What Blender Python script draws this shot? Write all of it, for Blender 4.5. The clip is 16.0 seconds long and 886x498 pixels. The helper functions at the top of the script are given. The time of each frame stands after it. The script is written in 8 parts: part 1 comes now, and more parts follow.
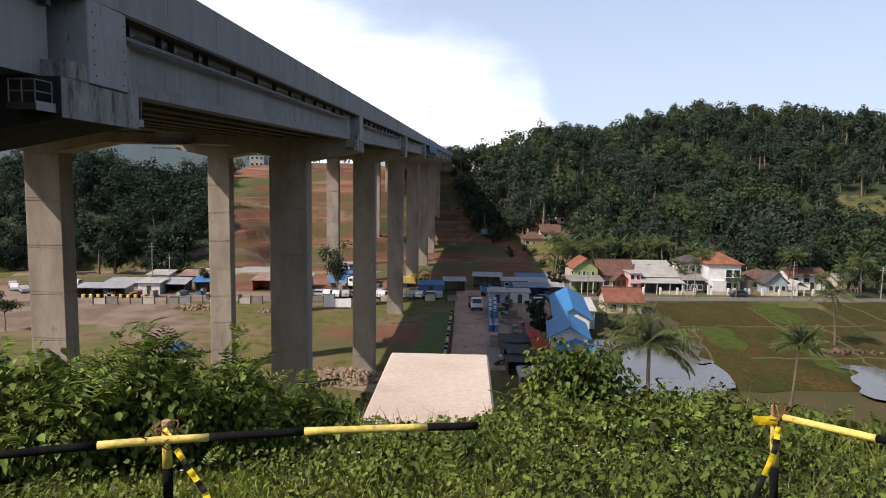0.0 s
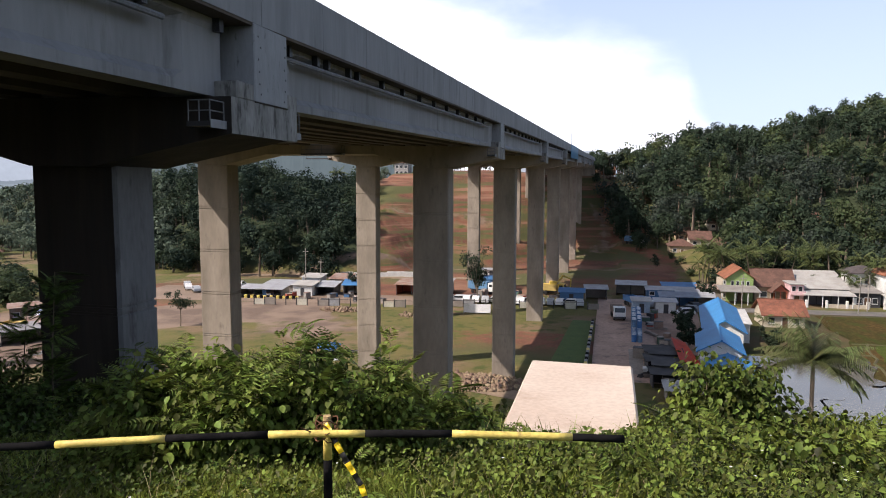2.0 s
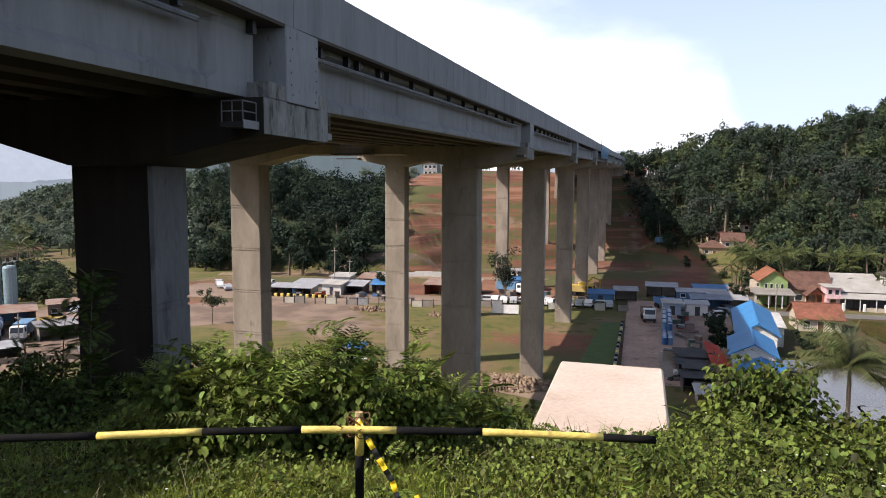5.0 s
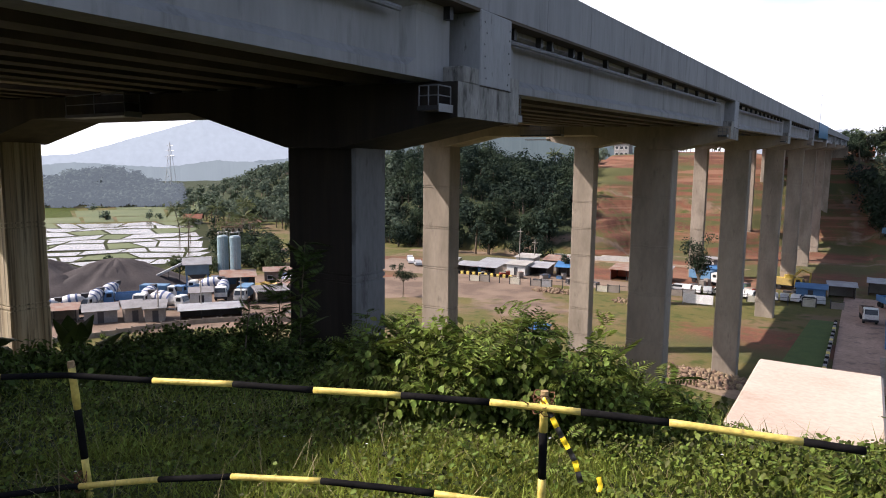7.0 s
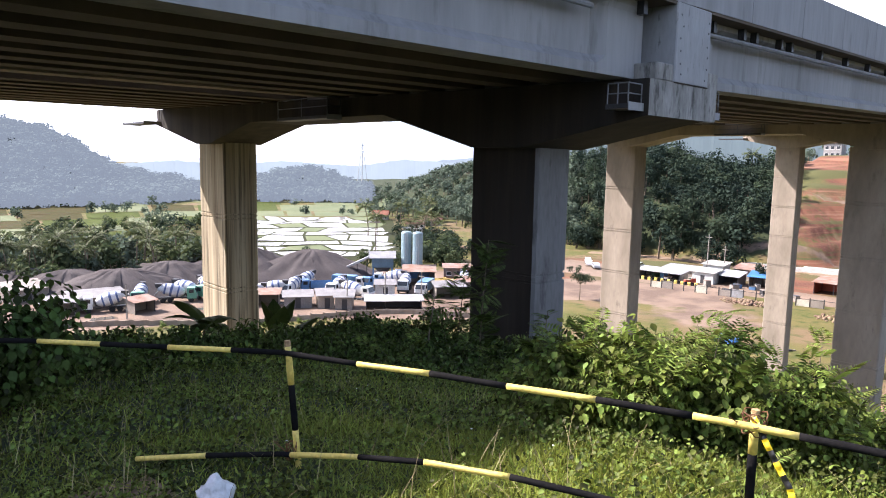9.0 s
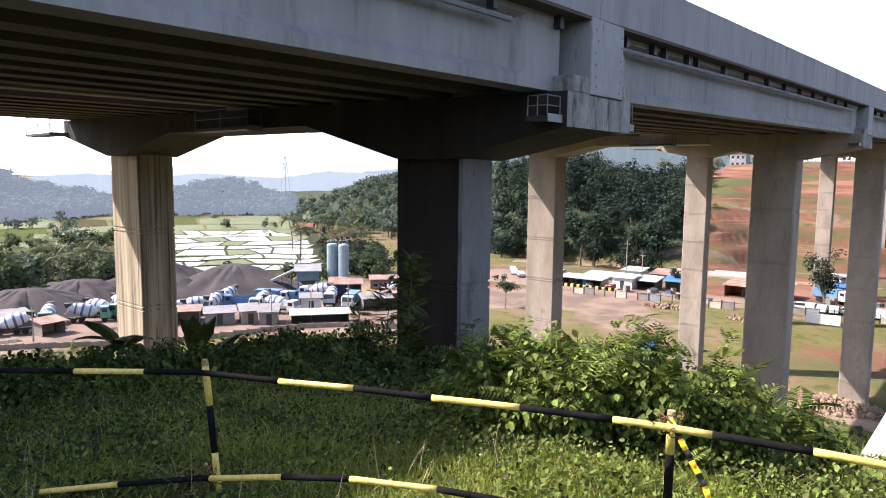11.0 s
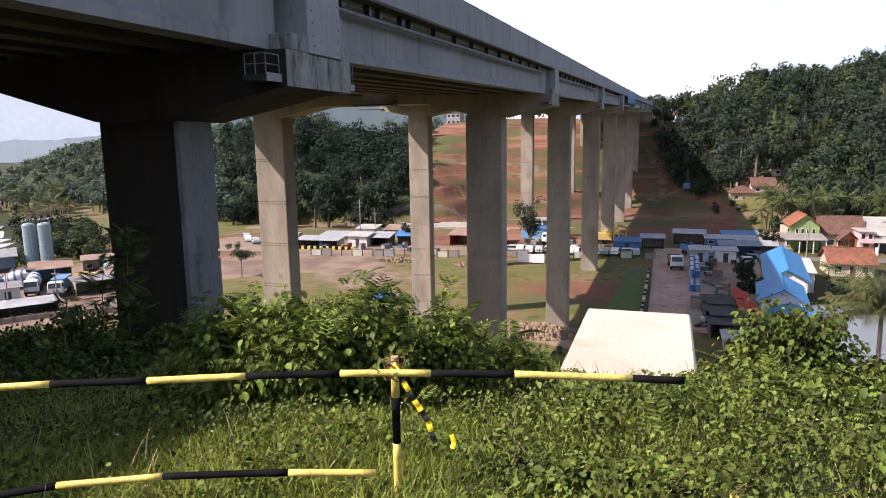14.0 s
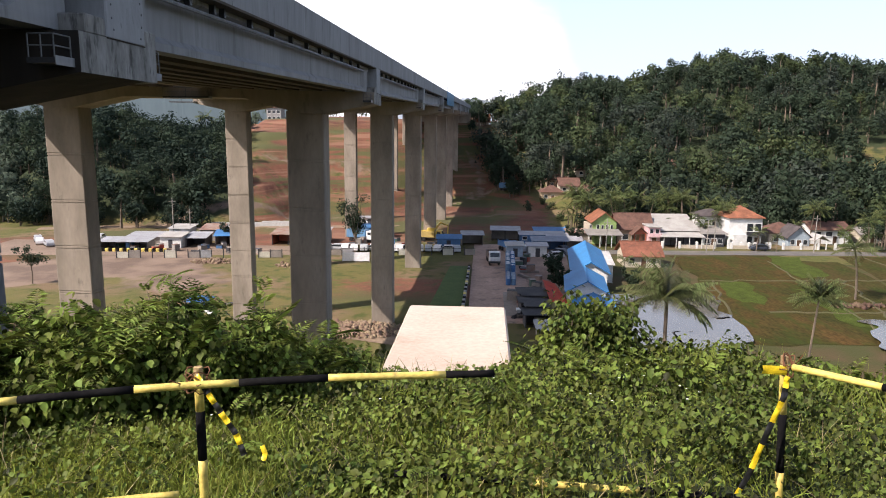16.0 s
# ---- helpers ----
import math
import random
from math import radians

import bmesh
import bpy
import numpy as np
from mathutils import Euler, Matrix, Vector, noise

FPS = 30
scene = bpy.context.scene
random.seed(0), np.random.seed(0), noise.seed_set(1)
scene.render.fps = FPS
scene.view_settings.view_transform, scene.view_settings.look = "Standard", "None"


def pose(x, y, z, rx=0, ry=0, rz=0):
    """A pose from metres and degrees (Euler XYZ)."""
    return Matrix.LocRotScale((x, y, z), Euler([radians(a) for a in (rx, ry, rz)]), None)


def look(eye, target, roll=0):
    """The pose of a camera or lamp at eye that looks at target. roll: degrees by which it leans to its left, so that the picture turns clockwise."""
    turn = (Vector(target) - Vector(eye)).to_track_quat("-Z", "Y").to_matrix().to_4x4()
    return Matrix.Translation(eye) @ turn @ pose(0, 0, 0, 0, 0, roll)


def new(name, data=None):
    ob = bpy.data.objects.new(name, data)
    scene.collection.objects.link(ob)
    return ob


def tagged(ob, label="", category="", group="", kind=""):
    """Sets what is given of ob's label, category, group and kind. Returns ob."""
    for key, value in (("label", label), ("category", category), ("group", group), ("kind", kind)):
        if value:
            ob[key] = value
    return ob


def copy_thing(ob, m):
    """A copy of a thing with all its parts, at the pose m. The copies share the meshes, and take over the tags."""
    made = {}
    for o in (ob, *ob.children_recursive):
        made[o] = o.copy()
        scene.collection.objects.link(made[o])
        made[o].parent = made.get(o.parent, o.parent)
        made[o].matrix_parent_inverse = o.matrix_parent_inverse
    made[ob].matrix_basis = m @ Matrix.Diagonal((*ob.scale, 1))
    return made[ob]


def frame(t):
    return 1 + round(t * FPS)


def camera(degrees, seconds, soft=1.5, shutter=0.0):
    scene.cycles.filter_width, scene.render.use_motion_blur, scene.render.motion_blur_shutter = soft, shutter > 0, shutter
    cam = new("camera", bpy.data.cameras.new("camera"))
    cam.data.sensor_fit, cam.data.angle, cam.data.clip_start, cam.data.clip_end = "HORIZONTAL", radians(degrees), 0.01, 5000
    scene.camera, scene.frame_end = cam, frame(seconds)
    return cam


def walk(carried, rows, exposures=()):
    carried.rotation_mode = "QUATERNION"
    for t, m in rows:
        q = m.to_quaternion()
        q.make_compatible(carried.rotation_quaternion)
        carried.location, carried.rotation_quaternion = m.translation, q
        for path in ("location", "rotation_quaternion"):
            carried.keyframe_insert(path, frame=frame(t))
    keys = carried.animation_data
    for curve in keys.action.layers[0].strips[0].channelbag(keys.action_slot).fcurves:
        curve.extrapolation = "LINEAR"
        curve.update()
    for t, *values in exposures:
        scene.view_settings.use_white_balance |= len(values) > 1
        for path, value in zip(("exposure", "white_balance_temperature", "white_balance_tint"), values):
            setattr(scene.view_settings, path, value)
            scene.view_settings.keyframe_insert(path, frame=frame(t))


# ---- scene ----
cam = camera(66.11, 16.0, soft=1.0)
PATH = [
    (0.0, pose(0.045, 0.132, 26.979, 84.33, -0.78, 0.10)),
    (0.5, pose(0.041, 0.109, 26.983, 84.28, -0.41, 2.47)),
    (1.0, pose(0.039, 0.100, 26.988, 84.89, 0.19, 6.26)),
    (1.5, pose(0.032, 0.078, 26.996, 85.26, 0.22, 10.01)),
    (2.0, pose(0.020, 0.067, 27.000, 84.77, -0.15, 11.81)),
    (2.5, pose(0.011, 0.055, 26.999, 84.60, -0.21, 14.06)),
    (3.0, pose(0.006, 0.041, 26.999, 84.50, -0.50, 14.40)),
    (5.5, pose(0.011, 0.040, 26.998, 84.81, -0.22, 14.22)),
    (6.0, pose(0.009, 0.027, 27.003, 84.92, -0.31, 15.72)),
    (6.5, pose(0.018, -0.010, 27.015, 86.10, -0.16, 19.91)),
    (7.0, pose(0.023, -0.065, 27.021, 83.07, -0.66, 29.82)),
    (7.5, pose(-0.017, -0.126, 27.025, 83.05, -0.82, 39.30)),
    (8.0, pose(-0.046, -0.120, 27.018, 83.20, -0.85, 44.21)),
    (10.5, pose(-0.072, -0.122, 27.009, 82.76, -1.06, 44.93)),
    (11.0, pose(-0.063, -0.092, 27.012, 83.86, -0.62, 38.51)),
    (11.5, pose(-0.057, -0.073, 27.009, 84.12, -0.33, 34.27)),
    (12.0, pose(-0.054, -0.060, 27.006, 83.60, -0.20, 31.73)),
    (12.5, pose(-0.040, -0.050, 27.005, 83.09, -0.48, 28.37)),
    (13.0, pose(-0.043, -0.041, 27.001, 82.11, -0.55, 25.31)),
    (13.5, pose(-0.032, -0.021, 26.993, 81.30, 0.54, 20.74)),
    (14.0, pose(-0.002, -0.018, 26.993, 80.62, 0.90, 16.17)),
    (14.5, pose(0.025, 0.014, 26.993, 80.52, 1.02, 11.87)),
    (15.0, pose(0.035, 0.030, 26.992, 80.03, 0.36, 7.20)),
    (15.5, pose(0.037, 0.047, 26.989, 80.25, -0.55, 3.97)),
    (16.0, pose(0.044, 0.057, 26.987, 80.44, -0.55, 1.58)),
]
walk(cam, PATH, [(0.0, 0.25, 6500, 17), (2.5, 0.5, 6500, 18), (5.5, 0.55, 6500, 18), (6.5, 0.35, 6500, 19), (7.0, 0.65, 6500, 20), (7.5, 1.43, 6450, 20), (8.5, 1.55, 6250, 21), (10.5, 1.45, 6200, 22), (11.5, 1.45, 6350, 23), (12.5, 0.9, 6450, 24), (14.5, 0.85, 6500, 21), (16.0, 0.7, 6500, 19)])

# ---- daylight ----
SUN_AZ = 121.0      # degrees from +y towards -x, the way to the sun over the ground
SUN_EL = 44.2
sun_way = Vector((-math.sin(radians(SUN_AZ)), math.cos(radians(SUN_AZ)), 0)) * math.cos(radians(SUN_EL))
sun_way.z = math.sin(radians(SUN_EL))
world = bpy.data.worlds.new("day_sky")
scene.world = world
world.use_nodes = True
wn, wl = world.node_tree.nodes, world.node_tree.links
wn.clear()
w_out = wn.new("ShaderNodeOutputWorld")
w_bg = wn.new("ShaderNodeBackground")
w_bg.inputs["Strength"].default_value = 0.092
w_sky = wn.new("ShaderNodeTexSky")
w_sky.sky_type, w_sky.sun_disc = "NISHITA", False
w_sky.sun_elevation, w_sky.sun_rotation = radians(SUN_EL), radians(-SUN_AZ)
w_sky.air_density, w_sky.dust_density, w_sky.ozone_density = 1.0, 2.2, 1.0
w_tc = wn.new("ShaderNodeTexCoord")


def wmath(op, a, b=None):
    n = wn.new("ShaderNodeMath")
    n.operation = op
    for k, v in enumerate((a, b)):
        if v is None:
            continue
        if isinstance(v, (int, float)):
            n.inputs[k].default_value = v
        else:
            wl.new(v, n.inputs[k])
    return n.outputs[0]


w_sep = wn.new("ShaderNodeSeparateXYZ")
wl.new(w_tc.outputs["Generated"], w_sep.inputs[0])
# a cumulus bank low over the valley and haze towards its far side
w_map = wn.new("ShaderNodeMapping")
w_map.inputs["Scale"].default_value = (3.0, 3.0, 7.0)
wl.new(w_tc.outputs["Generated"], w_map.inputs[0])
w_noise = wn.new("ShaderNodeTexNoise")
w_noise.inputs["Scale"].default_value, w_noise.inputs["Detail"].default_value = 1.6, 7
wl.new(w_map.outputs[0], w_noise.inputs["Vector"])
# height of the cloud's top over the horizon grows towards -x
w_end = wmath("MULTIPLY", wmath("MAXIMUM", wmath("SUBTRACT", w_sep.outputs[0], 0.13), 0.0), -1.6)
w_top = wmath("ADD", wmath("ADD", wmath("MULTIPLY", w_sep.outputs[0], -0.42), 0.165), w_end)
w_dev = wmath("MULTIPLY", wmath("SUBTRACT", w_noise.outputs[0], 0.5), 0.17)
w_edge = wmath("SUBTRACT", wmath("ADD", w_top, w_dev), w_sep.outputs[2])
w_ramp = wn.new("ShaderNodeMapRange")
w_ramp.interpolation_type = "SMOOTHSTEP"
w_ramp.inputs["From Min"].default_value, w_ramp.inputs["From Max"].default_value = -0.06, 0.06
wl.new(w_edge, w_ramp.inputs["Value"])
w_haze = wn.new("ShaderNodeMapRange")
w_haze.inputs["From Min"].default_value, w_haze.inputs["From Max"].default_value = 0.75, 0.0
w_haze.inputs["To Max"].default_value = 0.8
wl.new(w_sep.outputs[2], w_haze.inputs["Value"])
w_m1 = wn.new("ShaderNodeMix")
w_m1.data_type = "RGBA"
w_m1.inputs["B"].default_value = (7.2, 8.9, 11.2, 1)
wl.new(w_haze.outputs[0], w_m1.inputs["Factor"])
wl.new(w_sky.outputs[0], w_m1.inputs["A"])
w_m2 = wn.new("ShaderNodeMix")
w_m2.data_type = "RGBA"
w_m2.inputs["B"].default_value = (13.0, 13.6, 14.6, 1)
wl.new(w_ramp.outputs[0], w_m2.inputs["Factor"])
wl.new(w_m1.outputs["Result"], w_m2.inputs["A"])
wl.new(w_m2.outputs["Result"], w_bg.inputs["Color"])
wl.new(w_bg.outputs[0], w_out.inputs["Surface"])

sun = new("sun", bpy.data.lights.new("sun", "SUN"))
sun.data.energy, sun.data.angle, sun.data.color = 5.0, radians(0.6), (1.0, 0.93, 0.82)
sun.matrix_world = look((0, 0, 200), Vector((0, 0, 200)) - sun_way)

# ---- materials ----
MATS = {}


def surface(name, base, other=None, scale=1.0, rough=0.8, bump=0.15, fine=None, metal=0.0, dirt=None, dirt_at=0.62,
            stretch=(1, 1, 1), vary=0.0, coords="world", spec=0.4, through_light=0.0, grain=0.19):
    """Two scales of colour noise, stains with an edge, fine relief."""
    if name in MATS:
        return MATS[name]
    m = bpy.data.materials.new(name)
    m.use_nodes = True
    nt = m.node_tree
    n, l = nt.nodes, nt.links
    b = n["Principled BSDF"]
    b.inputs["Roughness"].default_value, b.inputs["Metallic"].default_value = rough, metal
    b.inputs["Specular IOR Level"].default_value = spec
    other = other or tuple(c * 0.72 for c in base)
    if coords == "world":
        pos = n.new("ShaderNodeNewGeometry").outputs["Position"]
    else:
        pos = n.new("ShaderNodeTexCoord").outputs["Object"]
    mp = n.new("ShaderNodeMapping")
    mp.inputs["Scale"].default_value = stretch
    l.new(pos, mp.inputs[0])
    big = n.new("ShaderNodeTexNoise")
    big.inputs["Scale"].default_value, big.inputs["Detail"].default_value = scale, 5
    l.new(mp.outputs[0], big.inputs["Vector"])
    small = n.new("ShaderNodeTexNoise")
    small.inputs["Scale"].default_value, small.inputs["Detail"].default_value = fine or scale * 9, 4
    l.new(mp.outputs[0], small.inputs["Vector"])
    r1 = n.new("ShaderNodeMapRange")
    r1.inputs["From Min"].default_value, r1.inputs["From Max"].default_value = 0.34, 0.66
    l.new(big.outputs[0], r1.inputs["Value"])
    mix = n.new("ShaderNodeMix")
    mix.data_type = "RGBA"
    mix.inputs["A"].default_value, mix.inputs["B"].default_value = (*base, 1), (*other, 1)
    l.new(r1.outputs[0], mix.inputs["Factor"])
    col = mix.outputs["Result"]
    hs = n.new("ShaderNodeHueSaturation")
    r2 = n.new("ShaderNodeMapRange")
    r2.inputs["From Min"].default_value, r2.inputs["From Max"].default_value = 0.3, 0.7
    r2.inputs["To Min"].default_value, r2.inputs["To Max"].default_value = 1 - grain, 1 + grain
    l.new(small.outputs[0], r2.inputs["Value"])
    val = r2.outputs[0]
    if vary:
        g = n.new("ShaderNodeNewGeometry")
        r3 = n.new("ShaderNodeMapRange")
        r3.inputs["To Min"].default_value, r3.inputs["To Max"].default_value = 1 - vary, 1 + vary
        l.new(g.outputs["Random Per Island"], r3.inputs["Value"])
        mu = n.new("ShaderNodeMath")
        mu.operation = "MULTIPLY"
        l.new(val, mu.inputs[0]), l.new(r3.outputs[0], mu.inputs[1])
        val = mu.outputs[0]
        r4 = n.new("ShaderNodeMapRange")
        r4.inputs["To Min"].default_value, r4.inputs["To Max"].default_value = 0.475, 0.52
        l.new(g.outputs["Random Per Island"], r4.inputs["Value"])
        l.new(r4.outputs[0], hs.inputs["Hue"])
    l.new(val, hs.inputs["Value"])
    l.new(col, hs.inputs["Color"])
    col = hs.outputs[0]
    if dirt:
        st = n.new("ShaderNodeTexNoise")
        st.inputs["Scale"].default_value, st.inputs["Detail"].default_value = scale * 2.3, 8
        st.inputs["Roughness"].default_value = 0.65
        l.new(mp.outputs[0], st.inputs["Vector"])
        r5 = n.new("ShaderNodeMapRange")
        r5.inputs["From Min"].default_value, r5.inputs["From Max"].default_value = dirt_at - 0.04, dirt_at + 0.1
        r5.inputs["To Max"].default_value = 0.75
        l.new(st.outputs[0], r5.inputs["Value"])
        mx = n.new("ShaderNodeMix")
        mx.data_type = "RGBA"
        mx.inputs["B"].default_value = (*dirt, 1)
        l.new(r5.outputs[0], mx.inputs["Factor"]), l.new(col, mx.inputs["A"])
        col = mx.outputs["Result"]
    l.new(col, b.inputs["Base Color"])
    if bump:
        bp = n.new("ShaderNodeBump")
        bp.inputs["Strength"].default_value, bp.inputs["Distance"].default_value = bump, 0.04
        l.new(small.outputs[0], bp.inputs["Height"])
        l.new(bp.outputs[0], b.inputs["Normal"])
    if through_light:
        tr = n.new("ShaderNodeBsdfTranslucent")
        l.new(col, tr.inputs["Color"])
        ms = n.new("ShaderNodeMixShader")
        ms.inputs[0].default_value = through_light
        l.new(b.outputs[0], ms.inputs[1]), l.new(tr.outputs[0], ms.inputs[2])
        l.new(ms.outputs[0], n["Material Output"].inputs["Surface"])
    MATS[name] = m
    return m


CONCRETE = surface("concrete", (0.298, 0.253, 0.205), (0.205, 0.173, 0.137), 0.5, 0.85, 0.12, 4.0, dirt=(0.11, 0.095, 0.078), dirt_at=0.63, stretch=(1, 1, 0.35), grain=0.10)
# Brown concrete taken darker: the shade under the deck is put into its colour.
CONCRETE_BROWN_SHADE = surface("shaded_girder_concrete", (0.098, 0.077, 0.058), (0.060, 0.047, 0.036), 0.5, 0.9, 0.12, 4.0, dirt=(0.06, 0.05, 0.04), dirt_at=0.60, grain=0.1)
CONCRETE_STREAKED = surface("streaked_concrete", (0.46, 0.40, 0.29), (0.24, 0.19, 0.12), 1.1, 0.85, 0.10, 4.0, dirt=(0.035, 0.03, 0.024), dirt_at=0.53, stretch=(2.2, 2.2, 0.05), grain=0.08)
CONCRETE_DIRTY = surface("stained_concrete", (0.275, 0.268, 0.25), (0.165, 0.160, 0.145), 2.4, 0.9, 0.25, 14.0, dirt=(0.028, 0.027, 0.024), dirt_at=0.56, stretch=(1, 1, 0.28), grain=0.14)
CONCRETE_SPOTTED = surface("spotted_concrete", (0.30, 0.305, 0.31), (0.26, 0.262, 0.265), 3.0, 0.88, 0.15, 12.0, dirt=(0.035, 0.035, 0.035), dirt_at=0.635, stretch=(1, 1, 0.3), grain=0.08)
CONCRETE_FLANK = surface("flank_concrete", (0.168, 0.166, 0.163), (0.120, 0.118, 0.115), 0.9, 0.88, 0.15, 9.0, dirt=(0.05, 0.048, 0.045), dirt_at=0.60, stretch=(1, 1, 0.3), grain=0.1)
# Mould taken darker, with the shade under the deck put into its colour.
CONCRETE_MOULD_SHADE = surface("mould_shade_concrete", (0.040, 0.031, 0.024), (0.016, 0.013, 0.011), 0.9, 0.9, 0.15, 5.0, dirt=(0.022, 0.020, 0.018), dirt_at=0.55, stretch=(1.6, 1.6, 0.12), grain=0.12)
CONCRETE_PALE = surface("pale_concrete", (0.275, 0.275, 0.278), (0.212, 0.212, 0.215), 0.6, 0.85, 0.1, 5.0, dirt=(0.115, 0.112, 0.11), dirt_at=0.605, stretch=(1, 1, 0.16), grain=0.08)
SCREED = surface("cream_screed", (0.56, 0.475, 0.395), (0.48, 0.385, 0.31), 0.8, 0.8, 0.12, 16.0, dirt=(0.36, 0.27, 0.20), dirt_at=0.62, grain=0.09)
STEEL = surface("galvanised_steel", (0.45, 0.46, 0.47), None, 3.0, 0.45, 0.05, metal=0.7)
DULL_STEEL = surface("weathered_steel", (0.17, 0.175, 0.18), (0.11, 0.11, 0.11), 3.0, 0.7, 0.08, metal=0.3)
DARK_STEEL = surface("dark_steel", (0.06, 0.06, 0.065), None, 3.0, 0.5, 0.05, metal=0.4)
PIPE_GREY = surface("grey_plastic_pipe", (0.20, 0.21, 0.23), None, 2.0, 0.5, 0.03)
YELLOW = surface("yellow_paint", (0.64, 0.51, 0.125), (0.54, 0.41, 0.10), 6.0, 0.5, 0.12, 45.0, dirt=(0.22, 0.15, 0.07), dirt_at=0.64)
BLACK = surface("black_paint", (0.006, 0.006, 0.007), (0.012, 0.0115, 0.0115), 6.0, 0.85, 0.12, 45.0, dirt=(0.018, 0.016, 0.015), dirt_at=0.70, spec=0.03)
BAMBOO = surface("bare_bamboo", (0.42, 0.30, 0.14), (0.22, 0.13, 0.07), 14.0, 0.7, 0.3, 60.0)
TAPE_YELLOW = surface("yellow_tape", (0.80, 0.58, 0.02), None, 8.0, 0.35, 0.05)
TAPE_BLACK = surface("black_tape", (0.015, 0.015, 0.015), None, 8.0, 0.35, 0.05)
WHITE = surface("white_paint", (0.64, 0.64, 0.62), (0.54, 0.54, 0.51), 0.9, 0.7, 0.06, 10.0, dirt=(0.45, 0.42, 0.37), dirt_at=0.66)
WATER = surface("still_water", (0.10, 0.095, 0.085), (0.13, 0.12, 0.10), 0.05, 0.06, 0.02, 3.0, spec=0.6)
PADDY_WATER = surface("paddy_water", (0.13, 0.115, 0.09), (0.10, 0.09, 0.07), 0.05, 0.22, 0.02, 3.0, spec=0.3)
PADDY_WATER.node_tree.nodes["Principled BSDF"].inputs["Specular Tint"].default_value = (0.54, 0.56, 0.54, 1)
LEAF = surface("broad_leaves", (0.132, 0.164, 0.030), (0.050, 0.074, 0.015), 1.6, 0.55, 0.0, 20.0, vary=0.78, through_light=0.25, spec=0.16)
CREEPER = surface("creeper_leaves", (0.070, 0.084, 0.020), (0.036, 0.050, 0.012), 1.4, 0.6, 0.0, 18.0, vary=0.8, through_light=0.2, spec=0.12)
LEAF_BUSH = surface("sunny_bush_leaves", (0.205, 0.255, 0.052), (0.092, 0.134, 0.028), 1.2, 0.55, 0.0, 20.0, vary=0.7, through_light=0.38, spec=0.16)
LEAF_DARK = surface("bush_leaves", (0.080, 0.112, 0.022), (0.034, 0.056, 0.012), 1.2, 0.55, 0.0, 20.0, vary=0.7, through_light=0.25, spec=0.16)
GRASS = surface("grass_blades", (0.240, 0.275, 0.048), (0.140, 0.176, 0.030), 0.7, 0.55, 0.0, 12.0, vary=0.55, through_light=0.35, spec=0.2)
STRAW = surface("dry_stems", (0.30, 0.25, 0.12), (0.20, 0.16, 0.08), 2.0, 0.8, 0.0, 12.0, vary=0.3)
# Forest greens lean to blue: distance haze is put into the leaf colour.
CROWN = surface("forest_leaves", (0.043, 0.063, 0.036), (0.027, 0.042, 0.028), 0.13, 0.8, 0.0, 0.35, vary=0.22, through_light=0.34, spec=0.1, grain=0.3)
CROWN_DARK = surface("dark_forest_leaves", (0.026, 0.042, 0.028), (0.016, 0.027, 0.021), 0.13, 0.8, 0.0, 0.35, vary=0.22, through_light=0.15, spec=0.08, grain=0.3)
CROWN_LIGHT = surface("light_forest_leaves", (0.072, 0.094, 0.040), (0.048, 0.068, 0.034), 0.13, 0.8, 0.0, 0.35, vary=0.22, through_light=0.34, spec=0.1, grain=0.3)
CROWN_DULL = surface("dull_forest_leaves", (0.054, 0.068, 0.050), (0.034, 0.047, 0.038), 0.13, 0.85, 0.0, 0.35, vary=0.22, through_light=0.32, spec=0.1, grain=0.3)
# Leaves of distant trees paled, with the haze put into their colour.
CROWN_HAZE = surface("hazy_forest_leaves", (0.115, 0.145, 0.105), (0.090, 0.118, 0.088), 0.02, 0.95, 0.0, 0.6, vary=0.25, through_light=0.3, spec=0.0)
# Bluish emission puts distance haze into these far leaves.
HAZE_GLOW_LEAF = surface("backdrop_haze_woods", (0.044, 0.057, 0.048), (0.032, 0.043, 0.037), 0.02, 0.95, 0.0, 0.6, vary=0.15, spec=0.0)
HAZE_GLOW_LEAF.node_tree.nodes["Principled BSDF"].inputs["Emission Color"].default_value = (0.096, 0.114, 0.136, 1)
HAZE_GLOW_LEAF.node_tree.nodes["Principled BSDF"].inputs["Emission Strength"].default_value = 1.0
SUNNY_SCRUB = surface("sunny_scrub", (0.110, 0.150, 0.036), (0.075, 0.110, 0.028), 0.4, 0.8, 0.0, 2.0, vary=0.3, through_light=0.25, spec=0.1)
PALM_LEAF = surface("palm_fronds", (0.066, 0.090, 0.030), (0.088, 0.100, 0.036), 0.3, 0.6, 0.0, 4.0, vary=0.5, through_light=0.15, spec=0.2)
BARK = surface("bark", (0.17, 0.13, 0.095), (0.10, 0.08, 0.06), 2.0, 0.9, 0.3, 12.0, stretch=(1, 1, 0.3))
ASPHALT = surface("worn_asphalt", (0.095, 0.09, 0.085), (0.14, 0.13, 0.115), 0.25, 0.9, 0.2, 6.0, dirt=(0.19, 0.15, 0.115), dirt_at=0.6)
YARD = surface("packed_yard", (0.44, 0.300, 0.228), (0.32, 0.220, 0.168), 0.14, 0.9, 0.2, 2.0, dirt=(0.085, 0.075, 0.068), dirt_at=0.58)
GLASS = surface("window_glass", (0.03, 0.035, 0.04), None, 0.5, 0.12, 0.0, spec=0.5)
GRAVEL = surface("grey_gravel", (0.074, 0.064, 0.064), (0.046, 0.040, 0.041), 0.16, 0.95, 0.5, 4.0)


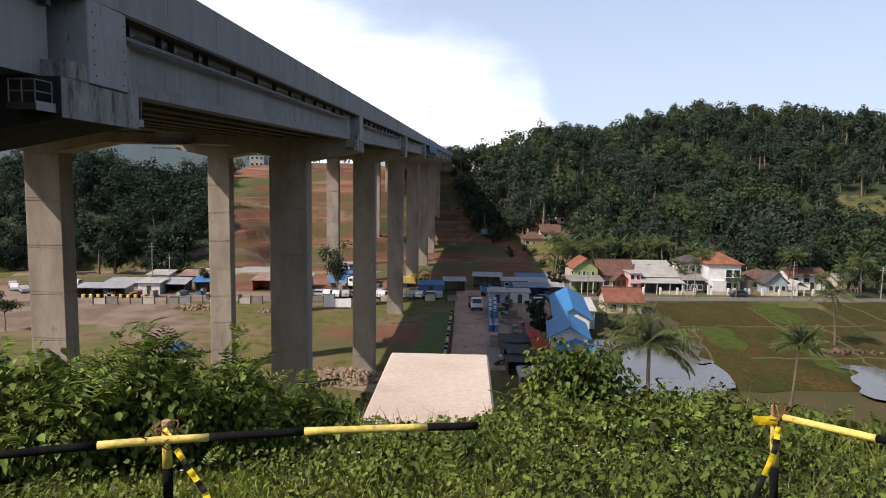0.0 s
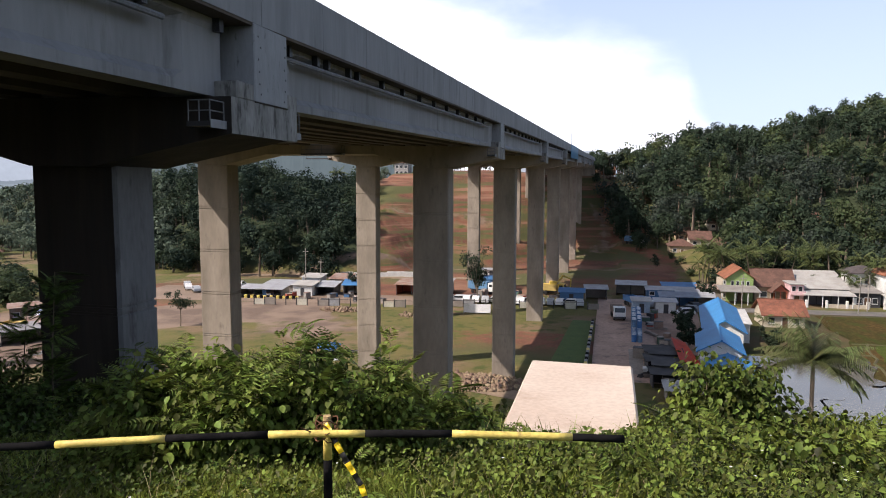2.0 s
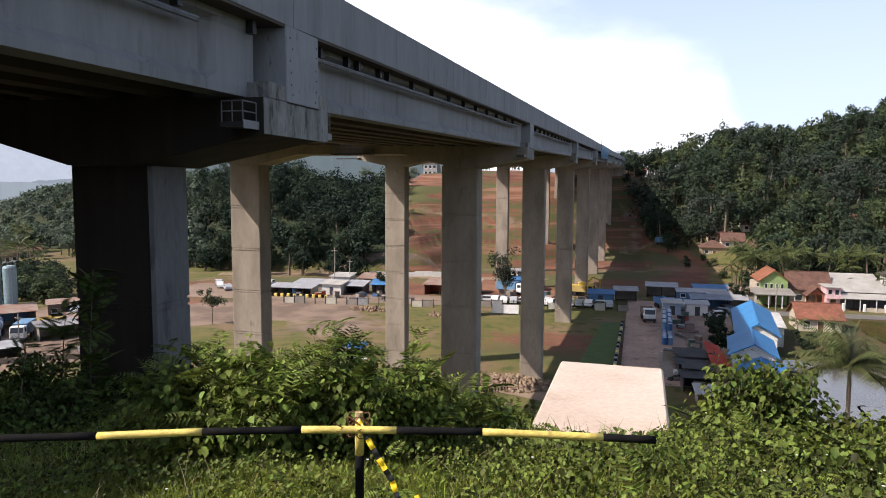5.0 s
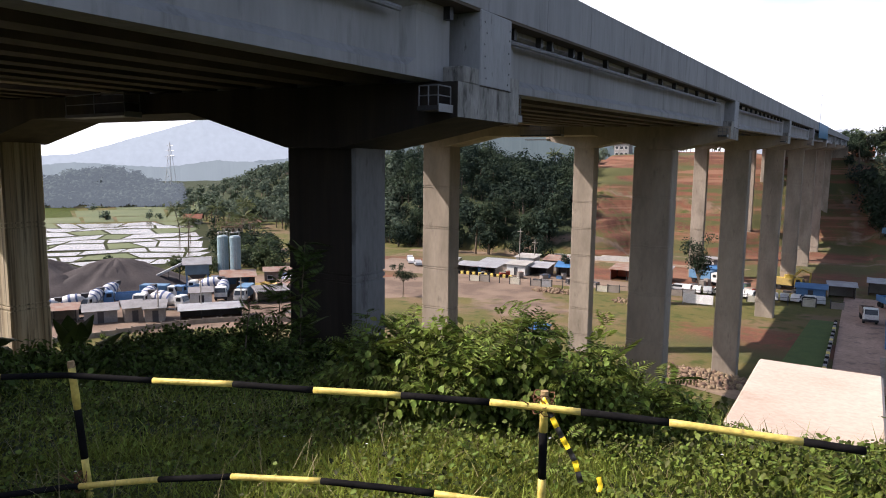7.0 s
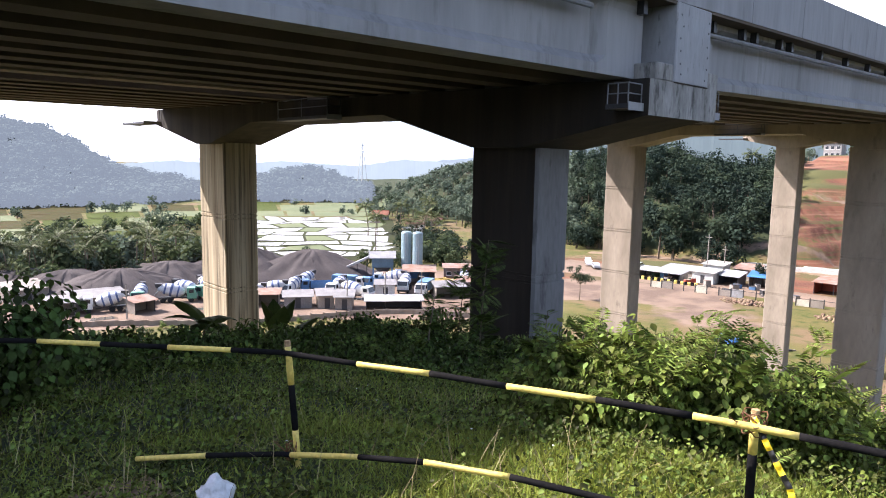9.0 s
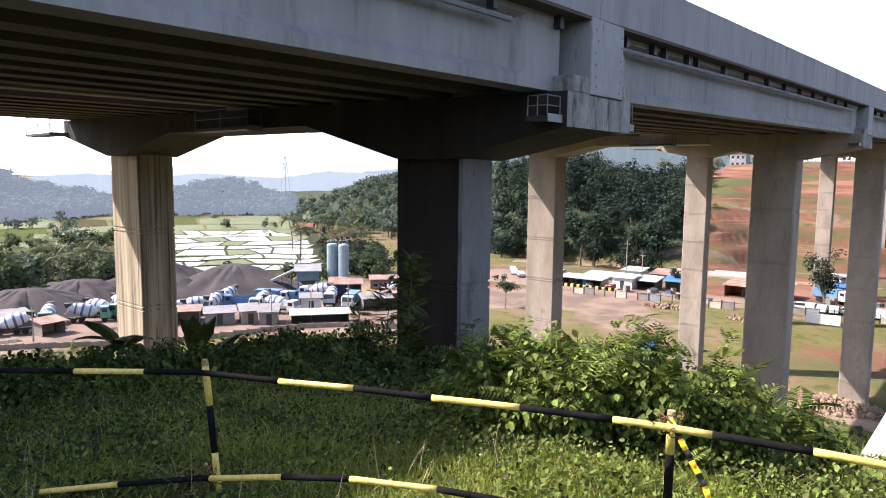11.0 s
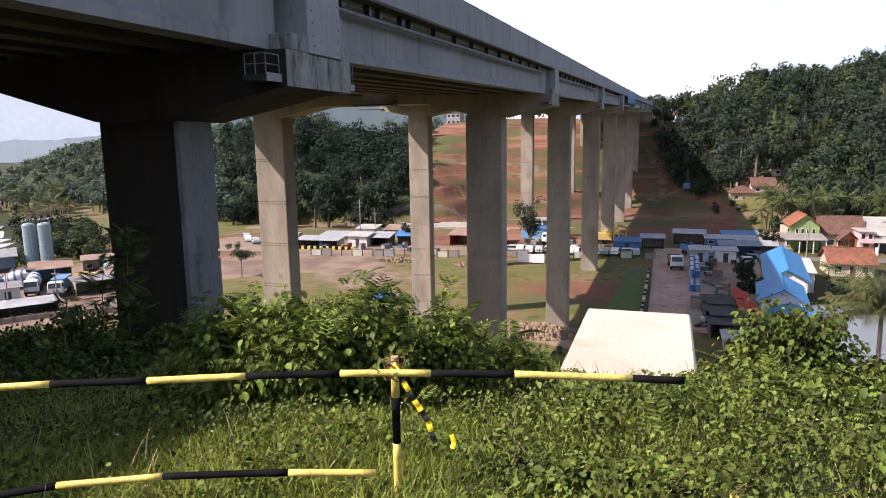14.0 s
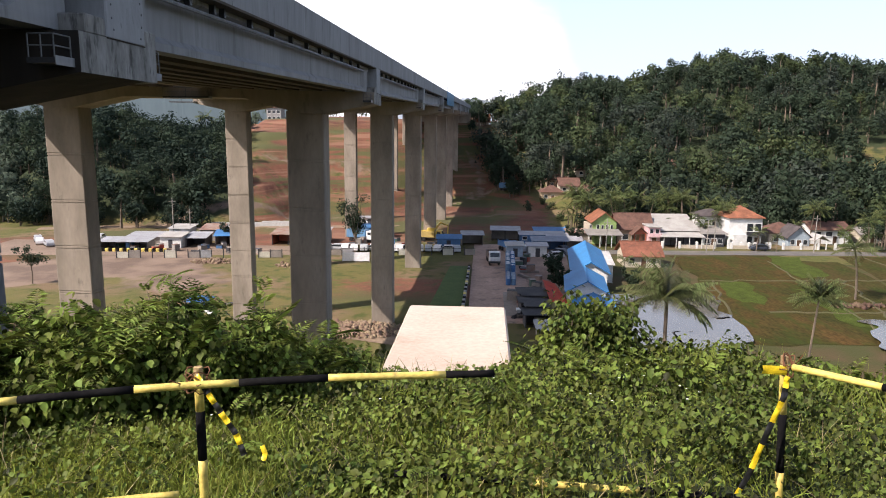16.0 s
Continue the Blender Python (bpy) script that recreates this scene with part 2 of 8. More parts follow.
def paint(name, c, rough=0.6, wear=0.8):
    return surface(name, c, tuple(x * wear for x in c), 0.7, rough, 0.06, 9.0, dirt=tuple(x * 0.45 + 0.03 for x in c), dirt_at=0.68)


def tiles(name, c):
    """Weathered roof tiles."""
    return surface(name, c, tuple(x * 0.6 for x in c), 0.8, 0.8, 0.0, 5.0, dirt=tuple(x * 0.3 + 0.015 for x in c), dirt_at=0.58)


# ---- mesh helpers ----
def link_mesh(name, me, mat, parent=None, label=""):
    ob = new(name, me)
    if mat is not None and not me.materials:
        for q in (mat if isinstance(mat, (list, tuple)) else (mat,)):
            me.materials.append(q)
    if parent is not None:
        ob.parent = parent
    if label:
        ob["label"] = label
    return ob


def part(name, bm, mat, parent=None, label="", smooth=False):
    me = bpy.data.meshes.new(name)
    bmesh.ops.recalc_face_normals(bm, faces=bm.faces)
    bm.to_mesh(me)
    bm.free()
    if smooth:
        me.polygons.foreach_set("use_smooth", [True] * len(me.polygons))
    return link_mesh(name, me, mat, parent, label)


def thing(name, label, category, m=None, group="", kind=""):
    ob = new(name)
    ob.empty_display_size = 0.3
    if m is not None:
        ob.matrix_basis = m
    return tagged(ob, label, category, group, kind)


def mesh_np(name, verts, faces, mat, parent=None, label="", smooth=False):
    """A mesh from arrays; faces is an (n, k) array."""
    verts, faces = np.asarray(verts, dtype=np.float32), np.asarray(faces, dtype=np.int32)
    me = bpy.data.meshes.new(name)
    me.vertices.add(len(verts))
    me.vertices.foreach_set("co", verts.ravel())
    n, k = faces.shape
    me.loops.add(n * k)
    me.loops.foreach_set("vertex_index", faces.ravel())
    me.polygons.add(n)
    me.polygons.foreach_set("loop_start", np.arange(0, n * k, k, dtype=np.int32))
    if smooth:
        me.polygons.foreach_set("use_smooth", np.ones(n, dtype=bool))
    me.update(calc_edges=True)
    return link_mesh(name, me, mat, parent, label)


def box(bm, x0, x1, y0, y1, z0, z1, bevel=0.0):
    r = bmesh.ops.create_cube(bm, size=1)
    bmesh.ops.scale(bm, vec=(x1 - x0, y1 - y0, z1 - z0), verts=r["verts"])
    bmesh.ops.translate(bm, vec=((x0 + x1) / 2, (y0 + y1) / 2, (z0 + z1) / 2), verts=r["verts"])
    if bevel:
        es = list({e for v in r["verts"] for e in v.link_edges})
        bmesh.ops.bevel(bm, geom=es, offset=bevel, segments=1, affect="EDGES")
    return bm


def boxes(*dims, bevel=0.0):
    bm = bmesh.new()
    for d in dims:
        box(bm, *d, bevel=bevel)
    return bm


def prism(bm, outline, axis, a, b):
    """A closed outline of 2D points pushed along an axis from a to b; the points lie on the other two axes in order."""
    def co(p, q):
        return {"x": (q, p[0], p[1]), "y": (p[0], q, p[1]), "z": (p[0], p[1], q)}[axis]
    v0 = [bm.verts.new(co(p, a)) for p in outline]
    v1 = [bm.verts.new(co(p, b)) for p in outline]
    n = len(outline)
    bm.faces.new(v0)
    bm.faces.new(v1[::-1])
    for i in range(n):
        bm.faces.new((v0[i], v1[i], v1[(i + 1) % n], v0[(i + 1) % n]))
    return bm


def tube(bm, pts, radii, sides=8, cap=True):
    """A round bar along points with a radius at each."""
    pts = [Vector(p) for p in pts]
    if isinstance(radii, (int, float)):
        radii = [radii] * len(pts)
    rings = []
    for i, p in enumerate(pts):
        d = (pts[min(i + 1, len(pts) - 1)] - pts[max(i - 1, 0)]).normalized()
        u = d.cross(Vector((0, 0, 1)))
        u = u.normalized() if u.length > 1e-3 else Vector((1, 0, 0))
        w = d.cross(u)
        rings.append([bm.verts.new(p + float(radii[i]) * (math.cos(a) * u + math.sin(a) * w))
                      for a in (2 * math.pi * k / sides for k in range(sides))])
    for r0, r1 in zip(rings, rings[1:]):
        for k in range(sides):
            bm.faces.new((r0[k], r0[(k + 1) % sides], r1[(k + 1) % sides], r1[k]))
    if cap:
        bm.faces.new(rings[0][::-1])
        bm.faces.new(rings[-1])
    return bm


def lathe(bm, prof, sides=20, m=None):
    """(radius, z) points turned round the z axis."""
    rings = [[bm.verts.new((r * math.cos(2 * math.pi * k / sides), r * math.sin(2 * math.pi * k / sides), z))
              for k in range(sides)] for r, z in prof]
    for r0, r1 in zip(rings, rings[1:]):
        for k in range(sides):
            bm.faces.new((r0[k], r0[(k + 1) % sides], r1[(k + 1) % sides], r1[k]))
    bm.faces.new(rings[0][::-1])
    bm.faces.new(rings[-1])
    if m is not None:
        bmesh.ops.transform(bm, matrix=m, verts=[v for r in rings for v in r])
    return bm

# ---- the ground: one sheet to the horizon ----
EYE_Z = 27.0
AZ = [-180, -75, -45, -33, -26, -18, -14, -9, -5, -2, 1, 6, 12, 16, 19, 22, 30, 35, 41, 47, 50.5, 52.5, 56, 59.5, 62, 65, 68, 71, 73, 75.5, 79, 84, 110, 180]
FOOT = [150, 170, 190, 195, 200, 200, 200, 205, 240, 262, 262, 225, 215, 212, 208, 212, 225, 260, 310, 350, 440, 470, 470, 470, 480, 470, 450, 440, 430, 430, 430, 400, 200, 150]
RIDGE = [260, 330, 420, 440, 440, 430, 420, 410, 390, 360, 340, 340, 330, 320, 290, 285, 300, 340, 470, 520, 560, 560, 570, 570, 600, 640, 640, 650, 660, 660, 660, 640, 300, 260]
RISE_AZ = [-180, -75, -45, -32, -30, -28.4, -26.5, -24.6, -22.3, -19.4, -17.75, -16.5, -15.2, -14, -12, -10.3, -8, -5.3, -2.5, -0.6, 1, 6, 12, 16, 19, 22, 30, 35, 41, 47, 50.5, 52.5, 56, 59.5, 62, 65, 68, 71, 73, 75.5, 79, 84, 110, 180]
RISE = [4, 4.6, 4.2, 3.6, 3.95, 4.15, 4.1, 4.5, 4.1, 4.3, 4.2, 3.8, 3.1, 2.5, 2.5, 2.7, 2.6, 1.9, 0.9, 0.5, 0.6, 1.4, 1.4, 0.9, -0.8, -0.6, 0.2, -0.4, -0.6, -1.7, -2.6, -2.1, -1.4, -1.7, -2.5, -2.4, -2.0, -1.1, 0.6, 1.7, 2.2, 2.5, 4, 4]


def hill_height(x, y):
    """Heights of the ground, for arrays of x and y."""
    r = np.hypot(x, y) + 1e-6
    az = np.degrees(np.arctan2(-x, y))
    foot, ridge, rise = np.interp(az, AZ, FOOT), np.interp(az, AZ, RIDGE), np.interp(az, RISE_AZ, RISE)
    top = EYE_Z + ridge * np.tan(np.radians(rise))
    f = np.clip((r - foot) / (ridge - foot), 0, 1)
    back = np.clip((r - ridge) / (ridge * 0.9), 0, 1)
    s = f * f * (3 - 2 * f)
    steep = np.interp(az, [-180, 14, 18, 31, 36, 180], [0, 0, 0.8, 0.8, 0, 0])
    s = s * (1 - steep) + np.sqrt(f) * steep
    z = top * s * (1 - 0.45 * back * back * (3 - 2 * back))
    # benches cut into the red hillside where the viaduct lands
    cut = np.interp(az, [-6, -2, 0, 15, 18], [0, 0.5, 1, 1, 0])
    step = 5.5
    q = z / step
    bench = step * (np.floor(q) + np.clip((q - np.floor(q)) * 2.2 - 0.6, 0, 1))
    z = z + (bench - z) * cut * (r > foot) * (r < ridge * 1.02) * 0.9
    # rolling unevenness
    z = z + np.where(r > 180, 1.0, 0.0) * np.clip((r - 180) / 120, 0, 1) * (
        2.2 * np.sin(x * 0.031 + 1.3) * np.cos(y * 0.027) + 1.2 * np.sin(x * 0.083 + y * 0.05)) * np.where((az < -3) | (az > 17), 1, 0.15) * np.where(az > 40, np.clip((r - foot) / 60, 0.03, 1), 1)
    # the bank on which the viaduct's far end lands
    bank = 33.5 - 0.85 * np.clip(330 - y, 0, 60) - 0.75 * np.clip(x - 6, 0, 60) - 0.75 * np.clip(-31 - x, 0, 60) - 0.5 * np.clip(y - 350, 0, 80)
    z = np.where((y > 270) & (y < 430) & (np.abs(x + 12) < 70), np.maximum(z, bank), z)
    # the knoll on which the camera stands, with an added bank behind it
    k = np.hypot(np.where(x < 0, x / 1.6, x / 1.1), np.maximum(y, 0))
    drop = np.interp(k, [0, 2.2, 4, 7, 12, 22, 40, 62, 85], [0.05, 0.1, 0.35, 1.15, 2.9, 7.2, 17.0, 25.3, 26.2])
    near = 25.55 - drop + 0.09 * np.clip(x, -8, 0) * np.clip(1 - k / 14, 0, 1) + 0.05 * np.sin(x * 2.1) * np.cos(y * 1.7) * np.clip(k - 2, 0, 1)
    # unseen bank, raised to block the low sky behind the camera
    near = np.where(y < -5, near + np.clip(-5 - y, 0, 15) * 0.42, near)
    lo = -0.75 + np.clip((y - 90) / 45, 0, 1) * 0.75
    return np.where(k < 85, np.maximum(near, z + lo), z + lo)


def ground_z(x, y):
    return float(hill_height(np.array([float(x)]), np.array([float(y)]))[0])


def build_ground():
    rad = [0.0]
    r, dr = 0.002, 0.25
    while r < 4200:
        rad.append(r)
        dr = 0.22 if r < 16 else max(0.22, r * (0.016 if r < 420 else 0.05))
        r += dr
    ang = np.radians(np.concatenate([np.arange(-40, 88, 0.5), np.arange(88, 320, 3.0)]))
    rad = np.array(rad[1:])
    R, A = np.meshgrid(rad, ang, indexing="ij")
    X, Y = -R * np.sin(A), R * np.cos(A)
    Z = hill_height(X, Y)
    nr, na = R.shape
    verts = np.stack([X, Y, Z], -1).reshape(-1, 3)
    i, j = np.meshgrid(np.arange(nr - 1), np.arange(na), indexing="ij")
    j2 = (j + 1) % na
    quads = np.stack([i * na + j, (i + 1) * na + j, (i + 1) * na + j2, i * na + j2], -1).reshape(-1, 4)
    ob = mesh_np("ground", verts, quads, None, smooth=True)
    me = ob.data
    # what grows or lies where: bare red earth, pale dust, green
    x, y = verts[:, 0], verts[:, 1]
    rr, az = np.hypot(x, y), np.degrees(np.arctan2(-x, y))
    red = np.interp(az, [-8.5, -6.5, -4, 16.5, 18.5], [0, 0.8, 1, 1, 0]) * (rr > 175) * (rr < 365)
    red = np.maximum(red, np.interp(az, [-9, -5, 14, 20, 38, 42], [0, 0, 0.9, 0.8, 0.7, 0]) * (rr > 165) * (rr < 205))
    pad = np.exp(-(((x + 8) / 24) ** 2 + ((y - 116) / 14) ** 2) * 1.2)
    red = np.maximum(red, 0.9 * pad)
    red = np.maximum(red, 0.75 * ((az > 60) & (az < 82) & (rr > 84) & (rr < 98)))
    dust = np.interp(az, [26, 30, 80, 84], [0, 1, 1, 0]) * (rr > np.interp(az, [37, 42], [141, 119])) * (rr < 172)
    dust = np.maximum(dust, ((az > 21) & (az < 40) & (rr > 140) & (rr < 178)) * 0.8)
    dust = np.maximum(dust, 0.78 * np.exp(-(((x + 53) / 14) ** 2 + ((y - 123) / 13) ** 2) * 1.1))
    # worn tracks and a haul road over the earthworks
    for line in (((-12, 238), (-7.9, 249), (-4.4, 266), (1.9, 274), (11.4, 281), (17, 276)), ((1.9, 274), (8, 284), (8.5, 299), (3, 312)), ((-92, 194), (-83, 198), (-57, 213), (-30, 220), (-6, 226), (20, 226)), ((-84, 250), (-60, 262), (-30, 270))):
        for (xa, ya), (xb, yb) in zip(line, line[1:]):
            t = np.clip(((x - xa) * (xb - xa) + (y - ya) * (yb - ya)) / ((xb - xa) ** 2 + (yb - ya) ** 2), 0, 1)
            d = np.hypot(x - xa - t * (xb - xa), y - ya - t * (yb - ya))
            worn = np.clip(1.3 - d / 4.0, 0, 1)
            dust, red = np.maximum(dust, worn * 0.62), np.minimum(red, 1 - 0.6 * worn)
    # grass has taken the treads of the lower benches
    h = verts[:, 2]
    tread = ((h / 5.5) % 1.0 < 0.36) & (h > 2.5) & (h < 22)
    red = np.where(tread & (az > 0.5) & (rr > 205), red * 0.62, red)
    red = np.where((h > 3) & (h < 12) & (az > 7) & (rr > 205), red * 0.8, red)
    field = ((az < -12) & (rr > 70) & (rr < 170) | (az > 48) & (az < 63.5) & (rr > 188) & (rr < 335)) * 1.0
    foot = np.interp(az, AZ, FOOT)
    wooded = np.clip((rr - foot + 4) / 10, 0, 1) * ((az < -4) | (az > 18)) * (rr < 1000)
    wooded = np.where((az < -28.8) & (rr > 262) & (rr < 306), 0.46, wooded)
    # Weedy ground within 26 m takes the same dark green as under woods.
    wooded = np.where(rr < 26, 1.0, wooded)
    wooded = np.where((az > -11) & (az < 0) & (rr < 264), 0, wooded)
    col = np.stack([red, dust, field, wooded], -1).astype(np.float32)
    at = me.color_attributes.new("cover", "FLOAT_COLOR", "POINT")
    at.data.foreach_set("color", col.ravel())
    m = bpy.data.materials.new("ground_cover")
    m.use_nodes = True
    n, l = m.node_tree.nodes, m.node_tree.links
    b = n["Principled BSDF"]
    b.inputs["Roughness"].default_value, b.inputs["Specular IOR Level"].default_value = 0.95, 0.2
    geo = n.new("ShaderNodeNewGeometry")
    att = n.new("ShaderNodeAttribute")
    att.attribute_name = "cover"
    sep = n.new("ShaderNodeSeparateColor")
    l.new(att.outputs["Color"], sep.inputs[0])

    def noise_at(scale, detail=6):
        t = n.new("ShaderNodeTexNoise")
        t.inputs["Scale"].default_value, t.inputs["Detail"].default_value = scale, detail
        l.new(geo.outputs["Position"], t.inputs["Vector"])
        return t.outputs[0]

    def blend(f, a, c):
        x = n.new("ShaderNodeMix")
        x.data_type = "RGBA"
        l.new(f, x.inputs["Factor"])
        for key, v in (("A", a), ("B", c)):
            if isinstance(v, tuple):
                x.inputs[key].default_value = (*v, 1)
            else:
                l.new(v, x.inputs[key])
        return x.outputs["Result"]

    def ramp(v, lo, hi):
        x = n.new("ShaderNodeMapRange")
        x.inputs["From Min"].default_value, x.inputs["From Max"].default_value = lo, hi
        l.new(v, x.inputs["Value"])
        return x.outputs[0]

    def mixed(mask, scale, sharp=0.12):
        a = n.new("ShaderNodeMath")
        a.operation = "ADD"
        l.new(mask, a.inputs[0]), l.new(noise_at(scale), a.inputs[1])
        return ramp(a.outputs[0], 1.0 - sharp, 1.0 + sharp)
    patch, fine = noise_at(0.12), noise_at(1.7)
    green = blend(ramp(patch, 0.35, 0.65), (0.075, 0.086, 0.020), (0.125, 0.105, 0.036))
    green = blend(ramp(fine, 0.45, 0.75), green, (0.12, 0.095, 0.042))
    green = blend(ramp(noise_at(0.055), 0.50, 0.60), green, (0.150, 0.105, 0.060))
    green = blend(ramp(noise_at(0.4), 0.52, 0.66), green, (0.060, 0.072, 0.018))
    earth = blend(ramp(noise_at(0.09), 0.4, 0.62), (0.165, 0.072, 0.044), (0.100, 0.044, 0.031))
    earth = blend(ramp(noise_at(0.035), 0.52, 0.62), earth, (0.085, 0.090, 0.032))
    earth = blend(ramp(noise_at(0.35), 0.55, 0.7), earth, (0.095, 0.085, 0.036))
    earth = blend(ramp(noise_at(2.2), 0.5, 0.8), earth, (0.195, 0.088, 0.052))
    strata = n.new("ShaderNodeMapping")
    strata.inputs["Scale"].default_value = (0.018, 0.018, 0.42)
    l.new(geo.outputs["Position"], strata.inputs[0])
    layer = n.new("ShaderNodeTexNoise")
    layer.inputs["Scale"].default_value, layer.inputs["Detail"].default_value = 1.0, 5
    l.new(strata.outputs[0], layer.inputs["Vector"])
    earth = blend(ramp(layer.outputs[0], 0.50, 0.58), earth, (0.078, 0.080, 0.032))
    earth = blend(ramp(layer.outputs[0], 0.44, 0.38), earth, (0.215, 0.115, 0.075))
    dusty = blend(ramp(noise_at(0.15), 0.4, 0.6), (0.200, 0.146, 0.110), (0.128, 0.092, 0.070))
    stubble = blend(ramp(noise_at(0.16), 0.42, 0.6), (0.052, 0.054, 0.017), (0.076, 0.055, 0.026))
    c = blend(mixed(sep.outputs[2], 0.3), green, stubble)
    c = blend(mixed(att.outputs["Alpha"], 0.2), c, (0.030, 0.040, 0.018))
    c = blend(mixed(sep.outputs[1], 0.25), c, dusty)
    c = blend(mixed(sep.outputs[0], 0.3), c, earth)
    l.new(c, b.inputs["Base Color"])
    bp = n.new("ShaderNodeBump")
    bp.inputs["Strength"].default_value, bp.inputs["Distance"].default_value = 0.5, 0.15
    l.new(noise_at(3.0), bp.inputs["Height"])
    l.new(bp.outputs[0], b.inputs["Normal"])
    me.materials.append(m)
    tagged(ob, "uneven grassy valley ground with bare red earth", "ground", kind="structure")
    return ob


build_ground()

# ---- the viaduct ----
AXIS = pose(0, 0, 0, 0, 0, -2.29)      # its own axes: x across (negative away from the camera), y along
GRADE = 0.0255
SPAN, FIRST = 40.0, 17.0
EDGE_R, EDGE_L = -9.25, -41.75
COLS = (-15.14, -35.94)


def rise(s):
    return EYE_Z + (GRADE if s > FIRST else 0.008) * (s - FIRST)


def fall(v):
    """The deck leans: it climbs two in a hundred away from the camera."""
    return 0.02 * (EDGE_R - v)


def drop_to_ground(v, s):
    p = AXIS @ Vector((v, s, 0))
    return ground_z(p.x, p.y)


def column_mesh(v, s, z0, z1, a=3.15, b=1.9):
    """A chamfered concrete shaft in lifts of 4 m with a thin recess at each joint."""
    bm = bmesh.new()
    c = 0.09

    def ring(z, inset):
        x, y = a / 2 - inset, b / 2 - inset
        return [bm.verts.new((v + px, s + py, z)) for px, py in
                ((-x + c, -y), (x - c, -y), (x, -y + c), (x, y - c), (x - c, y), (-x + c, y), (-x, y - c), (-x, -y + c))]
    levels = [(z0, 0.0)]
    z = z1 - 4.0
    cuts = []
    while z > z0 + 0.5:
        cuts.append(z)
        z -= 4.0
    for z in reversed(cuts):
        for q in (z - 0.22, z):
            levels += [(q - 0.045, 0.0), (q - 0.03, 0.045), (q + 0.03, 0.045), (q + 0.045, 0.0)]
    levels.append((z1, 0.0))
    rings = [ring(*q) for q in levels]
    for r0, r1 in zip(rings, rings[1:]):
        for k in range(8):
            bm.faces.new((r0[k], r0[(k + 1) % 8], r1[(k + 1) % 8], r1[k]))
    bm.faces.new(rings[0][::-1])
    bm.faces.new(rings[-1])
    return bm


def railing(w, v0, v1, s, s_in, z, up):
    """Posts and two bars along a walkway's open side and round its end."""
    for v, q in ((v0, s), ((v0 + v1) / 2, s), (v1, s), (v1, s_in)):
        part("rail_post", tube(bmesh.new(), [(v, q, z - 0.02), (v, q, z + up)], 0.02, 5), DULL_STEEL, w)
    for h in (up * 0.5, up):
        part("rail_bar", tube(bmesh.new(), [(v0, s, z + h), (v1, s, z + h), (v1, s_in, z + h)], 0.018, 5), DULL_STEEL, w)


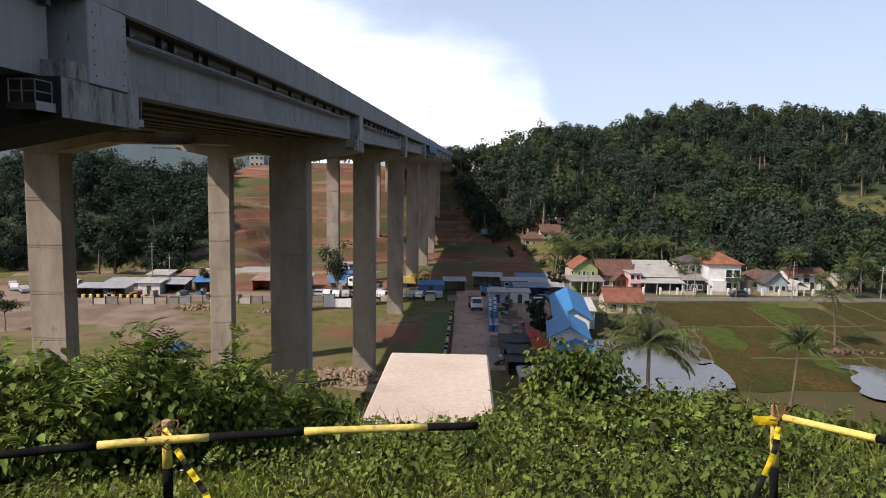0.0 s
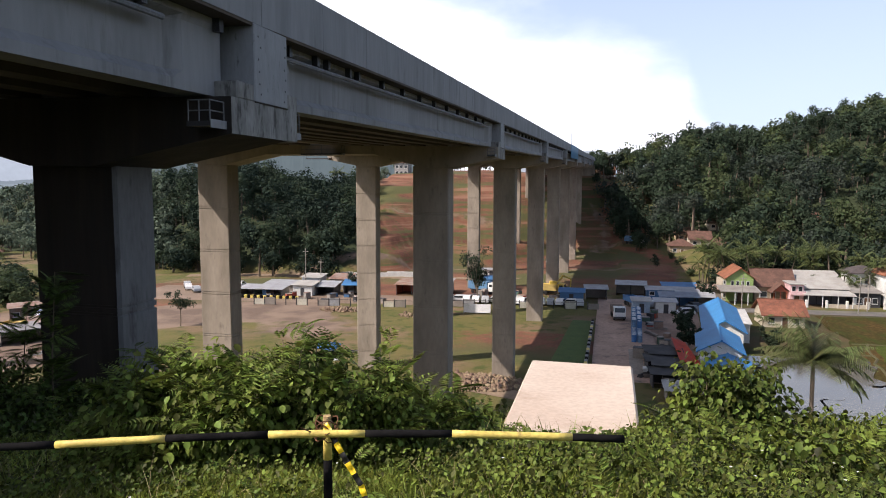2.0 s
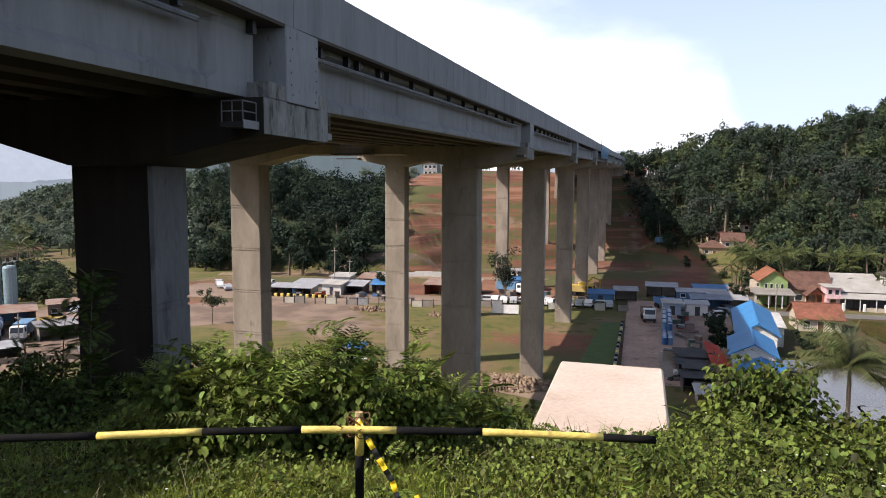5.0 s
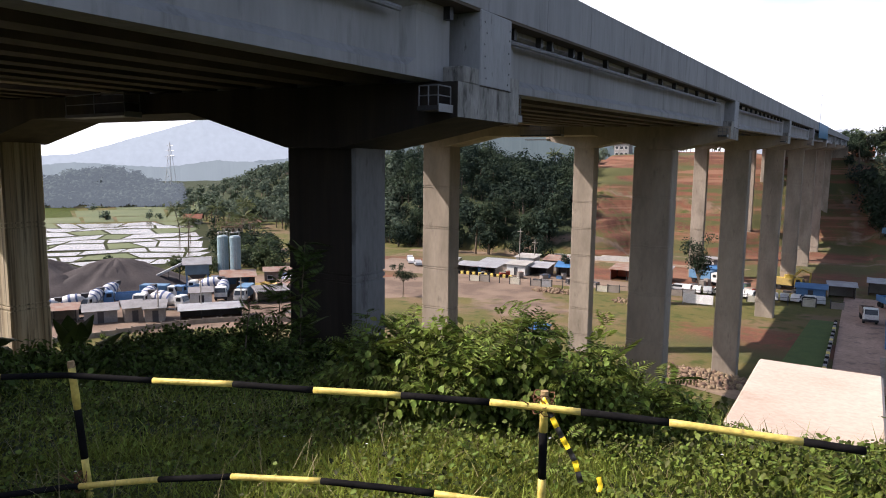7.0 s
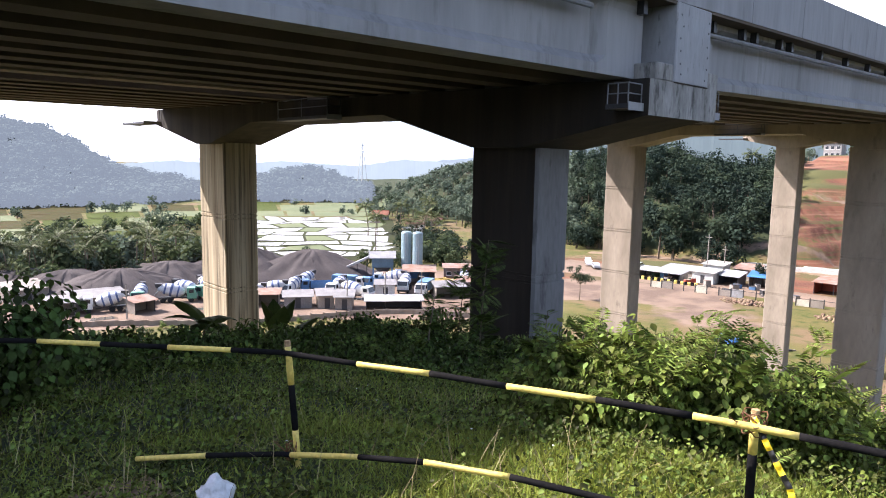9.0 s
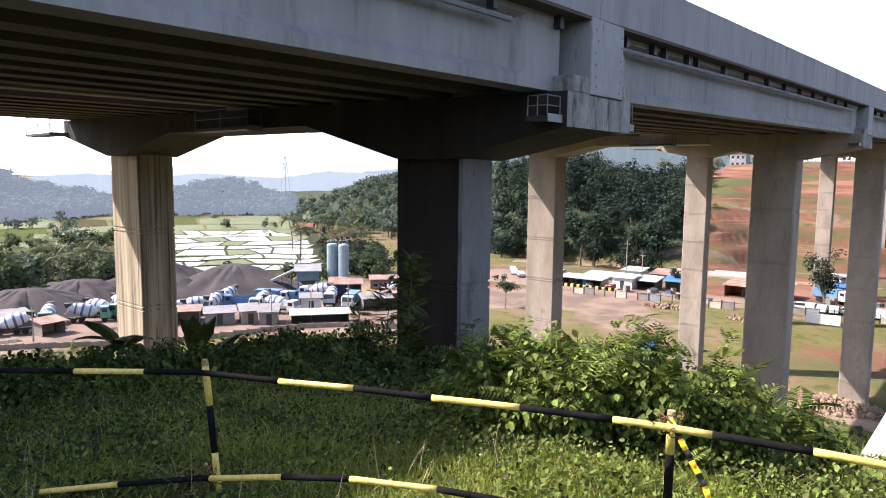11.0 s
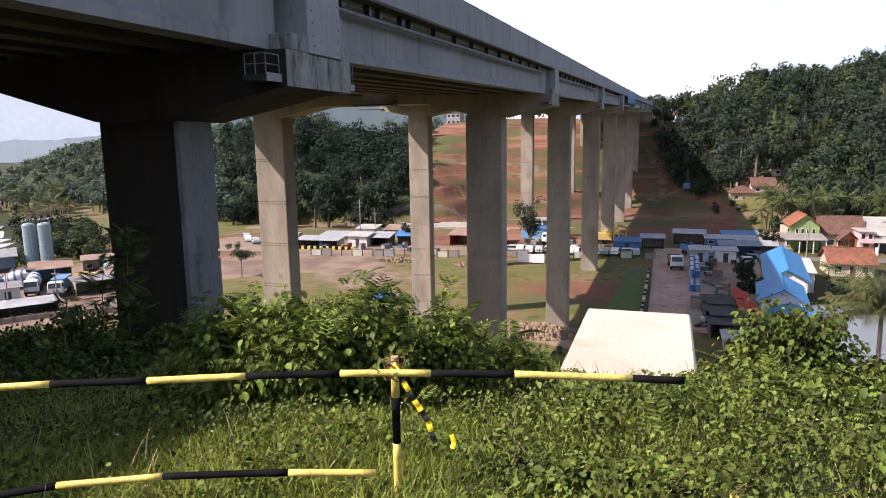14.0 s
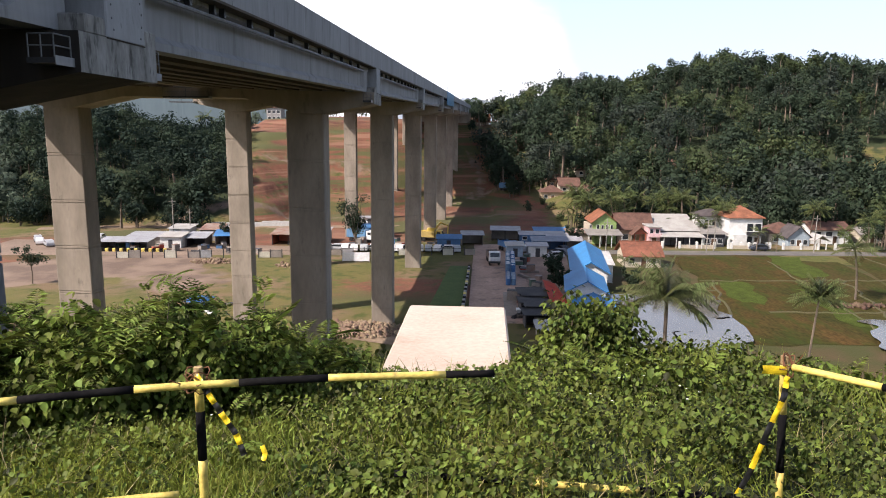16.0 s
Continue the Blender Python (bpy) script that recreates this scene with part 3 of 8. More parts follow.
def pier(i):
    s, z = FIRST + SPAN * i, rise(FIRST + SPAN * i)
    p = thing("viaduct_pier", "grey concrete portal pier with two tall shafts and a haunched crosshead", "bridge pier", AXIS, "viaduct piers")
    for v in COLS:
        foot = min(drop_to_ground(v + dv, s + ds) for dv in (-1.5, 1.5) for ds in (-1, 1)) - 1.2
        if i == 0 and v == COLS[0]:
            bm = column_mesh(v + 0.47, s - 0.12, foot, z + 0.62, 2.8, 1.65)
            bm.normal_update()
            # Front blackened by mould and painted-in shade; the flank is kept paler.
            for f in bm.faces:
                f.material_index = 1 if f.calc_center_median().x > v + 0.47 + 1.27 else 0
            part("shaft", bm, (CONCRETE_MOULD_SHADE, CONCRETE_FLANK), p, "shaft with a front black from mould and painted-in shade, paler flank")
        else:
            part("shaft", column_mesh(v, s, foot, z + (1.1 if v == COLS[1] else 0.75)), CONCRETE_STREAKED if i == 0 else CONCRETE, p)
    top = z + 2.22
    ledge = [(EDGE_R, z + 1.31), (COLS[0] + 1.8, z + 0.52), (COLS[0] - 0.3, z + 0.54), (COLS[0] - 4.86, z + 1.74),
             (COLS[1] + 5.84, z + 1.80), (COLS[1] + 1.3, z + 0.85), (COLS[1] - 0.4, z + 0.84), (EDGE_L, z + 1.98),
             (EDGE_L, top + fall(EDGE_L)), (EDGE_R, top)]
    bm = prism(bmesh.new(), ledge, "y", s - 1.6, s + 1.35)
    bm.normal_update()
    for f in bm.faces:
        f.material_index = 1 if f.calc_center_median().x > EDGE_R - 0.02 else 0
    # The first crosshead's black is mould plus shade put into the colour.
    part("crosshead", bm, (CONCRETE_MOULD_SHADE if i == 0 else CONCRETE, CONCRETE_DIRTY), p)
    lo, hi = EDGE_L - 0.02, EDGE_R + 0.02
    bm = prism(bmesh.new(), [(lo, top + fall(lo)), (hi, top), (hi, top + 2.035), (lo, top + 2.035 + fall(lo))], "y", s - 0.45, s + 1.40)
    bmesh.ops.bevel(bm, geom=bm.edges[:], offset=0.03, segments=1, affect="EDGES")
    w = part("upstand_wall", bm, CONCRETE_SPOTTED, p)
    if i < 3:
        rnd = random.Random(i)
        for k in range(12):
            c = pose(hi + 0.001, s - 0.2 + 1.4 * (k % 2) + rnd.uniform(-0.1, 0.1), top + 0.2 + 0.3 * (k // 2) + rnd.uniform(-0.05, 0.05), 0, 90, 0)
            part("tie_hole", lathe(bmesh.new(), [(0.03, -0.01), (0.03, 0.004)], 8, c), DARK_STEEL, w)
        part("joint", boxes((hi - 0.02, hi + 0.004, s - 0.44, s + 1.39, top - 0.02, top + 0.012)), CONCRETE_MOULD_SHADE, w, "dark open joint under the upstand")
    part("end_stop", boxes((EDGE_R - 0.75, EDGE_R - 0.04, s + 1.405, s + 2.12, z + 1.3, z + 2.66), bevel=0.03), CONCRETE_DIRTY, p)
    part("end_stop", boxes((EDGE_R - 0.7, EDGE_R - 0.005, s - 1.3, s - 0.455, z + 2.22, z + 2.66), bevel=0.03), CONCRETE_DIRTY, p)
    if i < 4:
        for sa, sb, v0, v1, up in ((-2.3, -1.61, EDGE_R - 0.80, EDGE_R - 0.15, 0.50), (1.72, 2.45, EDGE_R - 0.9, EDGE_R - 0.1, 0.62), (-2.6, -1.61, EDGE_L - 3.0, EDGE_L + 0.6, 0.95), (-2.3, -1.61, -26.4, -22.6, 0.7)):
            q = z + fall(v1) * 0.9
            w = part("inspection_walkway", boxes((v0, v1, s + sa, s + sb, q + 1.44, q + 1.56)), DARK_STEEL, p)
            part("toe_plate", boxes((v1, v1 + 0.02, s + sa, s + sb, q + 1.40, q + 1.60)), CONCRETE_PALE, w)
            railing(w, v0 + 0.03, v1 - 0.03, s + (sa + 0.04 if sa < 0 else sb - 0.04), s + (sb - 0.05 if sa < 0 else sa + 0.05), q + 1.56, up)
    return p


def girder_mesh(v, s0, s1):
    """A precast I-girder with solid ends, along the slope."""
    bm = bmesh.new()
    prof_i = [(-0.35, 0), (0.35, 0), (0.35, 0.24), (0.10, 0.46), (0.10, 1.62), (0.40, 1.76), (0.40, 1.92), (-0.40, 1.92), (-0.40, 1.76), (-0.10, 1.62), (-0.10, 0.46), (-0.35, 0.24)]
    prof_e = [(-0.35, 0), (0.35, 0), (0.35, 0.24), (0.34, 0.46), (0.34, 1.62), (0.40, 1.76), (0.40, 1.92), (-0.40, 1.92), (-0.40, 1.76), (-0.34, 1.62), (-0.34, 0.46), (-0.35, 0.24)]
    rows = []
    for s, pr in ((s0, prof_e), (s0 + 1.6, prof_e), (s0 + 2.0, prof_i), (s1 - 2.0, prof_i), (s1 - 1.6, prof_e), (s1, prof_e)):
        rows.append([bm.verts.new((v + x, s, rise(s) + 2.26 + fall(v) + y)) for x, y in pr])
    for a, b in zip(rows, rows[1:]):
        for k in range(12):
            bm.faces.new((a[k], a[(k + 1) % 12], b[(k + 1) % 12], b[k]))
    bm.faces.new(rows[0][::-1])
    bm.faces.new(rows[-1])
    return bm


def sloped_bar(outline, s0, s1):
    """An outline of (across, height over the line) pushed along the viaduct's slope."""
    bm = bmesh.new()
    a = [bm.verts.new((v, s0, rise(s0) + h + fall(v))) for v, h in outline]
    b = [bm.verts.new((v, s1, rise(s1) + h + fall(v))) for v, h in outline]
    k = len(outline)
    bm.faces.new(a)
    bm.faces.new(b[::-1])
    for i in range(k):
        bm.faces.new((a[i], b[i], b[(i + 1) % k], a[(i + 1) % k]))
    return bm


GIRDERS = [EDGE_R - 1.0 - 1.87 * k for k in range(8)] + [EDGE_L + 1.0 + 2.04 * k for k in range(8)]


def span(i):
    """The deck between pier i and pier i + 1."""
    s0, s1 = FIRST + SPAN * i, FIRST + SPAN * (i + 1)
    if i == -1:
        s0 = -10.0
    if i == 7:
        s1 = s0 + 34
    p = thing("viaduct_span", "grey concrete viaduct deck on precast girders with solid parapets", "bridge deck", AXIS, "viaduct spans")
    # The girder beside the median gap is coloured lighter, as if lit through it.
    for v in GIRDERS:
        part("girder", girder_mesh(v, s0 + 1.27, s1 - 0.98), CONCRETE_PALE if v == GIRDERS[0] else CONCRETE if v == GIRDERS[7] else CONCRETE_BROWN_SHADE, p)
    for a, b in ((EDGE_R, GIRDERS[7] - 0.85), (GIRDERS[15] + 1.15, EDGE_L)):
        lo, hi = min(a, b), max(a, b)
        part("deck_slab", sloped_bar([(lo + 0.02, 4.18), (hi - 0.02, 4.18), (hi - 0.02, 4.44), (lo + 0.02, 4.44)], s0 + 0.03, s1 - 0.03), CONCRETE_BROWN_SHADE, p)
    n = 10
    # The two median parapets are unseen, added to stop sun through the gap.
    for side, sgn in ((EDGE_R, -1), (EDGE_L, 1), (GIRDERS[7] - 0.85, 1), (GIRDERS[15] + 1.15, -1)):
        for k in range(n):
            u0, u1 = s0 + (s1 - s0) * k / n, s0 + (s1 - s0) * (k + 1) / n
            part("parapet_panel", sloped_bar([(side, 4.26), (side + sgn * 0.42, 4.30), (side + sgn * 0.36, 4.7), (side + sgn * 0.22, 5.74), (side, 5.74)], u0 + 0.012, u1 - 0.012), CONCRETE_PALE, p)
    # rain pipe under the deck's edge with its hangers
    bm = bmesh.new()
    tube(bm, [(EDGE_R - 0.5, s0 + 1.45, rise(s0) + 3.82), (EDGE_R - 0.5, s1 - 3.5, rise(s1) + 3.72)], 0.075, 8)
    part("drain_pipe", bm, PIPE_GREY, p)
    bm = bmesh.new()
    tube(bm, [(EDGE_R - 0.5, s0 + 1.70, rise(s0) + 3.82), (EDGE_R - 0.26, s0 + 1.62, rise(s0) + 3.7), (EDGE_R - 0.24, s0 + 1.60, rise(s0) + 3.5), (EDGE_R - 0.24, s0 + 1.60, rise(s0) + 2.5)], 0.085, 8)
    part("down_pipe", bm, DARK_STEEL, p)
    for k in range(12 if i < 4 else 0):
        u = s0 + 2.5 + k * 2.9
        part("pipe_hanger", boxes((EDGE_R - 0.60, EDGE_R - 0.40, u - 0.09, u + 0.09, rise(u) + 3.86, rise(u) + 4.2)), DARK_STEEL, p)
    return p


for i in range(0, 8):
    pier(i)
for i in range(-1, 8):
    span(i)


def abutments():
    """Concrete end walls where the deck meets the banks; the south one is unseen and shuts out low sky."""
    for s, name in ((-10.0, "abutment_south_unseen"), (FIRST + 8 * SPAN - 6, "abutment_north")):
        z = rise(s)
        bm = boxes((EDGE_L, EDGE_R, s - 1.5, s + 0.9, z - 18, z + 2.2), bevel=0.04)
        ob = part(name, bm, CONCRETE)
        ob.matrix_basis = AXIS
        tagged(ob, "plain concrete abutment wall under the deck end", "abutment", kind="structure")


abutments()


def blue_wrap():
    bm = sloped_bar([(EDGE_R + 0.005, 2.9), (EDGE_R + 0.06, 2.9), (EDGE_R + 0.07, 5.78), (EDGE_R - 0.3, 5.80), (EDGE_R - 0.3, 5.76), (EDGE_R + 0.005, 5.745)], 149.0, 178.0)
    ob = part("tarpaulin", bm, paint("blue_sheet", (0.02, 0.17, 0.34), 0.4))
    ob.matrix_basis = AXIS
    tagged(ob, "blue plastic sheet hung over the parapet", "tarpaulin")
    s, z = 158.0, rise(158.0)
    bm = bmesh.new()
    tube(bm, [(EDGE_R - 0.5, s, z + 4.4), (EDGE_R - 0.45, s, z + 9), (EDGE_R - 0.38, s, 44.4)], [0.10, 0.07, 0.04], 6)
    ob = part("mast", bm, STEEL)
    ob.matrix_basis = AXIS
    tagged(ob, "thin grey steel mast standing on the deck", "mast")


blue_wrap()

# ---- the bamboo barrier and the concrete box in the bank ----
RAIL_LINE = [(0.18, 3.08), (-1.067, 2.815), (-1.747, 2.63), (-3.05, 2.23), (-3.51, 2.06), (-4.8, 1.1), (-6.2, -0.2)]


def along(line, d):
    for a, b in zip(line, line[1:]):
        step = math.hypot(b[0] - a[0], b[1] - a[1])
        if d <= step or b is line[-1]:
            f = d / step
            return a[0] + (b[0] - a[0]) * f, a[1] + (b[1] - a[1]) * f
        d -= step


def bamboo(name, place, bands, radius, parent, first_black, slant=0.02):
    """Painted lengths of a bamboo rail: place(d) gives the point d metres along; a band each between the marks."""
    for k, (a, b) in enumerate(zip(bands, bands[1:])):
        n = max(2, int((b - a) / 0.07))
        pts, rad = [], []
        for i in range(n + 1):
            d = a + (b - a) * i / n
            pts.append(place(d))
            knot = 0.5 + 0.5 * math.cos(2 * math.pi * d / 0.31)
            rad.append(radius * (1 + 0.07 * max(0.0, knot * 8 - 7) + 0.015 * math.sin(d * 9.1)))
        bm = tube(bmesh.new(), pts, rad, 12)
        black = (k % 2 == 0) == first_black
        part("painted_band", bm, BLACK if black else YELLOW, parent, smooth=True)


def post(name_at, top, foot_z, radius, marks, lean=(0, 0)):
    x, y = name_at
    p = thing("barrier_post", "yellow and black painted bamboo post standing in the grass", "post", pose(x, y, 0), "bamboo barrier posts")

    def place(d):
        f = (d - foot_z) / (top - foot_z)
        return (lean[0] * f, lean[1] * f, d)
    bamboo("post", place, [foot_z - 0.25] + marks + [top], radius, p, False)
    bm = tube(bmesh.new(), [place(top), place(top + 0.035)], [radius * 1.02, radius * 0.93], 12)
    part("bare_top", bm, BAMBOO, p, "bare weathered bamboo end")
    return p


def wire_tie(x, y, z, radius=0.05):
    """Loops of rusty wire with loose ends round a crossing of poles."""
    t = thing("wire_tie", "rusty wire loops tied round the bamboo crossing", "wire", pose(x, y, z), "wire ties")
    rnd = random.Random(int(abs(x) * 1000))
    for k in range(4):
        a0 = rnd.uniform(0, 3)
        pts = [(radius * math.cos(a + a0), radius * 0.9 * math.sin(a + a0), 0.05 * math.sin(a * 1.0 + k) + rnd.uniform(-0.005, 0.005))
               for a in np.linspace(0, 2 * math.pi, 15)]
        part("loop", tube(bmesh.new(), pts, 0.0028, 5, cap=False), surface("rusty_wire", (0.16, 0.07, 0.03), None, 20.0, 0.8), t)
    for k in range(5):
        d = Vector((rnd.uniform(-1, 1), rnd.uniform(-1, 0.2), rnd.uniform(-0.4, 1))).normalized() * rnd.uniform(0.05, 0.10)
        part("loose_end", tube(bmesh.new(), [(0, -radius, 0), d * 0.6 + Vector((0, -radius, 0)), d + Vector((0, -radius, 0.012))], 0.0025, 4), MATS["rusty_wire"], t)


def hazard_tape(pts, width, n_bands, label, normal=Vector((0, -1, 0.1))):
    """A limp strip of striped tape."""
    t = thing("barrier_tape", label, "hazard tape", None, "hazard tapes")
    pts = [Vector(p) for p in pts]
    steps = n_bands * 6
    line = []
    for i in range(steps + 1):
        f = i / steps * (len(pts) - 1)
        k = min(int(f), len(pts) - 2)
        line.append(pts[k].lerp(pts[k + 1], f - k))
    for b in range(n_bands):
        bm = bmesh.new()
        rows = []
        for i in range(b * 6, b * 6 + 7):
            d = (line[min(i + 1, steps)] - line[max(i - 1, 0)]).normalized()
            tw = normal.copy()
            tw.rotate(Euler((0, 0, 0.10 * math.sin(i * 0.55))))
            side = d.cross(tw).normalized() * width / 2
            fold = tw.normalized() * (0.006 * math.sin(i * 1.3))
            rows.append([bm.verts.new(line[i] - side), bm.verts.new(line[i] + fold + tw.normalized() * 0.006), bm.verts.new(line[i] + side)])
        for r0, r1 in zip(rows, rows[1:]):
            bm.faces.new((r0[0], r0[1], r1[1], r1[0]))
            bm.faces.new((r0[1], r0[2], r1[2], r1[1]))
        q = part("stripe", bm, TAPE_BLACK if b % 2 else TAPE_YELLOW, t, smooth=True)
    return t


def barrier():
    top_rail = thing("barrier_rail", "long bamboo rail painted in black and yellow bands", "barrier rail", None, "bamboo barrier rails")

    def place(d):
        x, y = along(RAIL_LINE, d)
        return (x, y - 0.045, float(np.interp(d, [0, 0.2, 0.72, 1.5, 1.95, 2.4, 2.84, 3.3, 4.15, 4.55, 7.0], [25.910, 25.918, 25.932, 25.932, 25.923, 25.910, 25.904, 25.884, 25.877, 25.872, 25.842])))
    bamboo("rail", place, [-0.025, 0.20, 0.722, 1.098, 1.515, 1.948, 2.40, 2.84, 3.305, 4.147, 4.555, 5.0, 5.43, 5.97, 6.42, 7.0], 0.0165, top_rail, True)
    low = thing("barrier_rail", "thin bent bamboo rail in yellow and black near the ground", "barrier rail", None, "bamboo barrier rails")
    zs = [(1.3, 25.440), (1.78, 25.445), (2.37, 25.437), (2.87, 25.402), (3.30, 25.336), (3.78, 25.252), (4.33, 25.196), (4.85, 25.13)]

    def place_low(d):
        x, y = along(RAIL_LINE, d)
        return (x, y - 0.04, float(np.interp(d, [q[0] for q in zs], [q[1] for q in zs])))
    bamboo("rail", place_low, [1.37, 1.78, 2.37, 2.87, 3.30, 3.78, 4.33, 4.80], 0.0165, low, False)
    low2 = thing("barrier_rail", "yellow bamboo rail lying low among leaves", "barrier rail", None, "bamboo barrier rails")
    bamboo("rail", lambda d: (0.25 + d, 2.98 - 0.06 * d, 25.415 - 0.02 * d), [-0.5, 0.05, 0.62, 1.1], 0.016, low2, True)
    side = thing("barrier_rail", "yellow and black bamboo rail running from the corner post", "barrier rail", None, "bamboo barrier rails")
    bamboo("rail", lambda d: (1.51 + d * 0.535, 3.04 - d * 0.845, 25.975 + 0.085 * d), [0.045, 0.42, 0.75, 1.15, 1.6, 2.1], 0.0155, side, False)
    post((-1.09, 2.86), 25.945, ground_z(-1.09, 2.86), 0.0195, [25.55, 25.78])
    post((-3.515, 2.13), 25.90, ground_z(-3.53, 2.11), 0.0195, [25.37, 25.66], (-0.03, -0.05))
    post((1.575, 3.10), 25.965, ground_z(1.575, 3.10), 0.018, [25.43, 25.72], (-0.033, 0))
    wire_tie(-1.08, 2.83, 25.93)
    wire_tie(-3.52, 2.08, 25.25, 0.035)
    wire_tie(1.545, 3.07, 25.965, 0.024)
    hazard_tape([(-1.085, 2.825, 25.955), (-1.02, 2.78, 25.89), (-0.965, 2.77, 25.81), (-0.90, 2.76, 25.72), (-0.865, 2.75, 25.63)], 0.027, 8, "torn yellow and black hazard tape hanging from the post")
    hazard_tape([(-0.79, 2.76, 25.67), (-0.775, 2.75, 25.64), (-0.78, 2.74, 25.615)], 0.022, 1, "scrap of yellow hazard tape caught in the grass")
    hazard_tape([(1.535, 3.05, 25.92), (1.520, 3.03, 25.83), (1.455, 3.02, 25.66), (1.385, 3.01, 25.46), (1.305, 3.0, 25.30)], 0.028, 7, "yellow and black hazard tape hanging beside the corner post")
    hazard_tape([(1.53, 3.05, 25.945), (1.45, 3.03, 25.955), (1.405, 3.02, 25.96)], 0.040, 1, "yellow tape end knotted on the corner post")


barrier()


def bank_box():
    p = thing("concrete_box", "cream rendered concrete slab box set into the bank", "concrete box", pose(-0.06, 8.9, 0, 0, 0, -2.0))
    part("top_slab", boxes((-0.78, 0.78, -2.2, 1.95, 24.08, 24.232), bevel=0.03), SCREED, p)
    for x in (-0.74, 0.56):
        part("side_wall", boxes((x, x + 0.18, -2.1, 1.88, 22.2, 24.08)), CONCRETE_DIRTY, p)
    part("end_wall", boxes((-0.56, 0.56, 1.7, 1.88, 22.2, 24.08)), CONCRETE_DIRTY, p)


bank_box()


def plastic_bag():
    bm = bmesh.new()
    bmesh.ops.create_icosphere(bm, subdivisions=4, radius=0.088)
    for v in bm.verts:
        n = noise.noise(v.co * 14) * 0.035 + noise.noise(v.co * 33) * 0.018
        v.co += v.co.normalized() * n
        v.co.z *= 0.75
        if v.co.z > 0.03:
            v.co.x *= 0.8
            v.co.z += 0.05 * max(0, 1 - math.hypot(v.co.x, v.co.y) / 0.06)
    ob = part("plastic_bag", bm, surface("thin_white_plastic", (0.72, 0.74, 0.76), (0.62, 0.64, 0.67), 8.0, 0.25, 0.3, 30.0, through_light=0.35), smooth=True)
    x, y = -3.26, 1.46
    ob.matrix_basis = pose(x, y, ground_z(x, y) + 0.10, 0, 0, 30)
    tagged(ob, "crumpled white plastic bag lying in the grass", "plastic bag")


plastic_bag()

# ---- plants near the camera ----
RNG = np.random.default_rng(7)


def smooth_noise(x, y, scale, seed):
    """Soft value noise for arrays, 0 to 1."""
    g = np.random.default_rng(seed).random((64, 64))
    u, v = (x / scale) % 64, (y / scale) % 64
    i, j = np.floor(u).astype(int), np.floor(v).astype(int)
    f, h = u - i, v - j
    f, h = f * f * (3 - 2 * f), h * h * (3 - 2 * h)
    i2, j2 = (i + 1) % 64, (j + 1) % 64
    i, j = i % 64, j % 64
    return g[i, j] * (1 - f) * (1 - h) + g[i2, j] * f * (1 - h) + g[i, j2] * (1 - f) * h + g[i2, j2] * f * h


def turned(yaw, pitch, roll):
    """Rotation matrices (n, 3, 3): roll about y, then pitch about x, then yaw about z."""
    cy, sy, cp, sp, cr, sr = np.cos(yaw), np.sin(yaw), np.cos(pitch), np.sin(pitch), np.cos(roll), np.sin(roll)
    o, e = np.zeros_like(cy), np.ones_like(cy)
    rz = np.stack([np.stack([cy, -sy, o], -1), np.stack([sy, cy, o], -1), np.stack([o, o, e], -1)], -2)
    rx = np.stack([np.stack([e, o, o], -1), np.stack([o, cp, -sp], -1), np.stack([o, sp, cp], -1)], -2)
    ry = np.stack([np.stack([cr, o, sr], -1), np.stack([o, e, o], -1), np.stack([-sr, o, cr], -1)], -2)
    return rz @ rx @ ry


# an ovate leaf folded a little along its midrib: y from stalk to tip
LEAF_V = np.array([(0, 0, 0), (-0.30, 0.22, 0.06), (-0.34, 0.55, 0.06), (0, 1.0, -0.10), (0.34, 0.55, 0.06), (0.30, 0.22, 0.06)])
LEAF_F = np.array([(0, 3, 2, 1), (0, 5, 4, 3)])
BLADE_V = np.array([(-0.5, 0, 0), (0.5, 0, 0), (-0.4, 0.05, 0.5), (0.4, 0.05, 0.5), (0, 0.32, 1.0)])
BLADE_F = np.array([(0, 1, 3), (0, 3, 2), (2, 3, 4)])


def scatter(tv, tf, pos, rot, size):
    """Copies of a small mesh as arrays."""
    n, k = len(pos), len(tv)
    size = np.asarray(size)
    if size.ndim == 1:
        size = size[:, None] * np.ones(3)
    v = np.einsum("nij,nkj->nki", rot, tv[None] * size[:, None, :]) + pos[:, None, :]
    f = tf[None] + (np.arange(n) * k)[:, None, None]
    return v.reshape(-1, 3), f.reshape(-1, tf.shape[1])


def wedge_points(n, r0, r1, az0, az1, rng):
    r = np.sqrt(rng.uniform(r0 * r0, r1 * r1, n))
    a = np.radians(rng.uniform(az0, az1, n))
    return -r * np.sin(a), r * np.cos(a)


def keep_clear(x, y):
    """Not on the concrete box."""
    bare = np.hypot((x + 3.36) / 0.55, (y - 0.72) / 0.42) < 0.75 + 0.5 * smooth_noise(x, y, 0.12, 15)
    return (~((np.abs(x + 0.06) < 0.95) & (y > 7.2) & (y < 11.0))) & ~bare & (np.hypot(x - 1.42, y - 2.9) > 0.22)


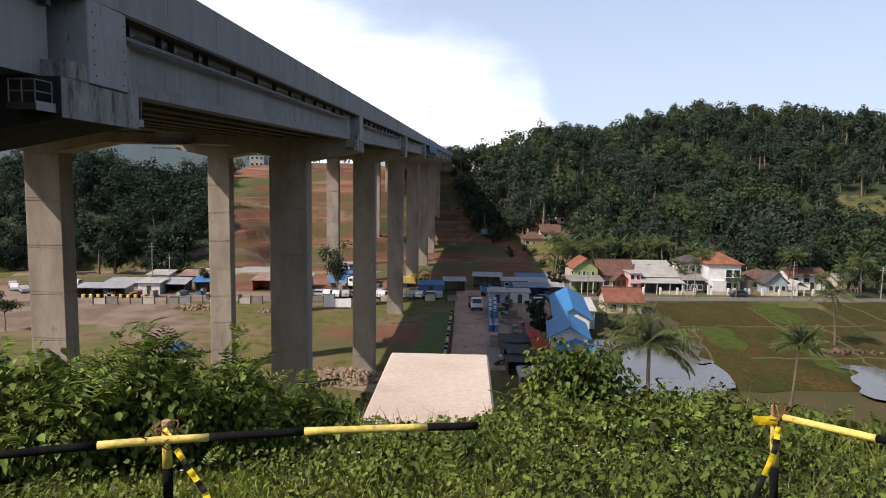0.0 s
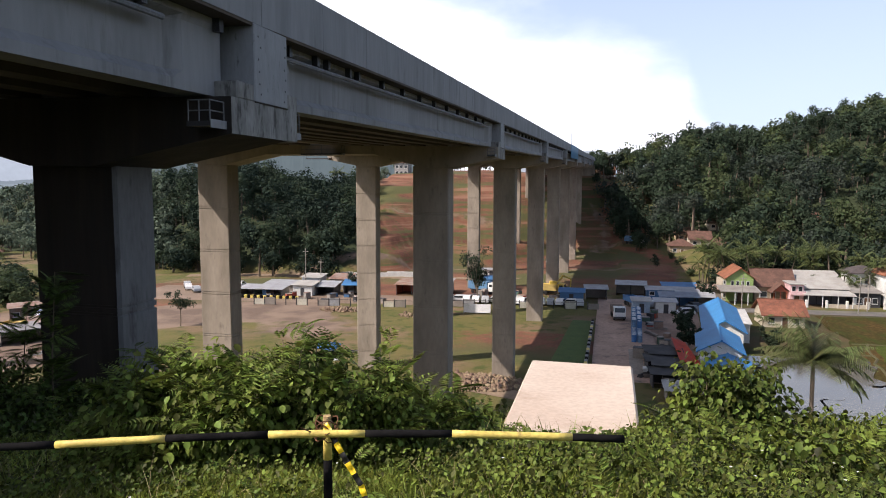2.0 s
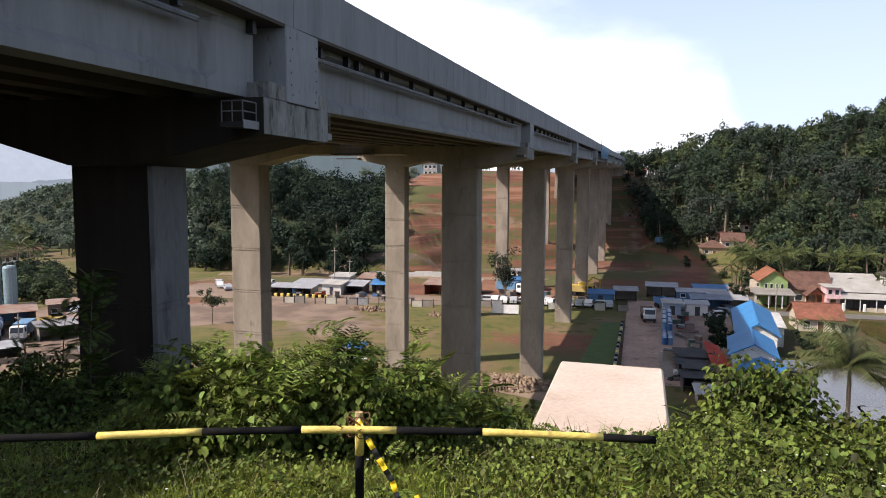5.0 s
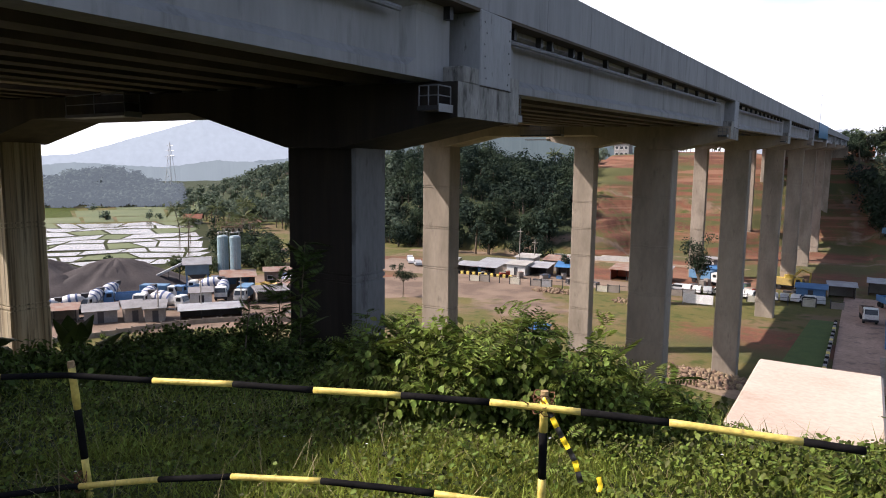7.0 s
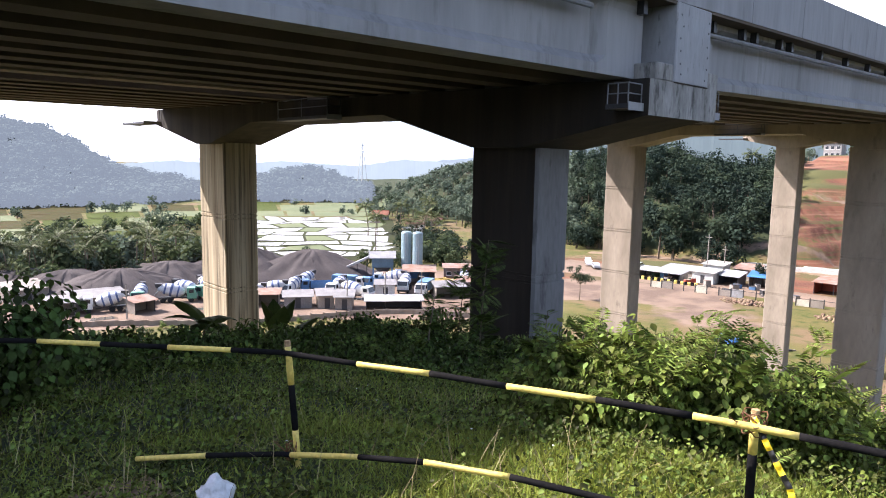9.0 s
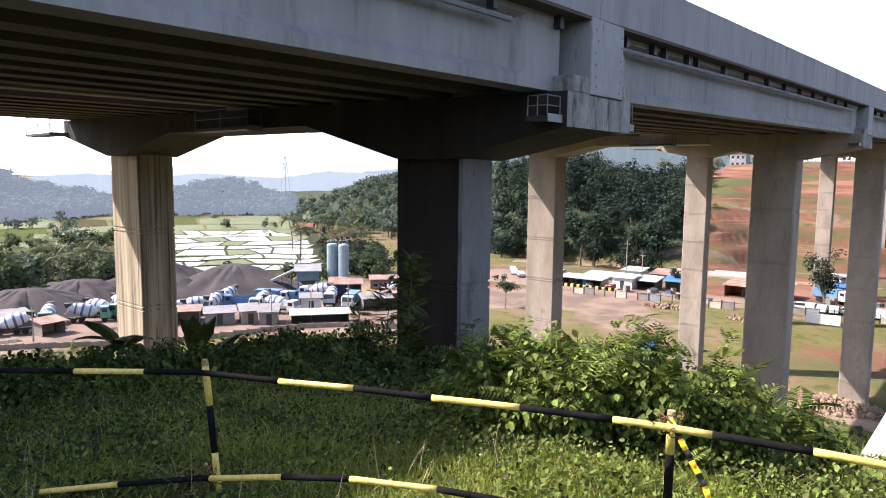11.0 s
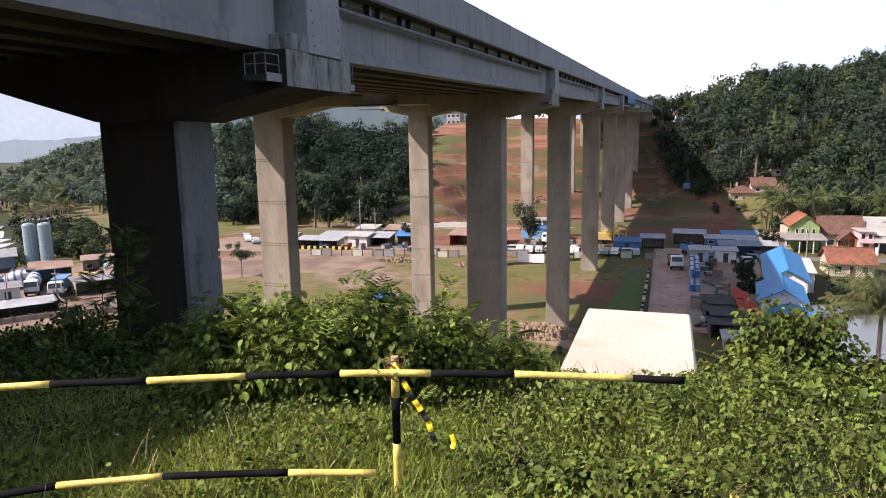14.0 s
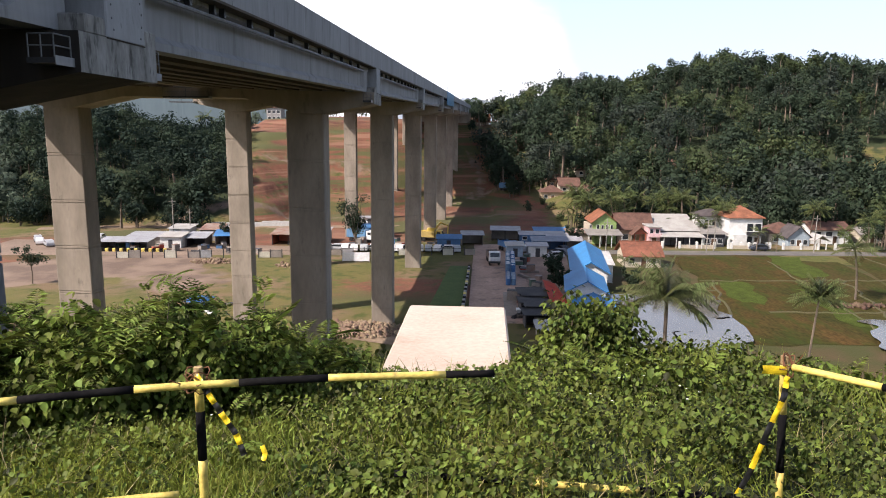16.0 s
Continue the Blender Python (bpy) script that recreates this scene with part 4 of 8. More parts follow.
def canopy(x, y):
    """Height of the weeds over the ground."""
    az = np.degrees(np.arctan2(-x, y))
    r = np.hypot(x, y)
    h = 0.03 + 0.30 * smooth_noise(x, y, 0.75, 3) ** 1.3 + 0.27 * smooth_noise(x, y, 0.3, 5) ** 1.3
    right = np.clip((14 - az) / 16, 0, 1)
    h *= 0.55 + 0.65 * right + 0.06 * np.clip(r - 4, 0, 8)
    h *= np.clip((r - 1.6) / 1.6, 0.35, 1)
    h *= np.where((az > 48) & (r < 4.9), 0.4, 1.0)
    # lower round the concrete box's near end so that it shows
    box_gap = np.exp(-((x + 0.0) / 1.0) ** 2) * np.exp(-((y - 6.6) / 1.7) ** 2)
    return h * (1 - 0.72 * box_gap)


def undergrowth():
    vs, fs, base = ([], []), ([], []), [0, 0]
    zones = ((52000, 1.7, 4.6, -42, 84, 0.019, 0.041), (62000, 4.3, 9.0, -42, 84, 0.024, 0.050), (22000, 8.5, 20.0, -42, 84, 0.06, 0.12))
    for n, r0, r1, a0, a1, s0, s1 in zones:
        x, y = wedge_points(n, r0, r1, a0, a1, RNG)
        az = np.degrees(np.arctan2(-x, y))
        grassy = np.clip((az - 4) / 14, 0, 1) * np.clip((5.6 - np.hypot(x, y)) / 1.2, 0, 1) * np.clip((64 - az) / 14, 0.15, 1)
        dens = (0.42 + 0.85 * smooth_noise(x, y, 0.45, 9)) * (1 - grassy * (0.92 - 0.75 * np.clip(smooth_noise(x, y, 0.6, 8) * 3 - 1.5, 0, 1)))
        ok = keep_clear(x, y) & (RNG.random(n) < dens)
        x, y = x[ok], y[ok]
        h = canopy(x, y)
        z = hill_height(x, y) + h * np.power(RNG.random(len(x)), 0.55)
        m = len(x)
        clump = smooth_noise(x, y, 0.21, 21)
        # leaves hang with their faces towards the light
        yaw = RNG.normal(radians(SUN_AZ), 1.25, m)
        pitch = RNG.normal(-0.55, 0.55, m)
        roll = RNG.normal(0, 0.55, m)
        size = RNG.uniform(s0, s1, m) * (0.75 + 0.7 * clump) * np.interp(np.degrees(np.arctan2(-x, y)), [8, 24], [1.0, 0.9])
        # a duller, darker creeper grows thicker down the bank
        dull = RNG.random(m) < np.interp(np.degrees(np.arctan2(-x, y)), [-34, -20, -8, 4], [0.80, 0.50, 0.22, 0.10])
        at, rot = np.stack([x, y, z], -1), turned(yaw, pitch, roll)
        for kind, pick in ((0, ~dull), (1, dull)):
            v, f = scatter(LEAF_V, LEAF_F, at[pick], rot[pick], size[pick] * (0.8 if kind else 1.0))
            vs[kind].append(v), fs[kind].append(f + base[kind])
            base[kind] += len(v)
    ob = mesh_np("creepers", np.vstack(vs[1]), np.vstack(fs[1]), CREEPER)
    tagged(ob, "dull green creepers trailing over the bank", "creepers", kind="stuff")
    ob = mesh_np("undergrowth", np.vstack(vs[0]), np.vstack(fs[0]), LEAF)
    tagged(ob, "dense low broad-leaved weeds covering the bank", "weeds", kind="stuff")


def grass_blades():
    vs, fs, base = [], [], 0
    for n, r0, r1, a0, a1, h0, h1, w in ((110000, 1.5, 5.6, 0, 84, 0.05, 0.16, 0.0082), (26000, 1.6, 5.5, -42, 4, 0.06, 0.22, 0.0062), (36000, 5.5, 13, 14, 84, 0.10, 0.26, 0.011), (9000, 6.0, 10.5, -38, -19, 0.25, 0.62, 0.011), (8000, 4.5, 12, -42, 14, 0.15, 0.36, 0.010)):
        x, y = wedge_points(n, r0, r1, a0, a1, RNG)
        az = np.degrees(np.arctan2(-x, y))
        dens = np.where(az > 15, np.clip((72 - az) / 18, 0.3, 1), 0.55) * (0.35 + 0.9 * smooth_noise(x, y, 0.5, 12))
        ok = keep_clear(x, y) & (RNG.random(n) < dens)
        x, y = x[ok], y[ok]
        m = len(x)
        z = hill_height(x, y) - 0.01
        rot = turned(RNG.uniform(0, 2 * math.pi, m), RNG.normal(-0.35, 0.65, m), RNG.normal(0, 0.45, m))
        h = RNG.uniform(h0, h1, m) * np.where((np.degrees(np.arctan2(-x, y)) > 48) & (np.hypot(x, y) < 4.9), 0.55, 1.0)
        size = np.stack([np.full(m, w) * RNG.uniform(0.7, 1.4, m), h * RNG.uniform(0.6, 2.0, m), h], -1)
        v, f = scatter(BLADE_V, BLADE_F, np.stack([x, y, z], -1), rot, size)
        vs.append(v), fs.append(f + base)
        base += len(v)
    ob = mesh_np("grass", np.vstack(vs), np.vstack(fs), GRASS)
    tagged(ob, "short tufted green grass on the bank", "grass", kind="stuff")
    # dry stalks lying in it
    n = 2600
    x, y = wedge_points(n, 1.6, 9, -42, 84, RNG)
    ok = keep_clear(x, y)
    x, y = x[ok], y[ok]
    m = len(x)
    rot = turned(RNG.uniform(0, 2 * math.pi, m), RNG.normal(-0.7, 0.4, m), np.zeros(m))
    h = RNG.uniform(0.12, 0.34, m)
    v, f = scatter(BLADE_V, BLADE_F, np.stack([x, y, hill_height(x, y) + 0.06], -1), rot, np.stack([np.full(m, 0.004), h * 0.5, h], -1))
    ob = mesh_np("dry_stalks", v, f, STRAW)
    tagged(ob, "dry straw-coloured stalks among the weeds", "dry grass", kind="stuff")


def small_flowers():
    """White blossoms scattered over the weeds."""
    n = 46
    x, y = wedge_points(n, 2.2, 7.5, -40, 60, RNG)
    ok = keep_clear(x, y)
    x, y = x[ok], y[ok]
    m = len(x)
    petal = np.array([(0, 0, 0), (-0.5, 0.6, 0.1), (0, 1.0, 0.05), (0.5, 0.6, 0.1)])
    vs, fs, base = [], [], 0
    z = hill_height(x, y) + canopy(x, y) + 0.03
    for k in range(5):
        v, f = scatter(petal, np.array([(0, 1, 2, 3)]), np.stack([x, y, z], -1), turned(np.full(m, k * 1.257), np.full(m, 0.25), np.zeros(m)), np.full(m, 0.009))
        vs.append(v), fs.append(f + base)
        base += len(v)
    ob = mesh_np("white_flowers", np.vstack(vs), np.vstack(fs), WHITE)
    tagged(ob, "tiny white flowers scattered over the weeds", "flowers", kind="stuff")


undergrowth()
grass_blades()
small_flowers()


def sprig(length, pairs=13):
    """A feathery compound leaf as arrays, along +y, drooping."""
    v, f = [], []
    for i in range(pairs * 2):
        t = (i // 2 + 1) / pairs
        side = -1 if i % 2 else 1
        w = length * 0.26 * math.sin(math.pi * min(1, 0.16 + t * 0.86)) + length * 0.02
        y, z = length * t, -0.18 * length * t * t
        a = len(v)
        v += [(0, y, z), (side * w * 0.5, y + w * 0.10, z + 0.008), (side * w, y + w * 0.38, z - w * 0.15), (side * w * 0.5, y + w * 0.36, z + 0.004)]
        f += [(a, a + 1, a + 2), (a, a + 2, a + 3)]
    return np.array(v), np.array(f)


def ferns():
    """Feathery fronds that stand out of the weeds."""
    n = 260
    x, y = wedge_points(n, 2.9, 8.5, -40, 30, RNG)
    ok = keep_clear(x, y) & (smooth_noise(x, y, 0.8, 31) > 0.48)
    x, y = x[ok], y[ok]
    m = len(x)
    sv, sf = sprig(0.30, 12)
    v, f = scatter(sv, sf, np.stack([x, y, hill_height(x, y) + 0.75 * canopy(x, y)], -1), turned(RNG.uniform(0, 2 * math.pi, m), RNG.normal(0.45, 0.3, m), RNG.normal(0, 0.25, m)), RNG.uniform(0.35, 0.85, m))
    ob = mesh_np("ferns", v, f, LEAF_BUSH)
    tagged(ob, "feathery green ferns among the weeds", "ferns", kind="stuff")


ferns()


def bush(x, y, width, depth, height, leaves, leaf, label, seed, sprigs=0, stems=14, mat=None, name="bush"):
    """Stems from one root, leaves on a lumpy crown, feathery sprigs on top."""
    rng = np.random.default_rng(seed)
    gz = ground_z(x, y)
    p = thing(name, label, name, pose(x, y, gz), "bushes on the bank")
    bm = bmesh.new()
    tips = []
    for k in range(stems):
        a, u = rng.uniform(0, 2 * math.pi), math.sqrt(rng.random())
        tip = Vector((u * width * 0.5 * math.cos(a), u * depth * 0.5 * math.sin(a), height * rng.uniform(0.6, 1.1) * (1.1 - 0.5 * u)))
        mid = tip * 0.5 + Vector((rng.normal(0, 0.06), rng.normal(0, 0.06), height * 0.12))
        tube(bm, [(tip.x * 0.1, tip.y * 0.1, -0.15), mid, tip], [0.014, 0.009, 0.003], 5)
        tips.append(tip)
    part("stem", bm, BARK, p)
    # lumps of foliage hung on the stems
    lumps = np.array([[t.x * s, t.y * s, t.z * s] for t in tips for s in (0.55, 0.8, 1.0)])
    pick = rng.integers(0, len(lumps), leaves)
    off = rng.normal(0, 1, (leaves, 3))
    off /= np.linalg.norm(off, axis=1)[:, None]
    rad = np.power(rng.random(leaves), 0.4) * 0.24 * (0.6 + 0.5 * height)
    pos = lumps[pick] + off * rad[:, None] * np.array([1.15, 1.15, 0.85])
    low = hill_height(pos[:, 0] + x, pos[:, 1] + y) - gz
    pos[:, 2] = np.maximum(pos[:, 2], low + 0.02 + 0.1 * rng.random(leaves))
    yaw = np.arctan2(off[:, 0] * -1, off[:, 1]) + rng.normal(0, 0.8, leaves)
    rot = turned(yaw, rng.normal(-0.8, 0.45, leaves), rng.normal(0, 0.35, leaves))
    v, f = scatter(LEAF_V, LEAF_F, pos, rot, rng.uniform(leaf * 0.6, leaf * 1.35, leaves))
    mesh_np("foliage", v, f, mat or LEAF_DARK, p)
    if sprigs > 60:
        bm = bmesh.new()
        heads = []
        for k in range(9):
            t = tips[rng.integers(0, len(tips))]
            up = t + Vector((rng.normal(0, 0.10), rng.normal(0, 0.10), rng.uniform(0.10, 0.34)))
            tube(bm, [t * 0.8, t.lerp(up, 0.5) + Vector((0, 0, 0.03)), up], [0.006, 0.004, 0.002], 4)
            heads += [t.lerp(up, f) for f in (0.4, 0.6, 0.75, 0.9, 1.0, 1.0)]
        part("shoot", bm, BARK, p)
        m = len(heads)
        v, f = scatter(*sprig(0.24, 9), np.array([h[:] for h in heads]), turned(rng.uniform(0, 6.28, m), rng.normal(0.3, 0.4, m), rng.normal(0, 0.3, m)), rng.uniform(0.6, 1.2, m))
        mesh_np("shoot_leaves", v, f, LEAF_BUSH, p)
    if sprigs:
        sv, sf = sprig(0.34)
        k = rng.integers(0, len(tips), sprigs)
        pos = np.array([list(tips[i]) for i in k]) * rng.uniform(0.85, 1.1, (sprigs, 1))
        rot = turned(rng.uniform(0, 2 * math.pi, sprigs), rng.normal(0.35, 0.35, sprigs), rng.normal(0, 0.25, sprigs))
        v, f = scatter(sv, sf, pos, rot, rng.uniform(0.6, 1.25, sprigs))
        mesh_np("feathery_leaves", v, f, LEAF, p)
    return p


def polar(az, r):
    return -r * math.sin(radians(az)), r * math.cos(radians(az))


big = "leafy green bush with feathery shoots on the bank"
for az, r, w, d, h, n, lf, sp, seed in (
        (28.5, 5.3, 1.1, 1.0, 1.02, 5200, 0.058, 110, 1), (23.8, 5.2, 1.1, 1.0, 0.92, 4800, 0.056, 90, 2), (33.0, 5.4, 1.1, 1.0, 0.86, 4200, 0.058, 70, 3), (37.5, 5.8, 1.0, 0.9, 0.5, 3000, 0.048, 30, 6),
        (19.0, 5.3, 0.95, 0.9, 0.86, 4600, 0.044, 120, 4), (14.6, 5.5, 0.8, 0.8, 0.58, 3000, 0.044, 80, 5), (11.0, 5.7, 0.7, 0.7, 0.46, 2200, 0.044, 50, 7)):
    x, y = polar(az, r)
    bush(x, y, w, d, h, n, lf, big, seed, sp, mat=LEAF_BUSH)
vine = "dense bush of broad vine leaves on the bank"
for az, r, w, d, h, n, lf, sp, seed in (
        (-11.2, 7.6, 0.95, 1.0, 1.12, 4000, 0.068, 6, 11), (-14.6, 7.6, 1.3, 1.1, 0.66, 3600, 0.064, 10, 12), (-7.6, 6.4, 0.7, 0.7, 0.34, 1300, 0.06, 4, 13),
        (-20.5, 7.6, 1.5, 1.1, 0.62, 3400, 0.062, 24, 14), (-27, 7.8, 1.6, 1.2, 0.46, 2800, 0.06, 20, 15), (-34, 7.6, 1.5, 1.2, 0.42, 2600, 0.058, 10, 16),
        (-16, 5.4, 1.1, 0.8, 0.42, 1300, 0.065, 14, 17), (-24, 5.6, 1.2, 0.9, 0.38, 1300, 0.065, 10, 18), (10.5, 7.0, 0.9, 0.8, 0.32, 1000, 0.07, 16, 19)):
    x, y = polar(az, r)
    bush(x, y, w, d, h, n, lf, vine, seed, sp, mat=LEAF)
weed = "dark tangled weeds growing by the pier's foot"
for az, r, w, d, h, n, lf, sp, seed in (
        (40, 13.5, 2.4, 1.6, 0.9, 4200, 0.085, 50, 21), (45, 14.5, 2.6, 1.6, 1.15, 5200, 0.085, 60, 22), (51, 15, 2.6, 1.8, 1.1, 5200, 0.09, 40, 23), (33.5, 15, 1.8, 1.4, 1.1, 3000, 0.08, 50, 24),
        (36, 12, 1.8, 1.4, 0.75, 3000, 0.075, 50, 25), (57, 13, 2.4, 1.6, 0.6, 3400, 0.09, 20, 26), (66, 11, 2.2, 1.5, 0.45, 2600, 0.085, 0, 27), (48, 10.5, 2.0, 1.4, 0.5, 3000, 0.075, 30, 28),
        (48, 13, 2.4, 1.6, 0.8, 4200, 0.08, 40, 29), (54, 12, 2.2, 1.5, 0.6, 3200, 0.08, 20, 30), (43, 11.5, 2.0, 1.4, 0.55, 3000, 0.075, 40, 33), (61, 14, 2.4, 1.8, 0.6, 3000, 0.09, 0, 34), (72, 10, 2.0, 1.5, 0.5, 2600, 0.08, 0, 35), (38, 9.5, 1.6, 1.2, 0.4, 2200, 0.065, 30, 36)):
    x, y = polar(az, r)
    bush(x, y, w, d, h, n, lf, weed, seed, sp, stems=24)
x, y = polar(79.0, 7.4)
bush(x, y, 1.15, 1.2, 1.3, 3800, 0.085, "tall dark leafy shrub at the edge of the bank", 31, 0, 18, name="shrub")


def sapling(az, r, height, seed, fronds=26, length=0.95):
    """A thin upright stem with feathery leaves."""
    rng = np.random.default_rng(seed)
    x, y = polar(az, r)
    gz = ground_z(x, y)
    p = thing("sapling", "slender sapling with feathery compound leaves before the pier", "sapling", pose(x, y, gz), "saplings")
    bm = bmesh.new()
    tube(bm, [(0, 0, -0.2), (0.05, 0, height * 0.5), (0.16, 0.02, height)], [0.016, 0.012, 0.005], 6)
    part("stem", bm, BARK, p)
    sv, sf = sprig(1.0, 16)
    t = rng.uniform(0.12, 1.0, fronds)
    pos = np.stack([0.16 * t, 0 * t, height * t], -1)
    rot = turned(rng.uniform(0, 2 * math.pi, fronds), rng.normal(0.3, 0.35, fronds), rng.normal(0, 0.4, fronds))
    v, f = scatter(sv, sf, pos, rot, length * rng.uniform(0.6, 1.1, fronds))
    mesh_np("feathery_leaves", v, f, LEAF_DARK, p)


sapling(42.0, 12.6, 2.75, 41, 64, 0.56)
sapling(43.9, 13.0, 2.0, 42, 52, 0.50)
sapling(36.8, 13.0, 1.5, 43, 30, 0.34)
sapling(46.5, 12.4, 1.5, 44, 30, 0.36)


def big_leaves(az, r, height, count, length, seed, label, rise_lo=0.7, wide=0.21):
    """A clump of large paddle leaves with torn edges."""
    rng = np.random.default_rng(seed)
    x, y = polar(az, r)
    gz = ground_z(x, y)
    p = thing("banana_plant", label, "banana plant", pose(x, y, gz), "banana plants")
    bm = bmesh.new()
    tube(bm, [(0, 0, -0.2), (0.02, 0, height * 0.4), (0.0, 0.03, height * 0.7)], [0.13, 0.10, 0.06], 8)
    part("stem", bm, surface("banana_stem", (0.12, 0.13, 0.05), (0.16, 0.12, 0.06), 3.0, 0.6), p)
    for k in range(count):
        bm = bmesh.new()
        a = 2 * math.pi * k / count + rng.normal(0, 0.3)
        up = rng.uniform(rise_lo, 1.5)
        sag = 0.75 if rise_lo < 1 else 0.3
        rows = []
        for i in range(9):
            t = i / 8
            w = length * wide * math.sin(math.pi * (0.06 + 0.92 * t)) * rng.uniform(0.85, 1.1)
            d = length * t
            out, z = d * math.cos(up - t * sag), height * 0.6 + d * math.sin(up - t * sag)
            c, s = math.cos(a), math.sin(a)
            rows.append([bm.verts.new((out * c - w * s, out * s + w * c, z - w * 0.25)), bm.verts.new((out * c, out * s, z)), bm.verts.new((out * c + w * s, out * s - w * c, z - w * 0.25))])
        for r0, r1 in zip(rows, rows[1:]):
            bm.faces.new((r0[0], r0[1], r1[1], r1[0]))
            bm.faces.new((r0[1], r0[2], r1[2], r1[1]))
        part("leaf", bm, LEAF_DARK, p)


big_leaves(59.0, 21, 1.0, 4, 1.25, 51, "banana plant with large upright paddle leaves", 1.2, 0.27)
big_leaves(57.2, 22, 1.0, 7, 1.1, 52, "small banana plant with dark broad leaves")
big_leaves(55.4, 24, 1.0, 8, 1.2, 53, "small banana plant with dark broad leaves")
big_leaves(64.6, 20, 0.9, 8, 1.3, 54, "withered banana plant with drooping leaves")

# ---- woods and palms ----
def crown_template(seed, leaves, lumps=9, spread=(0.55, 0.5)):
    """Quads of foliage on a lumpy crown of radius about 1 over a thin trunk; returns arrays and which faces are trunk."""
    rng = np.random.default_rng(seed)
    c = rng.normal(0, 1, (lumps, 3))
    c /= np.linalg.norm(c, axis=1)[:, None]
    c = c * rng.uniform(0.25, spread[0], (lumps, 1)) + np.array([0, 0, 1.25])
    c[:, 2] += rng.uniform(-0.35, 0.35, lumps)
    rad = rng.uniform(0.32, 0.52, lumps)
    pick = rng.integers(0, lumps, leaves)
    d = rng.normal(0, 1, (leaves, 3))
    d[:, 2] += 0.25
    d /= np.linalg.norm(d, axis=1)[:, None]
    pos = c[pick] + d * (rad[pick] * rng.uniform(0.55, 1.14, leaves))[:, None]
    side = np.cross(d, rng.normal(0, 1, (leaves, 3)))
    side /= np.linalg.norm(side, axis=1)[:, None] + 1e-9
    up = np.cross(d, side) + d * rng.normal(0, 0.3, (leaves, 1))
    s = rng.uniform(0.045, 0.100, (leaves, 1)) * (440 / leaves) ** 0.45
    tri = np.stack([pos - side * s - up * s * 0.7, pos + side * s - up * s * 0.6, pos + up * s * 1.1], 1)
    v = tri.reshape(-1, 3)
    f = np.arange(len(v)).reshape(-1, 3)
    k = len(v)
    a = np.linspace(0, 2 * math.pi, 5)[:-1]
    ring = np.stack([np.cos(a), np.sin(a)], -1)
    tv = np.vstack([np.c_[ring * 0.07, np.full(4, -0.2)], np.c_[ring * 0.04, np.full(4, 1.25)]])
    tf = np.array([q for i in range(4) for q in ((i, (i + 1) % 4, 4 + (i + 1) % 4), (i, 4 + (i + 1) % 4, 4 + i))])
    return np.vstack([v, tv]), np.vstack([f, tf + k]), np.r_[np.zeros(leaves, int), np.ones(8, int)]


def wood(name, label, x, y, height, templates, mats, seed, flat=0.8, sink=0.0):
    """Many trees joined into one mesh: foliage and trunks."""
    rng = np.random.default_rng(seed)
    z = hill_height(x, y) - sink * height
    which = rng.integers(0, len(templates), len(x))
    vs, fs, ms, base = [], [], [], 0
    for k, (tv, tf, tm) in enumerate(templates):
        i = np.where(which == k)[0]
        if not len(i):
            continue
        h = height[i] / 2.0
        size = np.stack([h * rng.uniform(flat, flat * 1.5, len(i)), h * rng.uniform(flat, flat * 1.5, len(i)), h], -1)
        rot = turned(rng.uniform(0, 2 * math.pi, len(i)), rng.normal(0, 0.05, len(i)), rng.normal(0, 0.05, len(i)))
        v, f = scatter(tv, tf, np.stack([x[i], y[i], z[i]], -1), rot, size)
        tone = np.floor(np.clip(0.75 * smooth_noise(x[i], y[i], 17.0, seed) + 0.5 * rng.random(len(i)) - 0.125, 0, 0.999) * (len(mats) - 1)).astype(int)
        tint = np.where(tm[None] == 1, len(mats) - 1, tone[:, None])
        vs.append(v), fs.append(f + base), ms.append(tint.ravel())
        base += len(v)
    ob = mesh_np(name, np.vstack(vs), np.vstack(fs), list(mats))
    ob.data.polygons.foreach_set("material_index", np.concatenate(ms).astype(np.int32))
    tagged(ob, label, "woods", kind="stuff")
    return ob


def jitter_fill(az0, az1, r0, r1, step, seed, keep=None):
    """Points over a wedge of ground, about step apart and uneven."""
    rng = np.random.default_rng(seed)
    area = radians(az1 - az0) * (r1 * r1 - r0 * r0) / 2
    n = int(area / (step * step))
    r = np.sqrt(rng.uniform(r0 * r0, r1 * r1, n))
    az = rng.uniform(az0, az1, n)
    x, y = -r * np.sin(np.radians(az)), r * np.cos(np.radians(az))
    if keep is not None:
        ok = keep(x, y, az, r, rng)
        x, y = x[ok], y[ok]
    return x, y


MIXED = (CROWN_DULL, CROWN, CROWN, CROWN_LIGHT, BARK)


def tall_crown(seed, leaves):
    """A small crown high on a long bare trunk."""
    v, f, m = crown_template(seed, leaves, 6, (0.45, 0.5))
    k = leaves * 3
    v[:k] = v[:k] * np.array([0.62, 0.62, 0.55]) + np.array([0, 0, 0.95])
    v[k + 4:, 2] = 1.8
    return v, f, m


CROWNS = [crown_template(s, 400, 13) for s in range(6)] + [crown_template(20, 440, 6, (0.3, 0.7)), tall_crown(21, 300), tall_crown(22, 280)]
FINE = [crown_template(40 + s, 120, 9) for s in range(5)]
LEAFY = [crown_template(s, 560, 14) for s in range(50, 56)] + [tall_crown(23, 400)]
SPARSE = [crown_template(30 + s, 170, 7) for s in range(4)]


